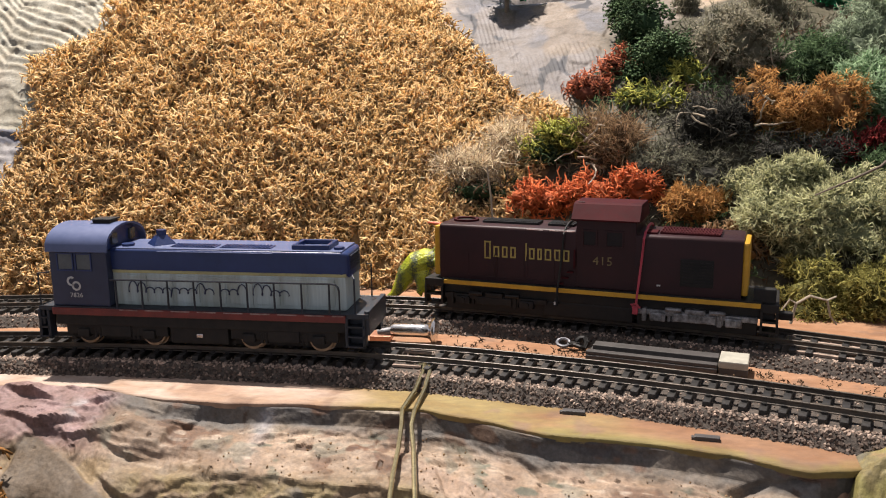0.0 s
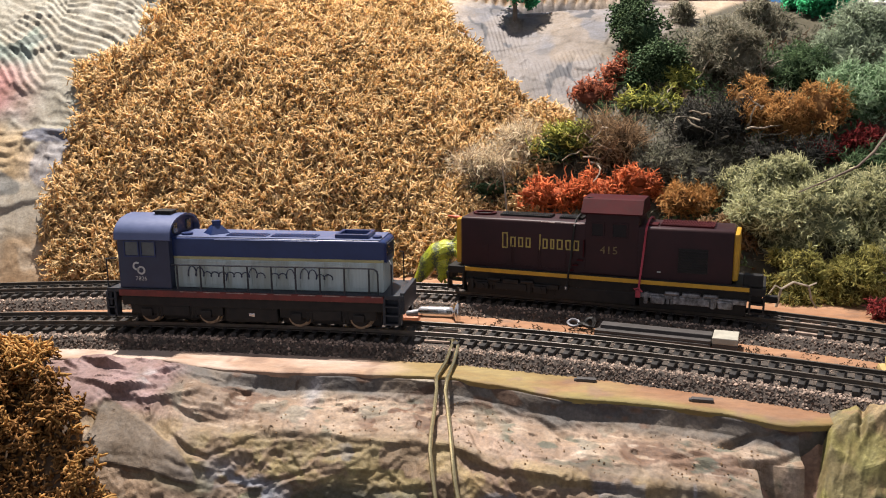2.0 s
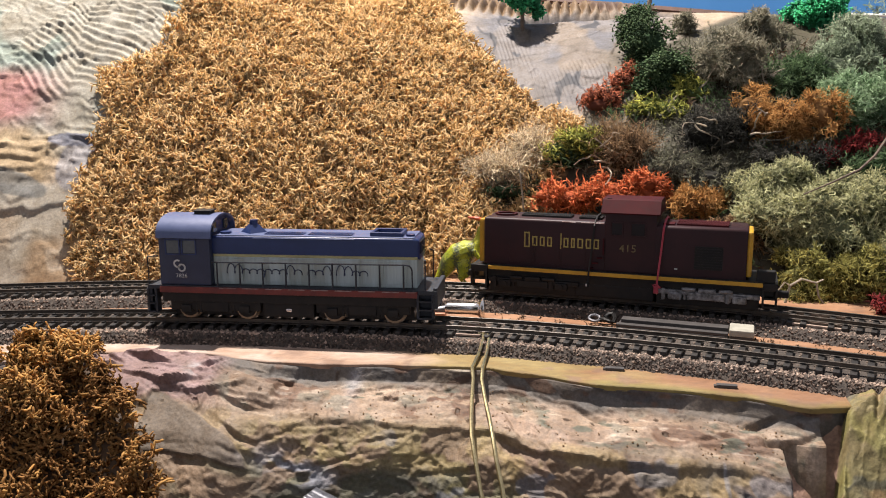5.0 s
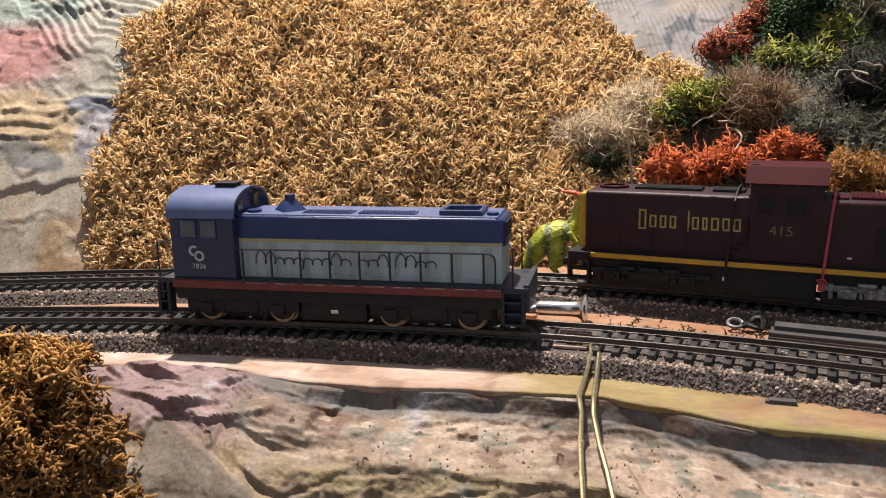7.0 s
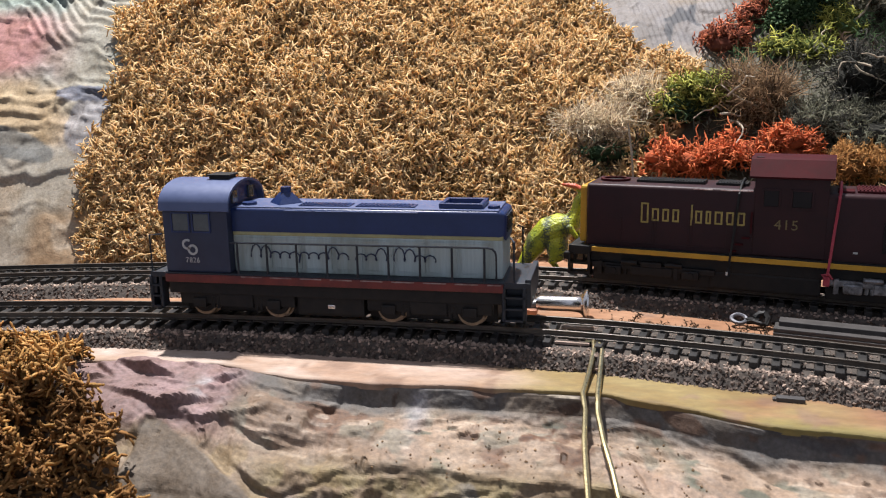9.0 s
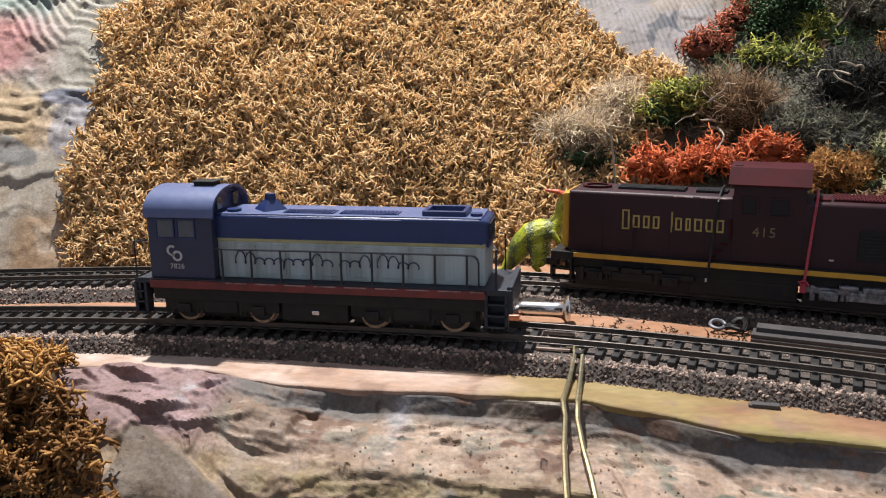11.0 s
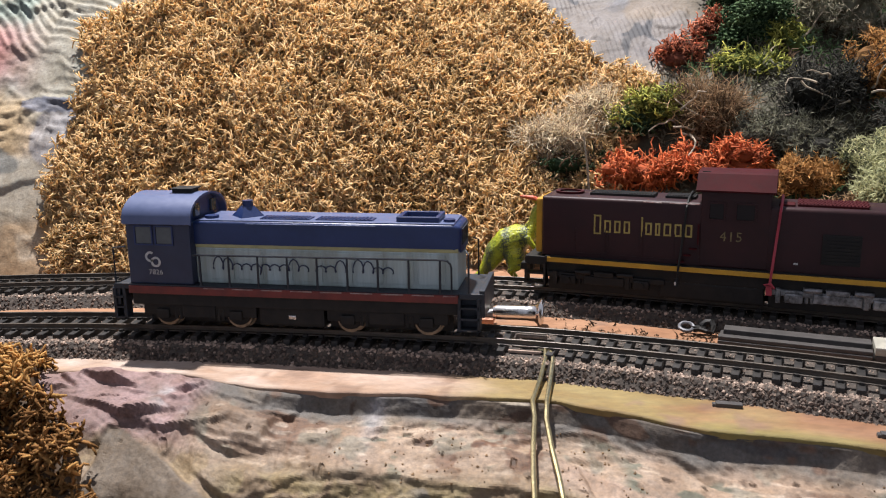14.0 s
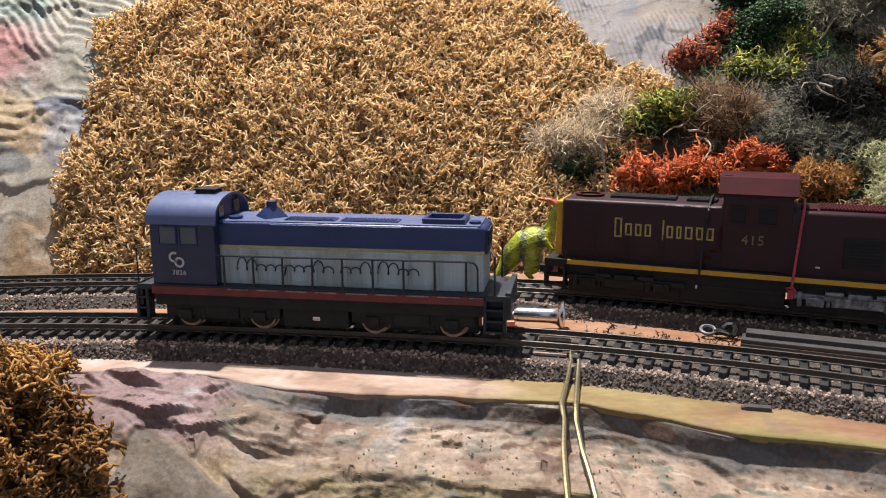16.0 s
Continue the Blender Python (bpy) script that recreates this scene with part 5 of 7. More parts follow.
part("short_hood", loft(bmesh.new(), round_top(0.0136, 0.0168, 0.0436, 0.0018), [(0.0934, 1, 0), (0.1388, 1, 0), (0.1402, 0.94, -0.0006)]), MAROON, ri, "dark maroon short hood", True)
cabp = part("cab", boxed(0.0662, 0.0939, -0.0138, 0.0138, 0.0168, 0.0492, 0.0005), MAROON, ri, "dark maroon cab")
part("cab_roof", loft(bmesh.new(), [(0.0150, 0.0490), (-0.0150, 0.0490), (-0.0152, 0.0497), (-0.0098, 0.0562), (-0.0080, 0.0568), (0.0080, 0.0568), (0.0098, 0.0562), (0.0152, 0.0497)],
                      [(0.0640, 1, 0), (0.0955, 1, 0)]), DUSTYMAROON, ri, "dusty maroon cab roof")
part("roof_notch", boxed(0.0658, 0.0688, -0.0085, -0.0070, 0.0561, 0.0569), BLACK, ri)
for x0, x1 in ((0.0698, 0.0755), (0.0806, 0.0877)):
    w = part("window", boxed(x0, x1, -0.0142, -0.0134, 0.0375, 0.0440, 0.0002), DARKGLASS, ri, "dark cab window")
    bm = bmesh.new()
    for a, b, c, d in ((x0 - 0.0007, x0, 0.0368, 0.0447), (x1, x1 + 0.0007, 0.0368, 0.0447), (x0, x1, 0.0368, 0.0375), (x0, x1, 0.0440, 0.0447)):
        box(bm, a, b, -0.0144, -0.0136, c, d)
    part("window_frame", bm, MAROON, w)
part("end_panel", boxed(-0.0068, -0.0034, -0.0118, 0.0118, 0.0172, 0.0425, 0.0010), YELLOW, ri, "yellow painted hood end")
part("end_panel", boxed(0.1401, 0.1429, -0.0122, 0.0122, 0.0180, 0.0420, 0.0010), YELLOW, ri, "yellow painted hood end")
# roof details
bm = bmesh.new()
for k in range(24):
    a, b = 2 * math.pi * k / 24, 2 * math.pi * (k + 1) / 24
    q = [(0.0062 + r * math.cos(t), 0.0 + 0.9 * r * math.sin(t)) for r in (0.0050, 0.0066) for t in (a, b)]
    vs = [bm.verts.new((x, y, z)) for (x, y) in q for z in (0.0438, 0.0450)]
    bm.faces.new((vs[1], vs[3], vs[7], vs[5])), bm.faces.new((vs[4], vs[5], vs[7], vs[6])), bm.faces.new((vs[0], vs[2], vs[3], vs[1]))
part("roof_fan", bm, DUSTYMAROON, ri, "round roof fan rim")
part("fan_disc", cyl(bmesh.new(), (0.0062, 0, 0.0438), (0.0062, 0, 0.0442), 0.0052, 0.0052, 20), BLACK, ri)
for x0, x1 in ((0.0165, 0.0455), (0.0500, 0.0630)):
    bm = boxed(x0, x1, -0.0045, 0.0045, 0.0438, 0.0452, 0.0003)
    for k in range(int((x1 - x0) / 0.0012)):
        box(bm, x0 + 0.0006 + k * 0.0012, x0 + 0.0012 + k * 0.0012, -0.0040, 0.0040, 0.0452, 0.0455)
    part("roof_grille", bm, BLACK, ri)
for yy in (-0.0065, -0.0010, 0.0045):
    bm = boxed(0.1038, 0.1303, yy - 0.0022, yy + 0.0022, 0.0434, 0.0446, 0.0003)
    for k in range(20):
        box(bm, 0.1044 + 0.00135 * k, 0.1049 + 0.00135 * k, yy - 0.0020, yy + 0.0020, 0.0446, 0.0450)
    part("roof_grille", bm, DUSTYMAROON, ri)
for x0, x1, z0, z1 in ((0.1140, 0.1284, 0.0210, 0.0335),):
    bm = boxed(x0, x1, -0.0141, -0.0134, z0, z1, 0.0002)
    for k in range(8):
        box(bm, x0 + 0.0006, x1 - 0.0006, -0.0145, -0.0141, z0 + 0.0009 + 0.0014 * k, z0 + 0.0016 + 0.0014 * k)
    part("louvre_panel", bm, BLACK, ri)
for k, xx in enumerate((0.0120, 0.0270, 0.0420)):
    bm = bmesh.new()
    for a in ((xx, xx + 0.0140, 0.0185, 0.0188), (xx, xx + 0.0003, 0.0188, 0.0300), (xx + 0.0137, xx + 0.0140, 0.0188, 0.0300)):
        box(bm, a[0], a[1], -0.01385, -0.0135, a[2], a[3])
    part("door_seam", bm, MAROON, ri)
part("door_latch", boxed(0.1038, 0.1055, -0.0143, -0.0136, 0.0203, 0.0209), LETTERW, ri, "tiny bright latch")
part("cab_ladder", boxed(0.0653, 0.0660, -0.0148, -0.0137, 0.0260, 0.0350), DUSTYMAROON, ri)
for k in range(3):
    part("step", boxed(0.0575 + 0.0024 * k, 0.0606 + 0.0024 * k, -0.0158, -0.0137, 0.0180 + 0.0029 * k, 0.0186 + 0.0029 * k, 0.0001), DUSTYMAROON, ri, "small dusty step")
# pale strips painting the highlight along the long hood's top edge
for x0, x1 in ((0.0420, 0.0500), (0.0530, 0.0655)):
    part("worn_edge", boxed(x0, x1, -0.0137, -0.0128, 0.0429, 0.0434, 0.0002), GLINTEDGE, ri, "pale strip painted as a highlight along the hood edge")
part("sand_hatch", boxed(0.0967, 0.1029, -0.0100, -0.0020, 0.0430, 0.0445, 0.0004), DUSTYMAROON, ri)
for xx in (0.0310, 0.0360, 0.0480):
    part("lifting_eye", boxed(xx, xx + 0.0008, -0.0128, -0.0112, 0.0420, 0.0432), DUSTYMAROON, ri)

# the road name as plain yellow blocks, tall and low
x = 0.0206
for tall, wide in ((1, 0.0043), (0, 0.0040), (0, 0.0038), (0, 0.0038), (None, 0.0030), (1, 0.0014), (0, 0.0038), (0, 0.0032), (0, 0.0042), (0, 0.0040), (0, 0.0040)):
    if tall is not None:
        z1 = 0.0366 if tall else 0.0343
        bm = bmesh.new()
        t = 0.00075
        zb = 0.0278 if tall else 0.0288
        if wide > 0.002:
            for a in ((x, x + t, zb, z1), (x + wide - 0.0010 - t, x + wide - 0.0010, zb, z1), (x + t, x + wide - 0.0010 - t, z1 - t, z1), (x + t, x + wide - 0.0010 - t, zb, zb + t)):
                box(bm, a[0], a[1], -0.01375, -0.0135, a[2], a[3])
        else:
            box(bm, x, x + t, -0.01375, -0.0135, zb, z1)
        part("name_block", bm, LETTERY, ri, "faded yellow painted block")
    x += wide + 0.0004
text("415", 0.0058, (0.0789, -0.01395, 0.0300), LETTERDIM, ri, "faded yellow painted numerals", space=1.1)

# underparts
# tank drawn almost to the rails so no light shows below
part("fuel_tank", boxed(0.0500, 0.0934, -0.0130, 0.0130, 0.0008, 0.0090, 0.0012), BLACK, ri)
for cx, mat, nm in ((0.0260, BLACK, "black truck frame"), (0.1213, SILVER, "silver-painted cast truck frame")):
    bm = boxed(cx - 0.0265, cx + 0.0265, -0.0145, -0.0122, 0.0066, 0.0092, 0.0005)
    box(bm, cx - 0.0090, cx + 0.0090, -0.0152, -0.0122, 0.0045, 0.0085, 0.0006)
    box(bm, cx - 0.0045, cx + 0.0045, -0.0158, -0.0122, 0.0085, 0.0108, 0.0005)
    for w in (-0.0165, 0.0165):
        box(bm, cx + w - 0.0036, cx + w + 0.0036, -0.0156, -0.0122, 0.0040, 0.0082, 0.0008)
        cyl(bm, (cx + w, -0.0122, 0.0060), (cx + w, -0.0162, 0.0060), 0.0018, 0.0015, 10)
        box(bm, cx + w - 0.0070, cx + w - 0.0050, -0.0152, -0.0125, 0.0036, 0.0098, 0.0004)
    for q in (-0.0115, -0.0095, 0.0095, 0.0115):
        cyl(bm, (cx + q, -0.0136, 0.0042), (cx + q, -0.0136, 0.0090), 0.0009, 0.0009, 8)
    cyl(bm, (cx - 0.013, -0.0150, 0.0100), (cx - 0.006, -0.0150, 0.0100), 0.0011, 0.0011, 8)
    cyl(bm, (cx + 0.006, -0.0150, 0.0100), (cx + 0.013, -0.0150, 0.0100), 0.0011, 0.0011, 8)
    part("truck_frame", bm, mat, ri, nm)
    # two added black blocks that close the bright gaps round the wheels
    part("bolster", boxed(cx - 0.0262, cx + 0.0262, -0.0062, 0.0062, 0.0004, 0.0088, 0.0003), BLACK, ri)
    part("brake_rigging", boxed(cx - 0.0262, cx + 0.0262, -0.0120, -0.0106, 0.0006, 0.0070, 0.0003), BLACK, ri)
    part("truck_frame", boxed(cx - 0.0265, cx + 0.0265, 0.0122, 0.0145, 0.0045, 0.0092, 0.0006), BLACK, ri)
    for w in (-0.0165, 0.0165):
        for s in (-1, 1):
            bm = cyl(bmesh.new(), (cx + w, s * 0.0072, 0.0056), (cx + w, s * 0.0100, 0.0056), 0.0056, 0.0055, 24)
            cyl(bm, (cx + w, s * 0.0064, 0.0056), (cx + w, s * 0.0072, 0.0056), 0.0062, 0.0062, 24)
            part("wheel", bm, BLACK, ri)
for x0, x1 in ((-0.0110, -0.0010), (0.1487, 0.1562)):
    part("platform", boxed(x0, x1, -0.0150, 0.0150, 0.0120, 0.0160, 0.0004), BLACK, ri)
    for s in (-1, 1):
        y0, y1 = sorted((s * 0.0100, s * 0.0155))
        bm = boxed(x0 + 0.0008, x1 - 0.0008, y0, y1, 0.0030, 0.0038)
        box(bm, x0 + 0.0008, x1 - 0.0008, y0, y1, 0.0075, 0.0083)
        box(bm, x0, x0 + 0.0010, y0, y1, 0.0030, 0.0125), box(bm, x1 - 0.0010, x1, y0, y1, 0.0030, 0.0125)
        part("steps", bm, BLACK, ri)
    part("coupler", boxed(x0 - 0.006 if x0 < 0 else x1, x0 if x0 < 0 else x1 + 0.006, -0.0022, 0.0022, 0.0060, 0.0095, 0.0006), BLACK, ri)
part("number_board", boxed(0.1454, 0.1548, -0.0140, -0.0090, 0.0160, 0.0225, 0.0006), BLACK, ri)

# bands wrapped round the body
def loop(xt, xb, r, mat, name, label, cat, lean):
    pts = []
    for y, z in ((-0.0172, 0.0085), (-0.0174, 0.0135), (-0.0172, 0.0170), (-0.0146, 0.0300), (-0.0143, 0.0420), (-0.0115, 0.0447), (-0.004, 0.0462), (0.004, 0.0462), (0.0115, 0.0447), (0.0143, 0.0420), (0.0172, 0.0170), (0.0172, 0.0078), (0.0, 0.0075), (-0.0172, 0.0082)):
        pts.append((xb + (xt - xb) * (z - 0.008) / 0.038, y, z))
    ob = thing(name, label, cat, tuple(ri.matrix_world.translation), RA)
    part("band", tube(bmesh.new(), pts, r, 6), mat, ob)
    return ob


b1 = loop(0.0608, 0.0578, 0.00055, BLACK, "elastic_band", "black cord tied round the maroon locomotive", "band", 0)
bm = cyl(bmesh.new(), (0.0578, -0.0180, 0.0080), (0.0580, -0.0176, 0.0112), 0.0011, 0.0008, 8)
part("knot", bm, BLACK, b1)
part("clip", boxed(0.0572, 0.0580, -0.0190, -0.0178, 0.0086, 0.0100), LETTERW, b1, "white scrap at the knot")
b2 = loop(0.0979, 0.0951, 0.00060, PINK, "elastic_band", "dark red rubber band tied round the maroon locomotive", "band", 0)
bm = boxed(0.0939, 0.0964, -0.0186, -0.0170, 0.0072, 0.0112, 0.0004)
tube(bm, [(0.0953, -0.0185, 0.0100), (0.0934, -0.0190, 0.0120), (0.0958, -0.0190, 0.0125), (0.0972, -0.0185, 0.0105)], 0.0005)
part("knot", bm, PINK, b2)

# ---------------------------------------------------------------- moss, lichen and leaves
def sprig(rnd, length=1.0, r=0.11, bends=4, branches=3, curl=0.5, sides=3, blunt=0.55, side_segs=2):
    """A small curled stem with side shoots, as points and triangles; z is its way."""
    V, Fc = [], []

    def shoot(p, d, ln, rad, segs):
        p, d = np.array(p, float), np.array(d, float)
        start = len(V)
        line = []
        for k in range(segs + 1):
            line.append((p.copy(), d.copy(), rad * (1 - blunt * (k / segs) ** 2)))
            d = d + curl * rnd.normal(0, 0.5, 3)
            d /= np.linalg.norm(d)
            p = p + d * ln / segs
        for q, dd, rr in line:
            a = np.cross(dd, (0.3, 0.5, 0.81))
            a /= np.linalg.norm(a) + 1e-9
            b = np.cross(dd, a)
            for s in range(sides):
                t = 2 * math.pi * s / sides
                V.append(q + rr * (math.cos(t) * a + math.sin(t) * b))
        for k in range(segs):
            for s in range(sides if sides > 2 else 1):
                i, j = start + k * sides + s, start + k * sides + (s + 1) % sides
                Fc.append((i, j, j + sides)), Fc.append((i, j + sides, i + sides))
        top = len(V) - sides
        V.append(line[-1][0] + line[-1][1] * line[-1][2])
        for s in range(sides if sides > 2 else 1):
            Fc.append((top + s, top + (s + 1) % sides, top + sides))
        return line

    main = shoot((0, 0, -0.25), (0, 0, 1), length, r, bends)
    for _ in range(branches):
        q, dd, rr = main[rnd.randint(1, len(main))]
        side = dd + 1.1 * rnd.normal(0, 0.6, 3)
        shoot(q, side / np.linalg.norm(side), length * rnd.uniform(0.35, 0.65), r * 0.8, side_segs)
    return np.array(V), np.array(Fc)


def leaf_clump(rnd, n=9, size=0.45):
    V, Fc = [], []
    for _ in range(n):
        c = rnd.normal(0, 0.38, 3)
        q = turns(rnd.normal(0, 1, (1, 3)), rnd, 0.2)[0]
        s = size * rnd.uniform(0.6, 1.2)
        pts = np.array([(-0.5, 0, 0), (0, -0.32, 0.10), (0.5, 0, 0), (0, 0.32, 0.10), (0, 0, -0.12)]) * s
        i = len(V)
        V.extend((pts @ q.T) + c)
        Fc.extend([(i, i + 1, i + 4), (i + 1, i + 2, i + 4), (i + 2, i + 3, i + 4), (i + 3, i, i + 4), (i, i + 3, i + 1), (i + 1, i + 3, i + 2)])
    return np.array(V), np.array(Fc)


R = np.random.RandomState(11)
T_MOSS = [sprig(R, 1.0, 0.108, 3, 3, 0.85, 3, 0.45, 1) for _ in range(20)]
T_TUFT = [sprig(R, 1.0, 0.105, 3, 2, 0.85, 3, 0.45, 1) for _ in range(16)]
T_LICHEN = [sprig(R, 1.0, 0.070, 3, 4, 1.1, 2, 0.4, 1) for _ in range(24)]
T_WISP = [sprig(R, 1.7, 0.026, 5, 2, 0.6, 2, 0.4, 3) for _ in range(12)]
T_TWIG = [sprig(R, 1.5, 0.055, 4, 2, 0.9) for _ in range(8)]
T_LEAF = [leaf_clump(R, 9, 0.52) for _ in range(8)]
T_FOAM = [leaf_clump(R, 10, 0.62) for _ in range(6)]
T_PELT = [sprig(R, 1.0, 0.150, 3, 3, 1.15, 3, 0.30, 2) for _ in range(20)]


def on_hill(n, seed):
    rnd = np.random.RandomState(seed)
    x, y = rnd.uniform(-0.30, 0.08, n * 3), rnd.uniform(0.47, 0.745, n * 3)
    ok = moss_mask(x, y)
    x, y = x[ok][:n], y[ok][:n]
    return rnd, x, y


def moss_hill():
    rnd, x, y = on_hill(19000, 21)
    e = 1e-3
    nrm = np.stack([-(hill(x + e, y) - hill(x - e, y)) / (2 * e), -(hill(x, y + e) - hill(x, y - e)) / (2 * e), np.ones_like(x)], 1)
    nrm /= np.linalg.norm(nrm, axis=1)[:, None]
    clump = 0.45 * fbm(x, y, 110, 2, 31) + 0.55 * fbm(x, y, 40, 2, 32)
    tuft = step(clump, 0.30, 0.62)
    lift = 0.0012 + 0.0090 * tuft * rnd.uniform(0.45, 1, len(x))
    p = np.stack([x, y, hill(x, y)], 1) + nrm * lift[:, None]
    keep = rnd.rand(len(x)) < 0.80 + 0.20 * step(clump, 0.36, 0.46)
    # browner sprigs are likelier in low clumps and in broad random patches
    browner = rnd.rand(len(x)) < 0.70 - 0.65 * step(clump, 0.34, 0.46) + 0.30 * step(fbm(x, y, 26, 3, 33), 0.56, 0.68)
    size = rnd.uniform(0.0048, 0.0080, len(x))
    way = nrm + np.array([0, -0.25, 0.35])
    for sel, m, nm in ((keep & ~browner, MOSS, "golden dried moss covering the hillside"), (keep & browner, RUSTMOSS, "darker rusty dried moss among the golden moss")):
        ob = scatter("moss", T_MOSS, p[sel], turns(way[sel], rnd, 0.55), size[sel], m)
        tagged(ob, nm, "moss", kind="stuff")


moss_hill()


def moss_front():
    rnd = np.random.RandomState(22)
    n = 15000
    x, y = rnd.uniform(-0.31, -0.08, n), rnd.uniform(0.205, 0.340, n)
    ok = rnd.rand(n) < step(mound(x, y), 0.25, 0.6)
    x, y = x[ok], y[ok]
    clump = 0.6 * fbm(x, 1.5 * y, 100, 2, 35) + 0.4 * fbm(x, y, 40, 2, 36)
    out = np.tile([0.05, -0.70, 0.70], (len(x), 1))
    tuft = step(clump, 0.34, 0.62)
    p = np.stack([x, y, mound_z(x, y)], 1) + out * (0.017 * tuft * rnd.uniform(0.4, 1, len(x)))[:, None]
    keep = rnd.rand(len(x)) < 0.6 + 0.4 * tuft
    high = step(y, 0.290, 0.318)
    # browner sprigs are likelier in low clumps and lower down the bank
    browner = rnd.rand(len(x)) < np.clip(1.05 - 0.50 * step(clump, 0.46, 0.58) - 0.45 * high, 0, 1)
    size = rnd.uniform(0.0038, 0.0062, len(x))
    for sel, m, nm in ((keep & ~browner, AMBERMOSS, "golden moss tuft hanging over the cliff edge"), (keep & browner, BROWNMOSS, "rusty brown moss tuft hanging over the cliff edge")):
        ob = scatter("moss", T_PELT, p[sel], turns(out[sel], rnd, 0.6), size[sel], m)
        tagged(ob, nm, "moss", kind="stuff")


moss_front()


def bush(label, at, rad, mats, templates, n, size, seed, lobes=5, twigs=0, spread=0.7, name="bush", flat=0.0, twig_mat=None):
    """A shrub of several lobes, each a shell of many small sprigs over a heart; inner sprigs and heart carry shade in
    their darker colour.
    """
    rnd = np.random.RandomState(seed)
    rad = 1.16 * np.array(rad)
    if templates is T_LICHEN:
        n, size = int(2.1 * n), 0.92 * size
    b = thing(name, label, "tree" if name == "tree" else "bush", at, group="shrubs on the hillside")
    cs = rnd.uniform(-0.50, 0.50, (lobes, 3)) * rad
    rs = rad * rnd.uniform(0.42, 0.62, (lobes, 1))
    cs[0], rs[0] = 0, rad * 0.66
    # tufts on the lobes, and sprigs on the tufts
    m = 9 * lobes
    k = rnd.randint(0, lobes, m)
    d = rnd.normal(0, 1, (m, 3))
    d /= np.linalg.norm(d, axis=1)[:, None]
    d[:, 2] = np.abs(d[:, 2]) * np.where(rnd.rand(m) < 0.72, 1, -1)
    d[:, 1] = np.where(rnd.rand(m) < 0.75, -np.abs(d[:, 1]), d[:, 1])
    tc = cs[k] + d * rs[k] * rnd.uniform(0.70, 1.0, (m, 1))
    tr = rad.mean() * rnd.uniform(0.20, 0.36, m)
    j = rnd.randint(0, m, n)
    e = rnd.normal(0, 1, (n, 3)) + 0.7 * d[j]
    e /= np.linalg.norm(e, axis=1)[:, None]
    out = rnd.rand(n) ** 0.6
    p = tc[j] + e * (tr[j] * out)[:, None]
    # sprigs deep in a tuft take the darker copy, as inner shade
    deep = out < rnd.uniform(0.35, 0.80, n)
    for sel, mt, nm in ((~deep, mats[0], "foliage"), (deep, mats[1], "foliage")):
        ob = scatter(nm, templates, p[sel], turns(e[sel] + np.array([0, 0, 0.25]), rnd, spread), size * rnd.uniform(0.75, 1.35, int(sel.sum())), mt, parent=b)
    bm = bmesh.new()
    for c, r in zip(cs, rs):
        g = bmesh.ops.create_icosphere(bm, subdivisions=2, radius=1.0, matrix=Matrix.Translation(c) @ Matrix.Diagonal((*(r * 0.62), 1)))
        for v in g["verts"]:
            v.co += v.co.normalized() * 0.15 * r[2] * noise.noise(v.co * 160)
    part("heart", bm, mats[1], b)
    for t in range(twigs):
        q = cs[rnd.randint(lobes)] + np.array([rnd.uniform(-0.8, 0.8) * rad[0], -rad[1] * rnd.uniform(0.5, 0.8), rnd.uniform(-0.4, 0.4) * rad[2]])
        pts = [q]
        dd = np.array([rnd.choice([-1, 1]) * rnd.uniform(0.3, 1), -0.3, rnd.uniform(-0.2, 0.7)])
        for _ in range(6):
            dd = dd + rnd.normal(0, 0.45, 3)
            dd /= np.linalg.norm(dd)
            pts.append(pts[-1] + dd * 0.0040)
        part("twig", tube(bmesh.new(), pts, [0.00075 * (1 - 0.1 * i) for i in range(7)], 5), twig_mat or TWIG, b, "bare curling twig")
    return b


# second of each pair: darker copy for inner shade, some also plain foliage
GREEN_DK = (foliage("dark_green_leaf", (0.06, 0.10, 0.038), (0.038, 0.066, 0.026)), foliage("shaded_green_leaf", (0.02, 0.042, 0.016), (0.014, 0.03, 0.012)))
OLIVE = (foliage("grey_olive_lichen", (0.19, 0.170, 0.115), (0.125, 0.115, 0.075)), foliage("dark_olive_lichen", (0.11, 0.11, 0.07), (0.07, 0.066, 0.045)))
GREYGREEN = (foliage("grey_green_lichen", (0.21, 0.25, 0.16), (0.13, 0.17, 0.10)), foliage("shaded_grey_green_lichen", (0.09, 0.115, 0.07), (0.06, 0.075, 0.05)))
MINT = (foliage("mint_lichen", (0.185, 0.265, 0.142), (0.120, 0.185, 0.092)), foliage("shaded_mint_lichen", (0.07, 0.14, 0.055), (0.045, 0.09, 0.035)))
RUST = (foliage("rust_red_moss", (0.38, 0.115, 0.045), (0.27, 0.08, 0.032)), foliage("shaded_rust_moss", (0.13, 0.035, 0.015), (0.08, 0.022, 0.012)))
LIME = (foliage("lime_moss", (0.30, 0.29, 0.028), (0.19, 0.20, 0.02)), foliage("shaded_lime_moss", (0.09, 0.11, 0.014), (0.055, 0.07, 0.012)))
CHAR = (foliage("charred_lichen", (0.055, 0.052, 0.042), (0.03, 0.03, 0.024)), foliage("shaded_char_lichen", (0.022, 0.022, 0.018), (0.014, 0.014, 0.012)))
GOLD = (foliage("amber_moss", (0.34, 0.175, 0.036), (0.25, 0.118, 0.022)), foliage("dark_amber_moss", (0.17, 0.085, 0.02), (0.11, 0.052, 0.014)))
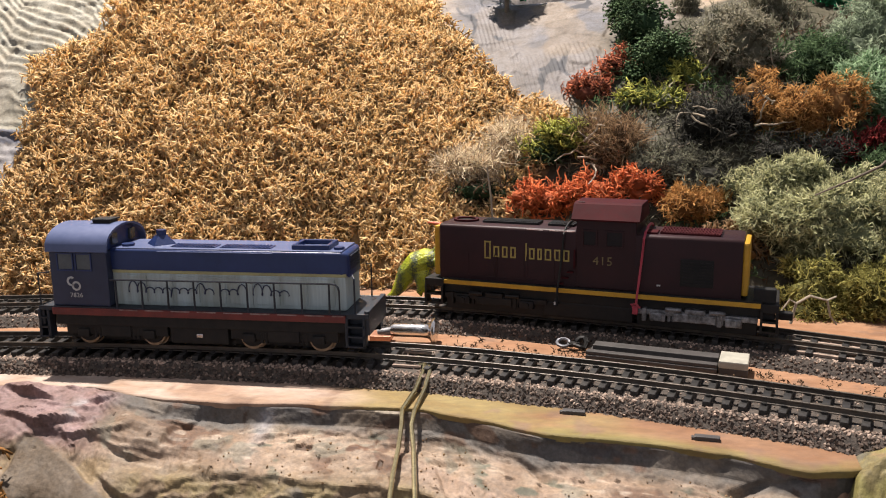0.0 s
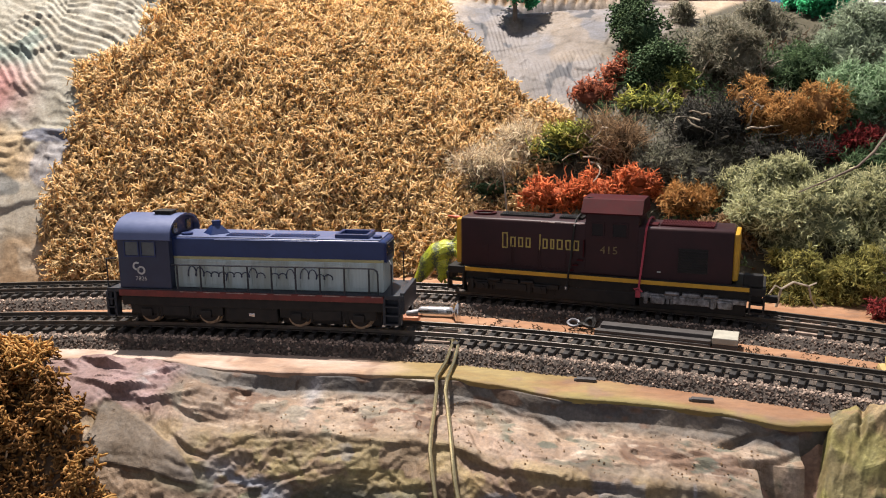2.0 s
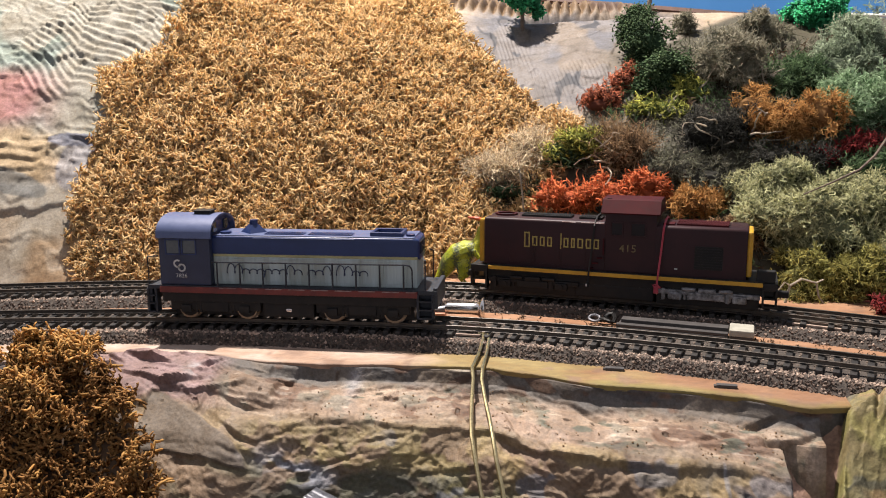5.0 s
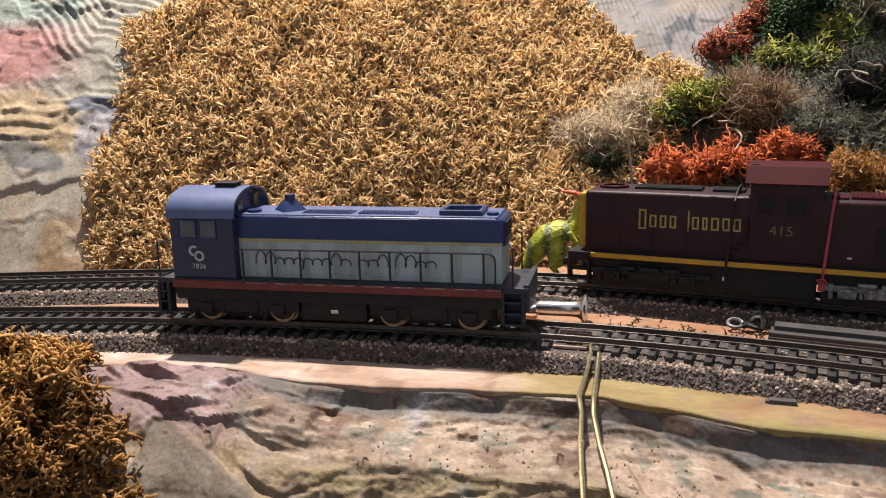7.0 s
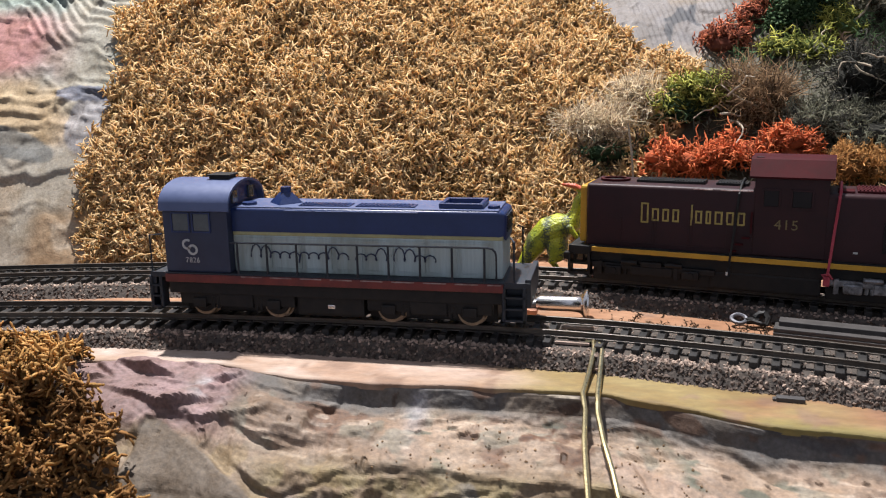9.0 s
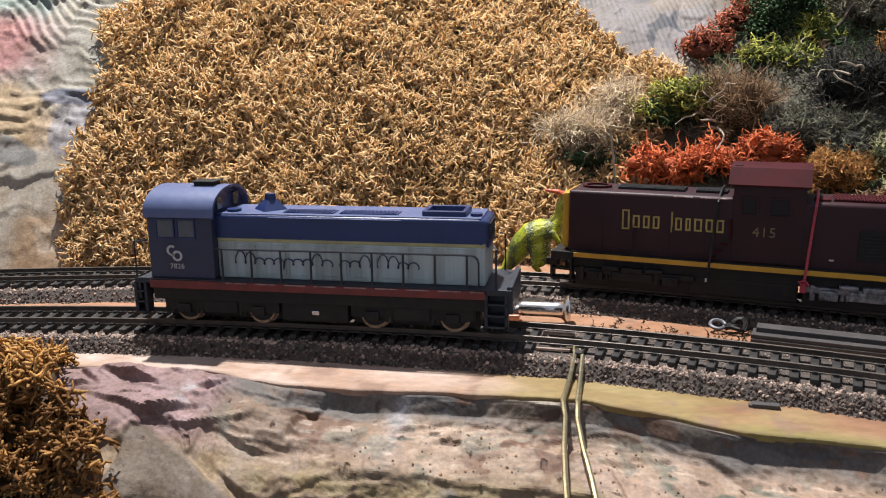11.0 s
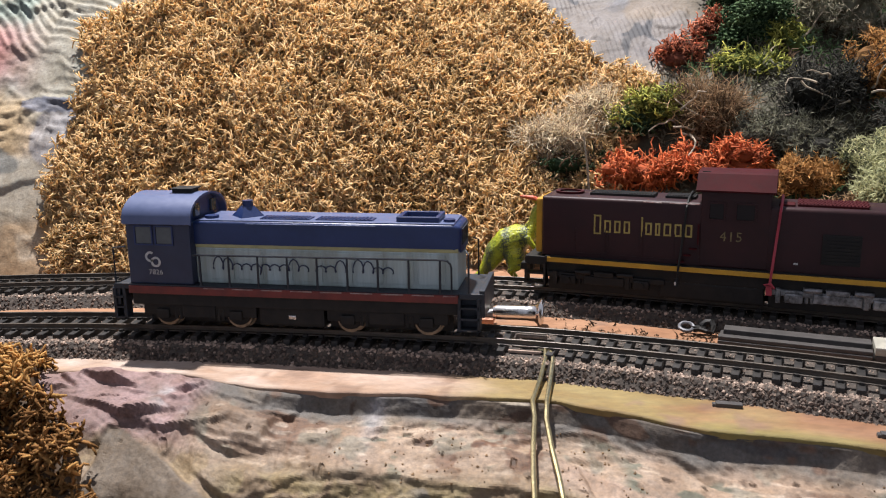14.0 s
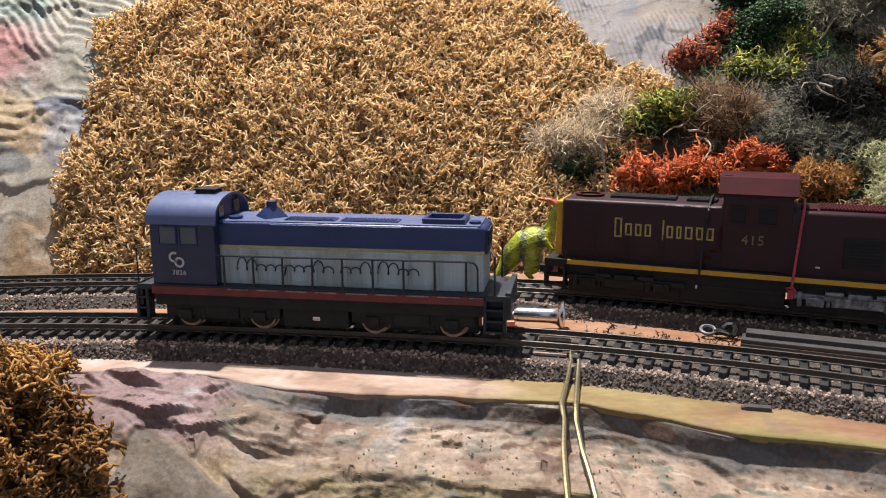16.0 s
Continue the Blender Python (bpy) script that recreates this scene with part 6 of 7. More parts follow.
CRIMSON = (foliage("crimson_moss", (0.22, 0.022, 0.02), (0.14, 0.014, 0.014)), foliage("shaded_crimson_moss", (0.085, 0.012, 0.011), (0.05, 0.009, 0.009)))
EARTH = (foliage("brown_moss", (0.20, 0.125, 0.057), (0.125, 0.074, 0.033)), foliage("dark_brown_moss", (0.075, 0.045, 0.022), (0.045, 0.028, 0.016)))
BEIGE = (foliage("beige_fibre", (0.50, 0.42, 0.28), (0.37, 0.30, 0.185)), foliage("shaded_beige_fibre", (0.21, 0.155, 0.095), (0.14, 0.10, 0.06)))
ORANGE = (foliage("bright_orange_moss", (0.50, 0.130, 0.022), (0.34, 0.080, 0.014)), foliage("shaded_orange_moss", (0.32, 0.07, 0.014), (0.20, 0.042, 0.01)))
PALE = (foliage("pale_green_lichen", (0.325, 0.315, 0.150), (0.205, 0.212, 0.104)), foliage("shaded_pale_lichen", (0.12, 0.130, 0.065), (0.07, 0.080, 0.040)))
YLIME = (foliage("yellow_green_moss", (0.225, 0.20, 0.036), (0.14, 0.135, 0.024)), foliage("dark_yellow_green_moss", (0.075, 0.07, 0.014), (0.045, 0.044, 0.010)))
FOAM = (foliage("bright_green_foam", (0.022, 0.33, 0.125), (0.015, 0.23, 0.085), 0.35), foliage("shaded_green_foam", (0.012, 0.16, 0.06), (0.01, 0.11, 0.045), 0.35))

bush("dark green leafy shrub on the hill crest", (0.107, 0.650, 0.149), (0.025, 0.022, 0.028), GREEN_DK, T_LEAF, 800, 0.0046, 101, 6)
bush("dark green leafy shrub below the crest", (0.117, 0.620, 0.122), (0.022, 0.017, 0.021), GREEN_DK, T_LEAF, 600, 0.0046, 102)
bush("small brown-green sprig on the crest", (0.136, 0.690, 0.168), (0.009, 0.009, 0.013), OLIVE, T_LICHEN, 260, 0.0050, 103, 3)
bush("grey olive lichen shrub with fine twigs", (0.168, 0.622, 0.130), (0.032, 0.020, 0.024), OLIVE, T_LICHEN, 1500, 0.0052, 104, 7, 5)
bush("tall grey olive lichen sprig on the crest", (0.194, 0.676, 0.162), (0.021, 0.016, 0.022), OLIVE, T_LICHEN, 800, 0.0052, 105, 4)
bush("grey-green lichen shrub on the crest", (0.249, 0.635, 0.143), (0.029, 0.023, 0.028), GREYGREEN, T_LICHEN, 1500, 0.0046, 106, 7)
# dark filler added for the shade between the neighbouring shrubs
bush("dark olive filler in place of shade between shrubs", (0.209, 0.614, 0.122), (0.018, 0.016, 0.022), GREEN_DK, T_LICHEN, 600, 0.0050, 107)
bush("minty green drooping lichen shrub", (0.260, 0.586, 0.105), (0.040, 0.020, 0.023), MINT, T_LICHEN, 1800, 0.0054, 108, 7)
bush("rust red moss shrub on the hillside", (0.067, 0.615, 0.108), (0.018, 0.010, 0.011), RUST, T_TUFT, 380, 0.0046, 109, 4)
bush("rust red moss shrub beside the dark shrub", (0.088, 0.628, 0.124), (0.013, 0.011, 0.015), RUST, T_TUFT, 360, 0.0046, 110, 4)
bush("lime green moss shrub on the hillside", (0.112, 0.601, 0.103), (0.025, 0.012, 0.009), LIME, T_TUFT, 420, 0.0044, 111, 5)
bush("lime green moss tuft on the hillside", (0.135, 0.611, 0.114), (0.014, 0.009, 0.011), LIME, T_TUFT, 280, 0.0044, 112, 3)
bush("charred black-green shrub with bare curling twigs", (0.139, 0.575, 0.085), (0.034, 0.018, 0.020), CHAR, T_TWIG, 900, 0.0058, 113, 6, 12)
bush("dark olive lichen shrub below the black shrub", (0.128, 0.558, 0.063), (0.034, 0.019, 0.012), (OLIVE[1], CHAR[0]), T_LICHEN, 800, 0.0046, 114, 6)
bush("amber golden shrub on the hillside", (0.178, 0.578, 0.091), (0.018, 0.016, 0.021), GOLD, T_LICHEN, 900, 0.0048, 115, 5)
bush("amber golden shrub beside its twin", (0.201, 0.574, 0.089), (0.020, 0.016, 0.021), GOLD, T_LICHEN, 950, 0.0048, 116, 5)
bush("dark twiggy tangle under the amber shrubs", (0.191, 0.553, 0.064), (0.028, 0.014, 0.012), CHAR, T_TWIG, 450, 0.0052, 117)
bush("crimson moss tuft on the hillside", (0.212, 0.558, 0.069), (0.014, 0.008, 0.007), CRIMSON, T_TUFT, 220, 0.0040, 118, 4)
bush("crimson moss tuft by the long stick", (0.243, 0.563, 0.077), (0.020, 0.010, 0.008), CRIMSON, T_TUFT, 280, 0.0042, 119, 4)
bush("crimson moss tuft further along", (0.275, 0.566, 0.084), (0.017, 0.009, 0.010), CRIMSON, T_TUFT, 260, 0.0042, 120, 4)
bush("dark green shrub behind the long stick", (0.257, 0.545, 0.064), (0.028, 0.014, 0.018), GREEN_DK, T_LICHEN, 800, 0.0050, 121)
bush("olive-lime moss shrub on the hillside", (0.052, 0.578, 0.080), (0.023, 0.013, 0.013), LIME, T_TUFT, 520, 0.0044, 122, 5)
bush("dark green moss under the lime shrub", (0.043, 0.579, 0.067), (0.018, 0.011, 0.013), GREEN_DK, T_TUFT, 320, 0.0040, 123)
bush("brown straw-like shrub mound with bare twigs", (0.082, 0.574, 0.074), (0.029, 0.015, 0.016), EARTH, T_WISP, 1500, 0.0080, 124, 5, 9)
bush("pale beige wispy fibre shrub", (-0.006, 0.577, 0.056), (0.018, 0.011, 0.010), BEIGE, T_WISP, 1500, 0.0070, 125, 5)
bush("pale beige wispy fibre shrub, brownish on top", (0.019, 0.591, 0.074), (0.015, 0.012, 0.012), BEIGE, T_WISP, 1300, 0.0070, 126, 5)
bush("dark green-brown moss at the shrub's foot", (0.009, 0.565, 0.043), (0.028, 0.014, 0.012), (EARTH[1], GREEN_DK[1]), T_TUFT, 380, 0.0044, 127)
bush("bright orange moss shrub on the hillside", (0.041, 0.555, 0.0425), (0.022, 0.014, 0.0105), ORANGE, T_TUFT, 460, 0.0050, 128, 5)
bush("bright orange moss shrub, middle lobe", (0.073, 0.552, 0.0475), (0.022, 0.014, 0.012), ORANGE, T_TUFT, 460, 0.0050, 129, 5)
bush("bright orange moss shrub, end lobe", (0.099, 0.546, 0.047), (0.017, 0.012, 0.011), ORANGE, T_TUFT, 360, 0.0050, 130, 4)
bush("brown-gold moss shrub on the hillside", (0.129, 0.536, 0.042), (0.019, 0.013, 0.014), (GOLD[0], GOLD[1]), T_LICHEN, 700, 0.0050, 131, 5)
bush("large pale green lichen shrub", (0.171, 0.540, 0.051), (0.028, 0.016, 0.016), PALE, T_LICHEN, 1400, 0.0048, 132, 7)
bush("large pale green lichen shrub, lower lobe", (0.186, 0.519, 0.030), (0.037, 0.019, 0.021), PALE, T_LICHEN, 1900, 0.0048, 133, 8)
bush("large pale green lichen shrub, far lobe", (0.228, 0.523, 0.040), (0.033, 0.018, 0.021), PALE, T_LICHEN, 1600, 0.0048, 134, 8, 2)
bush("yellow-green moss shrub by the track", (0.184, 0.490, 0.000), (0.023, 0.015, 0.019), YLIME, T_LICHEN, 1100, 0.0046, 135, 6)
bush("yellow-green moss shrub by the track, further along", (0.224, 0.490, 0.003), (0.026, 0.015, 0.018), YLIME, T_LICHEN, 1100, 0.0046, 136, 6)
bush("amber brown shrub on the hillside", (0.261, 0.508, 0.026), (0.018, 0.017, 0.022), (GOLD[1], EARTH[0]), T_LICHEN, 800, 0.0048, 137, 5)
bush("dark crimson moss beside the rear track", (0.227, 0.456, -0.007), (0.020, 0.010, 0.006), CRIMSON, T_TUFT, 300, 0.0042, 138, 4)
bush("brown and green moss beside the rear track", (0.255, 0.462, -0.007), (0.018, 0.010, 0.008), EARTH, T_TUFT, 300, 0.0042, 139, 4)
bush("grey-green lichen shrub, lowest lobe", (0.247, 0.506, 0.018), (0.024, 0.014, 0.017), PALE, T_LICHEN, 900, 0.0048, 140, 5)
bush("dark brown moss in the shade", (0.252, 0.488, 0.002), (0.026, 0.011, 0.011), (EARTH[1], CHAR[0]), T_TUFT, 360, 0.0044, 141)
bush("rusty brown moss scraps below the pale shrub", (0.146, 0.517, 0.022), (0.018, 0.011, 0.012), (EARTH[0], GOLD[1]), T_TUFT, 320, 0.0044, 142)
bush("dark green shrub filling the gap", (0.285, 0.530, 0.050), (0.026, 0.016, 0.026), GREEN_DK, T_LICHEN, 700, 0.0050, 143)



def toy_tree(label, base, h, rad, seed, lean=0.0):
    t = bush(label, (base[0] + lean, base[1], base[2] + h), rad, FOAM, T_FOAM, 700, 0.0058, seed, 4, name="tree")
    part("trunk", tube(bmesh.new(), [(-lean, 0, -h - 0.004), (-lean * 0.8, 0, -h * 0.75), (-lean * 0.3, 0, -h * 0.4), (0, 0, 0)], [0.0030, 0.0019, 0.0016, 0.0012], 8), BARK, t, "thin dark brown trunk")
    return t


toy_tree("bright green foam toy tree with a thin dark trunk", (0.0050, 0.711, 0.160), 0.0430, (0.0210, 0.020, 0.019), 201)
toy_tree("bright green foam toy tree leaning on the crest", (0.238, 0.700, 0.134), 0.037, (0.0205, 0.020, 0.0225), 202, 0.006)

def undergrowth():
    rnd = np.random.RandomState(77)
    n = 5200
    x, y = rnd.uniform(0.045, 0.36, n), rnd.uniform(0.485, 0.665, n)
    ok = (hill(x, y) > 0.002) & (hill(x, y) < 0.150) & (x > 0.075 + 0.5 * np.abs(y - 0.56) - 0.03)
    x, y = x[ok], y[ok]
    p = np.stack([x, y, hill(x, y) + 0.006 * rnd.uniform(0, 1, len(x))], 1)
    tone = fbm(x, y, 28, 3, 79)
    way = np.tile([0.0, -0.5, 0.8], (len(x), 1))
    size = rnd.uniform(0.0050, 0.0085, len(x))
    for sel, m, nm in ((tone < 0.47, GREEN_DK[0], "dark green undergrowth between the shrubs"), ((tone >= 0.47) & (tone < 0.55), EARTH[1], "dark brown undergrowth between the shrubs"), (tone >= 0.55, OLIVE[1], "olive undergrowth between the shrubs")):
        ob = scatter("undergrowth", T_LICHEN, p[sel], turns(way[sel], rnd, 0.8), size[sel], m)
        tagged(ob, nm, "undergrowth", kind="stuff")


undergrowth()

# post, long stick and twigs
ob = thing("wooden_post", "rough dark grey stick standing on the crest", "stick", (0.1106, 0.742, 0.160))
part("stem", tube(bmesh.new(), [(0, 0, -0.004), (0.0012, 0, 0.012), (0.0034, 0, 0.025), (0.0050, 0, 0.036), (0.0062, 0, 0.0415)], [0.0034, 0.0026, 0.0024, 0.0020, 0.0012], 7), BARK, ob)
ob = thing("stick", "long bent grey-brown stick lying across the shrubs", "stick", (0.183, 0.492, 0.053))
part("stem", tube(bmesh.new(), [(0, 0, 0), (0.016, 0, 0.0075), (0.0315, 0.002, 0.015), (0.040, 0.004, 0.023), (0.0466, 0.007, 0.0323), (0.0568, 0.012, 0.044), (0.0668, 0.017, 0.0541), (0.0926, 0.027, 0.0701), (0.125, 0.036, 0.083)], [0.0004, 0.0006, 0.0007, 0.0008, 0.0008, 0.0009, 0.0009, 0.0010, 0.0012], 7), BARK, ob)
part("side_twig", tube(bmesh.new(), [(0.0466, 0.007, 0.0323), (0.062, 0.008, 0.0335), (0.0785, 0.012, 0.0351)], [0.0009, 0.0007, 0.0005], 6), BARK, ob)
ob = thing("twig", "thin pale upright twig behind the maroon locomotive", "twig", (0.0130, 0.502, 0.030))
part("stem", tube(bmesh.new(), [(0.002, 0, -0.035), (0.001, 0, 0.008), (0, 0, 0.020), (-0.0022, 0.001, 0.036)], [0.0007, 0.0006, 0.0006, 0.0004], 6), TWIG, ob)
ob = thing("twig", "pale forked twig on the pale green shrub", "twig", (0.246, 0.478, 0.030))
part("stem", tube(bmesh.new(), [(0, 0, -0.012), (0.003, -0.002, 0.0), (0.008, -0.002, 0.008), (0.010, 0, 0.016)], [0.0007, 0.0007, 0.0006, 0.0003], 6), TWIG, ob)
ob = thing("twig", "white forked twig beside the rear track", "twig", (0.168, 0.448, 0.004))
bm = tube(bmesh.new(), [(-0.004, 0, -0.008), (-0.002, 0, 0.002), (0.004, 0, 0.006), (0.012, 0, 0.004), (0.016, 0, 0.006)], [0.0008, 0.0007, 0.0007, 0.0006, 0.0004], 6)
tube(bm, [(0.012, 0, 0.004), (0.014, 0, -0.004), (0.017, 0, -0.008)], [0.0006, 0.0005, 0.0004], 6)
tube(bm, [(-0.002, 0, 0.002), (-0.005, 0, 0.004), (-0.010, 0, -0.004)], [0.0006, 0.0005, 0.0004], 6)
part("stem", bm, TWIG, ob)

# ---------------------------------------------------------------- the toy dinosaur, one plain mesh
bm = bmesh.new()


def blob(c, r):
    bmesh.ops.create_icosphere(bm, subdivisions=3, radius=1.0, matrix=Matrix.Translation(c) @ Matrix.Diagonal((*r, 1)))


tube(bm, [(-0.0260, 0, 0.0028), (-0.0225, 0, 0.0034), (-0.0180, 0, 0.0058), (-0.0140, 0, 0.0110), (-0.0100, 0, 0.0180), (-0.0040, 0, 0.0235), (0.0030, 0, 0.0265), (0.0080, 0, 0.0290), (0.0098, 0, 0.0340), (0.0108, 0, 0.0400), (0.0130, 0, 0.0430), (0.0160, 0, 0.0425)],
     [0.0006, 0.0014, 0.0024, 0.0042, 0.0062, 0.0078, 0.0072, 0.0050, 0.0032, 0.0026, 0.0026, 0.0016], 14)
blob((-0.0020, 0, 0.0225), (0.0085, 0.0075, 0.0080))
for s in (-1, 1):
    blob((0.0005, s * 0.0050, 0.0160), (0.0052, 0.0034, 0.0072))
    tube(bm, [(0.0010, s * 0.0052, 0.0150), (-0.0020, s * 0.0056, 0.0090), (-0.0002, s * 0.0056, 0.0040), (-0.0012, s * 0.0056, 0.0008)], [0.0034, 0.0021, 0.0015, 0.0016], 10)
    tube(bm, [(-0.0022, s * 0.0056, 0.0009), (0.0065, s * 0.0060, 0.0009)], [0.0018, 0.0010], 8)
    tube(bm, [(0.0060, s * 0.0050, 0.0270), (0.0100, s * 0.0058, 0.0225), (0.0118, s * 0.0052, 0.0190)], [0.0020, 0.0013, 0.0008], 8)
tube(bm, [(0.0135, 0, 0.0440), (0.0085, 0, 0.0468), (0.0020, 0, 0.0476)], [0.0022, 0.0014, 0.0006], 8)
dino = part("toy_dinosaur", bm, DINO, None, smooth=True)
dino.matrix_world = pose(-0.0230, 0.487, -0.0105)
mod = dino.modifiers.new("fuse", "REMESH")
mod.mode, mod.voxel_size, mod.use_smooth_shade = "VOXEL", 0.0006, True
tagged(dino, "yellow-green plastic toy dinosaur with dark stripes behind the rear track", "toy dinosaur")
nt = DINO.node_tree
hs = next(n for n in nt.nodes if n.bl_idname == "ShaderNodeHueSaturation")
tc = nt.nodes.new("ShaderNodeTexCoord")
wave = nt.nodes.new("ShaderNodeTexWave")
wave.inputs["Scale"].default_value, wave.inputs["Distortion"].default_value, wave.inputs["Detail Scale"].default_value = 34.0, 5.0, 40.0
nt.links.new(tc.outputs["Object"], wave.inputs["Vector"])
thr = nt.nodes.new("ShaderNodeMapRange")
thr.inputs["From Min"].default_value, thr.inputs["From Max"].default_value = 0.66, 0.80
nt.links.new(wave.outputs["Fac"], thr.inputs["Value"])
sep = nt.nodes.new("ShaderNodeSeparateXYZ")
nt.links.new(tc.outputs["Object"], sep.inputs[0])
red = nt.nodes.new("ShaderNodeMapRange")
red.inputs["From Min"].default_value, red.inputs["From Max"].default_value = 0.0446, 0.0460
nt.links.new(sep.outputs["Z"], red.inputs["Value"])
src = hs.inputs["Color"].links[0].from_socket
for fac, colour in ((thr.outputs[0], (0.05, 0.065, 0.035, 1)), (red.outputs[0], (0.42, 0.07, 0.02, 1))):
    mx = nt.nodes.new("ShaderNodeMix")
    mx.data_type = "RGBA"
    nt.links.new(fac, mx.inputs[0]), nt.links.new(src, mx.inputs[6])
    mx.inputs[7].default_value = colour
    src = mx.outputs[2]
nt.links.new(src, hs.inputs["Color"])

# ---------------------------------------------------------------- odds and ends by the tracks
sm = thing("switch_machine", "long dark grey plastic switch machine with a white end block", "switch machine", (0.0672, 0.4035, -0.0100), -13.5)
bm = boxed(0.0, 0.0555, -0.0075, 0.0075, 0.0, 0.0035, 0.0003)
box(bm, 0.0, 0.0555, -0.0070, -0.0032, 0.0035, 0.0052, 0.0003), box(bm, 0.0015, 0.0555, 0.0005, 0.0072, 0.0035, 0.0060, 0.0003)
part("casing", bm, GREYPLASTIC, sm)
bm = boxed(0.0562, 0.0675, -0.0070, 0.0072, 0.0, 0.0040, 0.0003)
part("end_block_base", bm, GREYPLASTIC, sm)
part("end_block", boxed(0.0560, 0.0677, -0.0072, 0.0074, 0.0040, 0.0072, 0.0005), WHITEPLASTIC, sm, "off-white end block")

DULLMETAL = surf("dull_zinc", (0.15, 0.15, 0.165), (0.09, 0.09, 0.10), 300, 0.5, 0.4)
cp = thing("loose_coupler", "small dull metal ring and coupler parts lying between the tracks", "coupler", (0.0555, 0.4140, -0.0088))
bm = bmesh.new()
tube(bm, [(0.0029 * math.cos(a), 0.0026 * math.sin(a), 0.0020 + 0.0010 * math.sin(a)) for a in [2 * math.pi * k / 18 for k in range(19)]], 0.0008, 7)
part("ring", bm, DULLMETAL, cp)
bm = boxed(0.0022, 0.0078, -0.0016, 0.0014, 0.0006, 0.0026, 0.0004)
tube(bm, [(0.0062, 0.0004, 0.0024), (0.0080, 0.0008, 0.0040), (0.0098, 0.0000, 0.0044), (0.0108, -0.0018, 0.0030), (0.0100, -0.0040, 0.0008)], [0.0015, 0.0016, 0.0015, 0.0013, 0.0008], 7)
part("shank", bm, BLACK, cp)
bm = tube(bmesh.new(), [(0.0030, -0.0010, 0.0010), (0.0050, -0.0034, 0.0022), (0.0076, -0.0046, 0.0016), (0.0095, -0.0036, 0.0008)], 0.0010, 7)
part("hook", bm, BLACK, cp)

rnd = random.Random(9)
for (x, y, l, rz) in ((0.0605, 0.3362, 0.0085, -4), (0.1060, 0.3185, 0.0085, -6)):
    ob = thing("plastic_chip", "small black plastic chip lying on the board", "chip", (x, y, -0.0100), rz)
    bm = boxed(-l / 2, l / 2, -0.0014, 0.0014, 0, 0.0016, 0.0003)
    box(bm, -l / 2 - 0.001, -l / 2 + 0.001, -0.0010, 0.0010, 0, 0.0011, 0.0002)
    part("chip", bm, GREYPLASTIC, ob)
ob = thing("foam_scrap", "pale yellow foam scrap beside the front track", "scrap", (0.1905, 0.3555, -0.0095))
bm = boxed(-0.0055, 0.0050, -0.004, 0.004, 0, 0.0050, 0.0014)
box(bm, -0.0030, 0.0035, -0.003, 0.003, 0.0045, 0.0090, 0.0014), box(bm, -0.0010, 0.0020, -0.002, 0.002, 0.0085, 0.0125, 0.0010)
for v in bm.verts:
    v.co += 0.0012 * Vector(noise.noise_vector(v.co * 260))
part("lump", bm, surf("pale_yellow_foam", (0.40, 0.29, 0.115), (0.28, 0.20, 0.075), 300, 0.9, bump=0.6), ob, smooth=True)
bush("dark reddish brown moss scrap between the tracks", (0.2120, 0.3560, -0.006), (0.011, 0.007, 0.006), (surf("wine_moss", (0.11, 0.028, 0.024), (0.07, 0.02, 0.018), 200, 0.8, island=0.4), EARTH[1]), T_MOSS, 160, 0.0036, 301, 3)
bush("green moss scrap between the tracks", (0.2330, 0.3500, -0.008), (0.010, 0.006, 0.004), (YLIME[1], EARTH[0]), T_MOSS, 120, 0.0034, 302, 3)

# dead leaf crumbs lying between and before the tracks
rn = np.random.RandomState(77)
n = 240
x = rn.uniform(0.0, 0.25, n)
y = np.interp(x, NEAR[:, 0], NEAR[:, 1]) * 0.5 + np.interp(x, FAR[:, 0], FAR[:, 1]) * 0.5 + rn.normal(0, 0.006, n)
pts = np.stack([x, y, np.full(n, -0.0092)], 1)
ob = scatter("leaf_crumbs", T_LEAF[:3] + T_MOSS[:3], pts, turns(np.tile([0, 0, 1.0], (n, 1)), rn, 2.0), rn.uniform(0.0012, 0.0034, n), EARTH[1])
tagged(ob, "brown crumbs of dry moss on the board", "crumbs", kind="stuff")
n = 260
pick = np.where(((CLIFFS > 0.018) & (CLIFFS < 0.045)).ravel())[0]
pts = CLIFFP.reshape(-1, 3)[rn.choice(pick, 6 * n)]
pts = pts[(np.abs(pts[:, 0] - 0.03) < 0.12) & (fbm(pts[:, 0], pts[:, 1], 60, 2, 71) > 0.5)][:n] + np.array([0, 0, 0.0002])
n = len(pts)
ob = scatter("dirt_crumbs", [pebble_template(rn) for _ in range(4)], pts, turns(np.tile([0, 0, 1.0], (n, 1)), rn, 1.0), rn.uniform(0.00018, 0.0005, n) * rn.uniform(0.6, 1.5, n), EARTH[0], False)
tagged(ob, "dark crumbs scattered on the rock ledge", "crumbs", kind="stuff")

# feeder wires
fw = thing("feeder_wires", "two bare brass wires running from the front track down the cliff", "wires", (0, 0, 0))
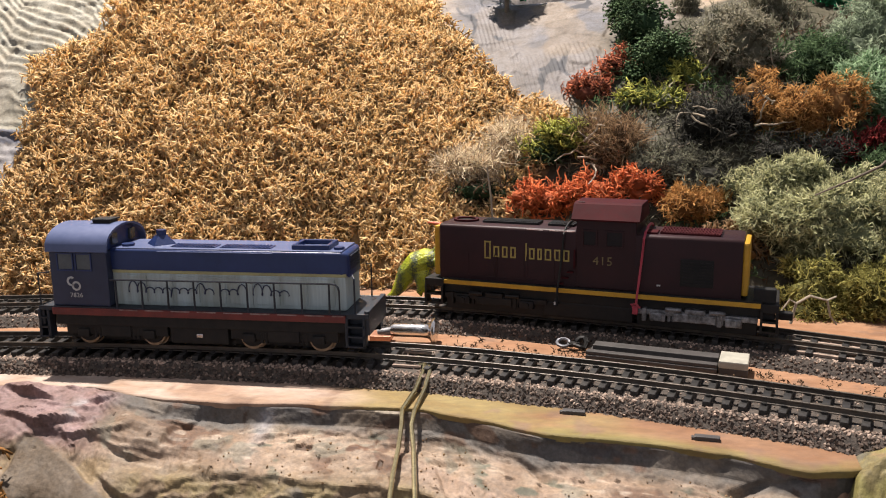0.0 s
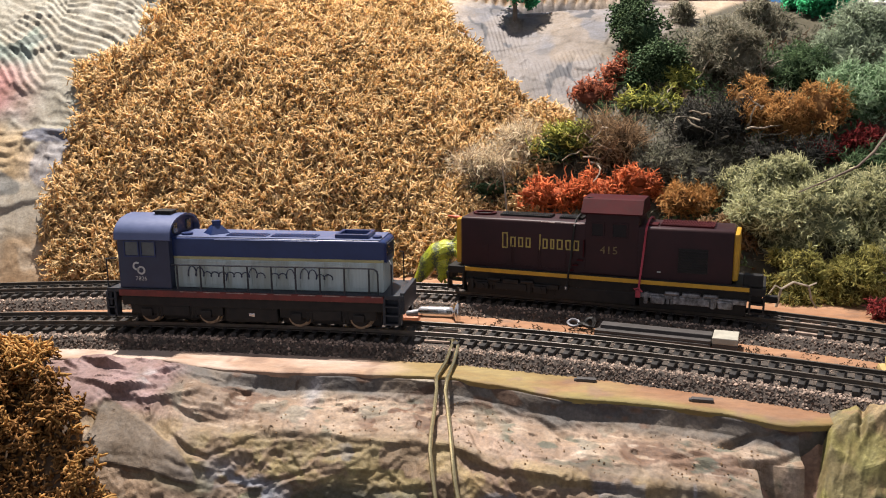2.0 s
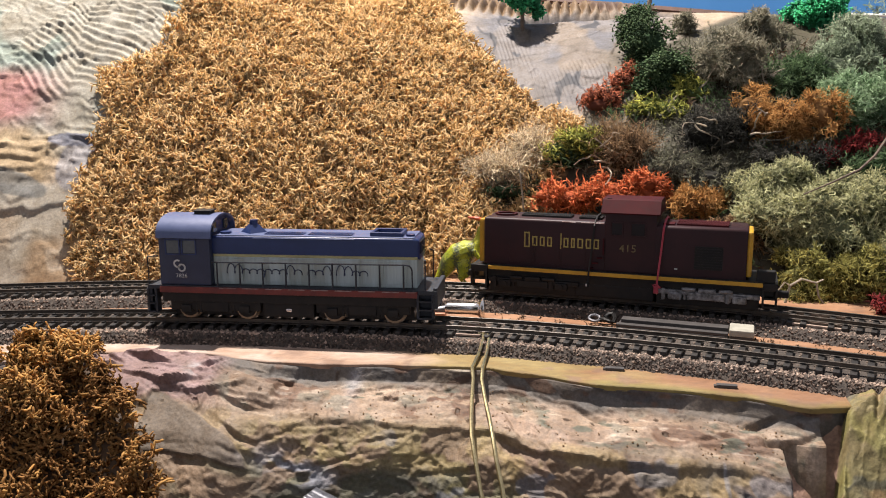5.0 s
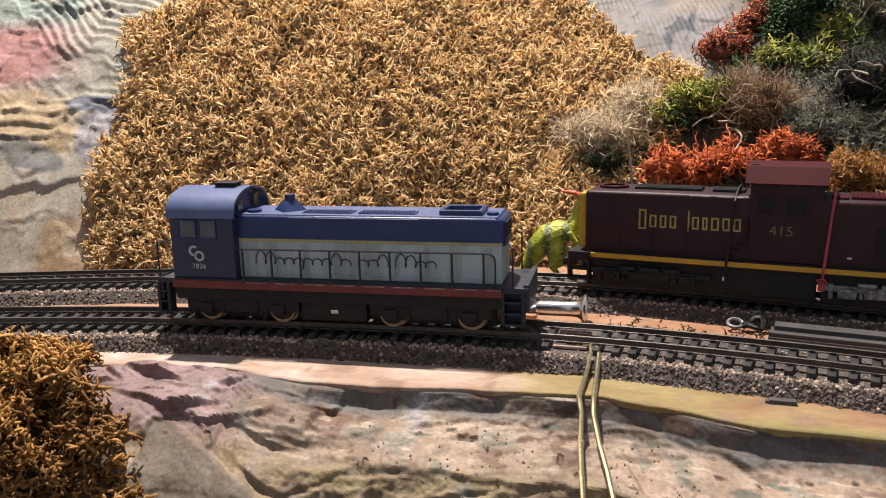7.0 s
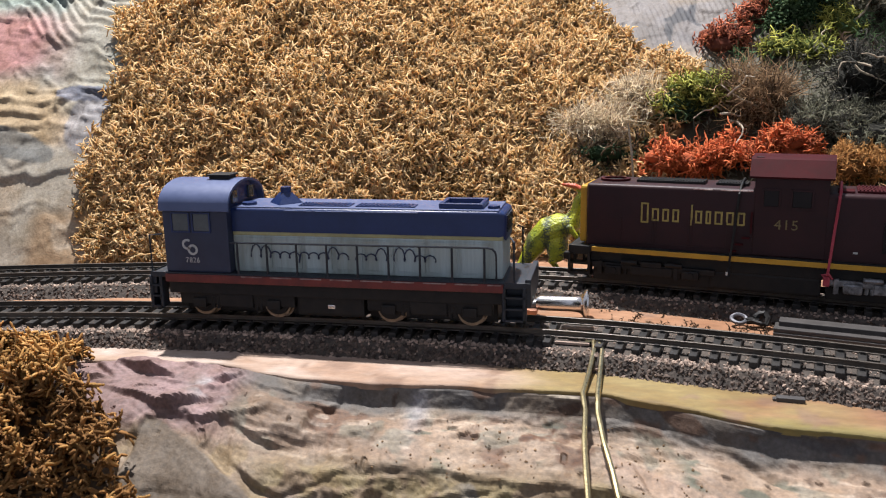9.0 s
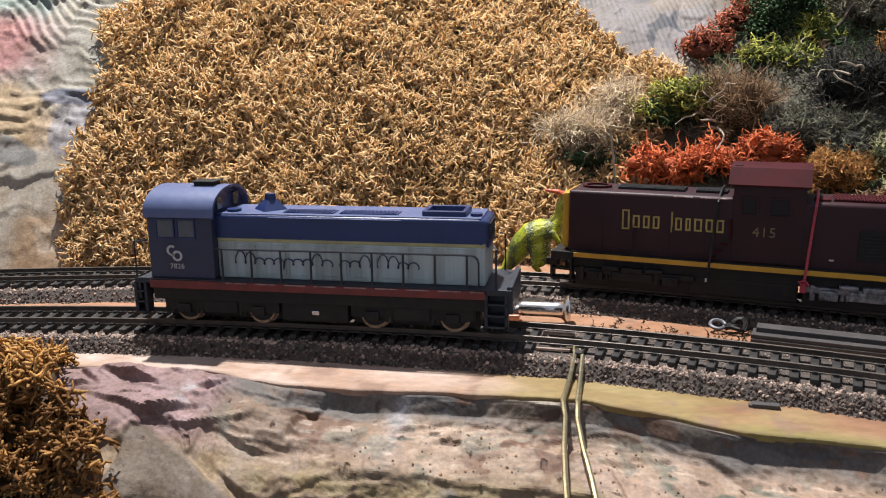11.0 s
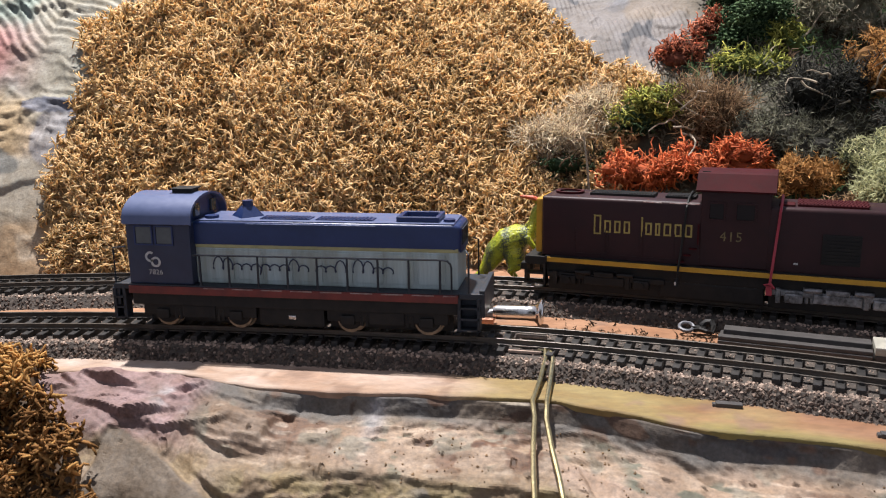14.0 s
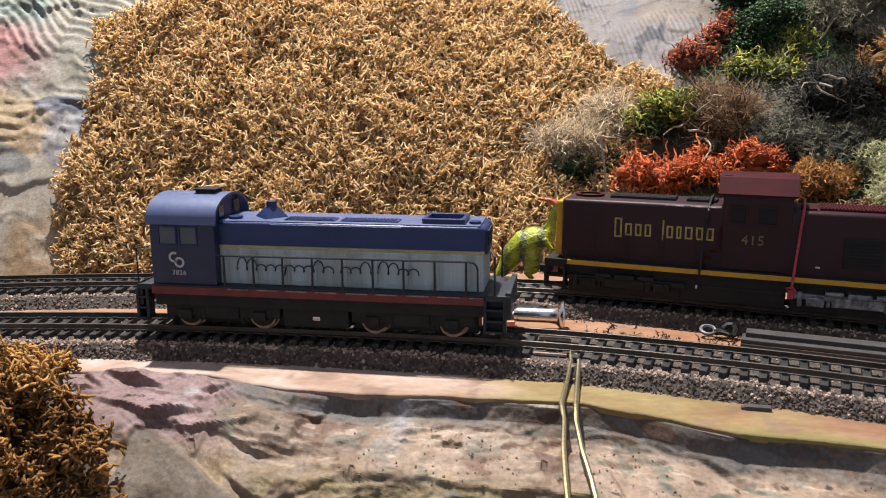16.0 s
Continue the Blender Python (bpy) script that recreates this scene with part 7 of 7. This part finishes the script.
part("wire", tube(bmesh.new(), [(-0.0110, 0.3725, -0.0030), (-0.0050, 0.3725, -0.0026), (-0.0015, 0.3700, -0.0022), (-0.0010, 0.3600, -0.0040), (-0.0022, 0.3480, -0.0078), (-0.0038, 0.3300, -0.0088), (-0.0027, 0.3232, -0.0119), (-0.0026, 0.3160, -0.0185), (-0.0016, 0.3018, -0.0214), (-0.0006, 0.2922, -0.0252), (0.0015, 0.2839, -0.0310), (0.0044, 0.2763, -0.0411), (0.0083, 0.2676, -0.0529), (0.0123, 0.2584, -0.0655), (0.0173, 0.2444, -0.0895)], 0.00088, 8), BRASS, fw, smooth=True)
part("wire", tube(bmesh.new(), [(-0.0040, 0.3680, -0.0040), (0.0005, 0.3660, -0.0030), (0.0018, 0.3590, -0.0042), (0.0014, 0.3480, -0.0078), (0.0010, 0.3300, -0.0088), (0.0012, 0.3224, -0.0119), (0.0033, 0.3152, -0.0182), (0.0063, 0.3006, -0.0212), (0.0083, 0.2908, -0.0250), (0.0103, 0.2821, -0.0310), (0.0132, 0.2754, -0.0398), (0.0162, 0.2669, -0.0517), (0.0201, 0.2577, -0.0643), (0.0251, 0.2437, -0.0883)], 0.00088, 8), BRASS, fw, smooth=True)
jt = thing("rail_joint", "bare metal joiners and slats where the wires meet the track", "rail joiner", (-0.0090, 0.3700, -0.0040), -4)
for k, yy in enumerate((-0.0042, 0.0035, 0.0065, 0.0140)):
    part("slat", boxed(-0.006, 0.0065, yy - 0.0009, yy + 0.0009, -0.0006, 0.0004, 0.0002), PALE_STONES if k != 1 else SILVER, jt)
jt = thing("rail_joint", "bare slats at a gap in the rear track's ties", "rail joiner", (0.1715, 0.4110, -0.0042), -23)
for yy in (-0.0125, -0.0050, 0.0, 0.0050, 0.0120):
    part("slat", boxed(-0.014, 0.014, yy - 0.0009, yy + 0.0009, -0.0006, 0.0006, 0.0002), PALE_STONES, jt)

# thread hanging at the side of the hill
ob = thing("thread", "white twisted thread hanging over the plaster hill", "thread", (-0.4080, 0.540, 0.120))
bm = bmesh.new()
for ph in (0, math.pi):
    tube(bm, [(0.0007 * math.cos(ph + 1.1 * k) + 0.00018 * k, 0.0007 * math.sin(ph + 1.1 * k), -0.004 + 0.0016 * k) for k in range(64)], 0.0007, 5)
part("strand", bm, WHITEEDGE, ob)

# ---------------------------------------------------------------- bag and card at the foot of the cliff
FILM = bpy.data.materials.new("clear_film")
FILM.use_nodes = True
nt = FILM.node_tree
b = nt.nodes["Principled BSDF"]
b.inputs["Base Color"].default_value, b.inputs["Roughness"].default_value = (0.86, 0.86, 0.88, 1), 0.16
b.inputs["Specular IOR Level"].default_value = 0.9
tr, mx = nt.nodes.new("ShaderNodeBsdfTransparent"), nt.nodes.new("ShaderNodeMixShader")
tr.inputs[0].default_value = (0.93, 0.93, 0.94, 1)
nz = nt.nodes.new("ShaderNodeTexNoise")
nz.inputs["Scale"].default_value = 120
mr = nt.nodes.new("ShaderNodeMapRange")
mr.inputs["To Min"].default_value, mr.inputs["To Max"].default_value = 0.35, 0.95
nt.links.new(nz.outputs[0], mr.inputs["Value"]), nt.links.new(mr.outputs[0], mx.inputs[0])
nt.links.new(tr.outputs[0], mx.inputs[1]), nt.links.new(b.outputs[0], mx.inputs[2])
nt.links.new(mx.outputs[0], nt.nodes["Material Output"].inputs[0])
bp = nt.nodes.new("ShaderNodeBump")
bp.inputs["Strength"].default_value, bp.inputs["Distance"].default_value = 0.8, 0.002
nt.links.new(nz.outputs[0], bp.inputs["Height"]), nt.links.new(bp.outputs[0], b.inputs["Normal"])
# white base colour carries the lamp's highlights along the ribs
RIB = surf("highlight_white_rib", (0.80, 0.80, 0.82), (0.62, 0.62, 0.65), 120, 0.25, spec=0.8)
ZIP = surf("green_zipper", (0.025, 0.36, 0.055), (0.018, 0.28, 0.045), 200, 0.3, spec=0.6)

TILT_BAG = -20.0
bag = thing("zip_bag", "clear plastic zip bag with a bright green seal", "plastic bag", (-0.0680, 0.2800, -0.0460))
bag.matrix_world = pose(-0.0588, 0.2609, -0.0368, -14, TILT_BAG + 46, 0) @ Matrix.Scale(0.95, 4)


def film_sheet(w, h, y, seed):
    xs, zs = np.linspace(0, w, 60), np.linspace(-h, 0, 50)
    X, Zz = np.meshgrid(xs, zs)
    Y = y + (0.006 * (fbm(X, Zz, 45, 3, seed) - 0.5) + 0.0045 * (ridged(X + 0.5 * Zz, Zz, 55, 2, seed + 5) - 0.4)) * step(-Zz, 0.016, 0.03) + 0.0012 * np.sin(Zz * 2 * np.pi / 0.0035) * step(Zz, -0.010, -0.004)
    X = X * (1 - 0.10 * Zz / 0.09) + 0.50 * np.maximum(Zz, -0.0165) - 0.55 * np.minimum(Zz + 0.0165, 0) * (1 - X / w)
    idx = np.arange(X.size).reshape(X.shape)
    q = np.stack([idx[:-1, :-1], idx[:-1, 1:], idx[1:, 1:], idx[1:, :-1]], -1).reshape(-1, 4)
    ob = mesh_from("film", np.stack([X, Y, Zz], -1).reshape(-1, 3), q, FILM)
    ob.parent = bag
    return ob


film_sheet(0.075, 0.09, -0.0010, 91)
film_sheet(0.075, 0.09, 0.0030, 92)
for yy in (-0.0042, 0.0022):
    part("seal", boxed(-0.0085, 0.068, yy, yy + 0.0014, -0.0187, -0.0148, 0.0006, 2), ZIP, bag, "bright green plastic seal")
for zz, rr in ((-0.0008, 0.0005), (-0.0030, 0.0004), (-0.0048, 0.0007), (-0.0072, 0.0004), (-0.0090, 0.0006), (-0.0112, 0.0004), (-0.0130, 0.0005), (-0.0200, 0.0004)):
    part("rib", tube(bmesh.new(), [(0.5 * max(zz, -0.0165), -0.0020, zz), (0.07, -0.0020, zz)], rr, 6), RIB, bag, "plastic rib painted white as a highlight")

CARD = surf("white_printed_card", (0.74, 0.74, 0.77), (0.66, 0.66, 0.70), 60, 0.5, fine=0.05)
REDINK = surf("red_ink", (0.62, 0.022, 0.035), (0.52, 0.018, 0.03), 200, 0.5, fine=0.08)
card = thing("white_packet", "white packet printed with a red arch emblem, at the cliff's foot", "packet", (0.0643, 0.262, -0.0419))
card.matrix_world = pose(0.0640, 0.2438, -0.0318, -22, 19, 0) @ Matrix.Scale(0.95, 4)
bm = boxed(0, 0.085, -0.001, 0.0035, -0.06, 0.0, 0.0012, 3)
part("sleeve", bm, CARD, card)
bm = ring(bmesh.new(), 0.0205, -0.0120, 0.0098, 0.0030, -0.0013, 0, 180)
part("emblem", solid(bm, 0.0002), REDINK, card, "red printed arch")
bm = boxed(0.0070, 0.0340, -0.0015, -0.0009, -0.0200, -0.0115)
box(bm, 0.0095, 0.0315, -0.0015, -0.0009, -0.0225, -0.0200)
part("emblem", bm, REDINK, card, "red printed panel")
for k in range(9):
    xx = 0.0090 + 0.0026 * k
    part("print_bar", boxed(xx, xx + 0.0016, -0.0018, -0.0014, -0.0182, -0.0152 + (0.0010 if k in (5, 7) else 0)), CARD, card, "white printed bar")
for k in range(12):
    part("dash", boxed(0.0022, 0.0026, -0.0014, -0.0009, -0.0060 - 0.004 * k, -0.0038 - 0.004 * k), BLACK, card, "dark stitched dash")
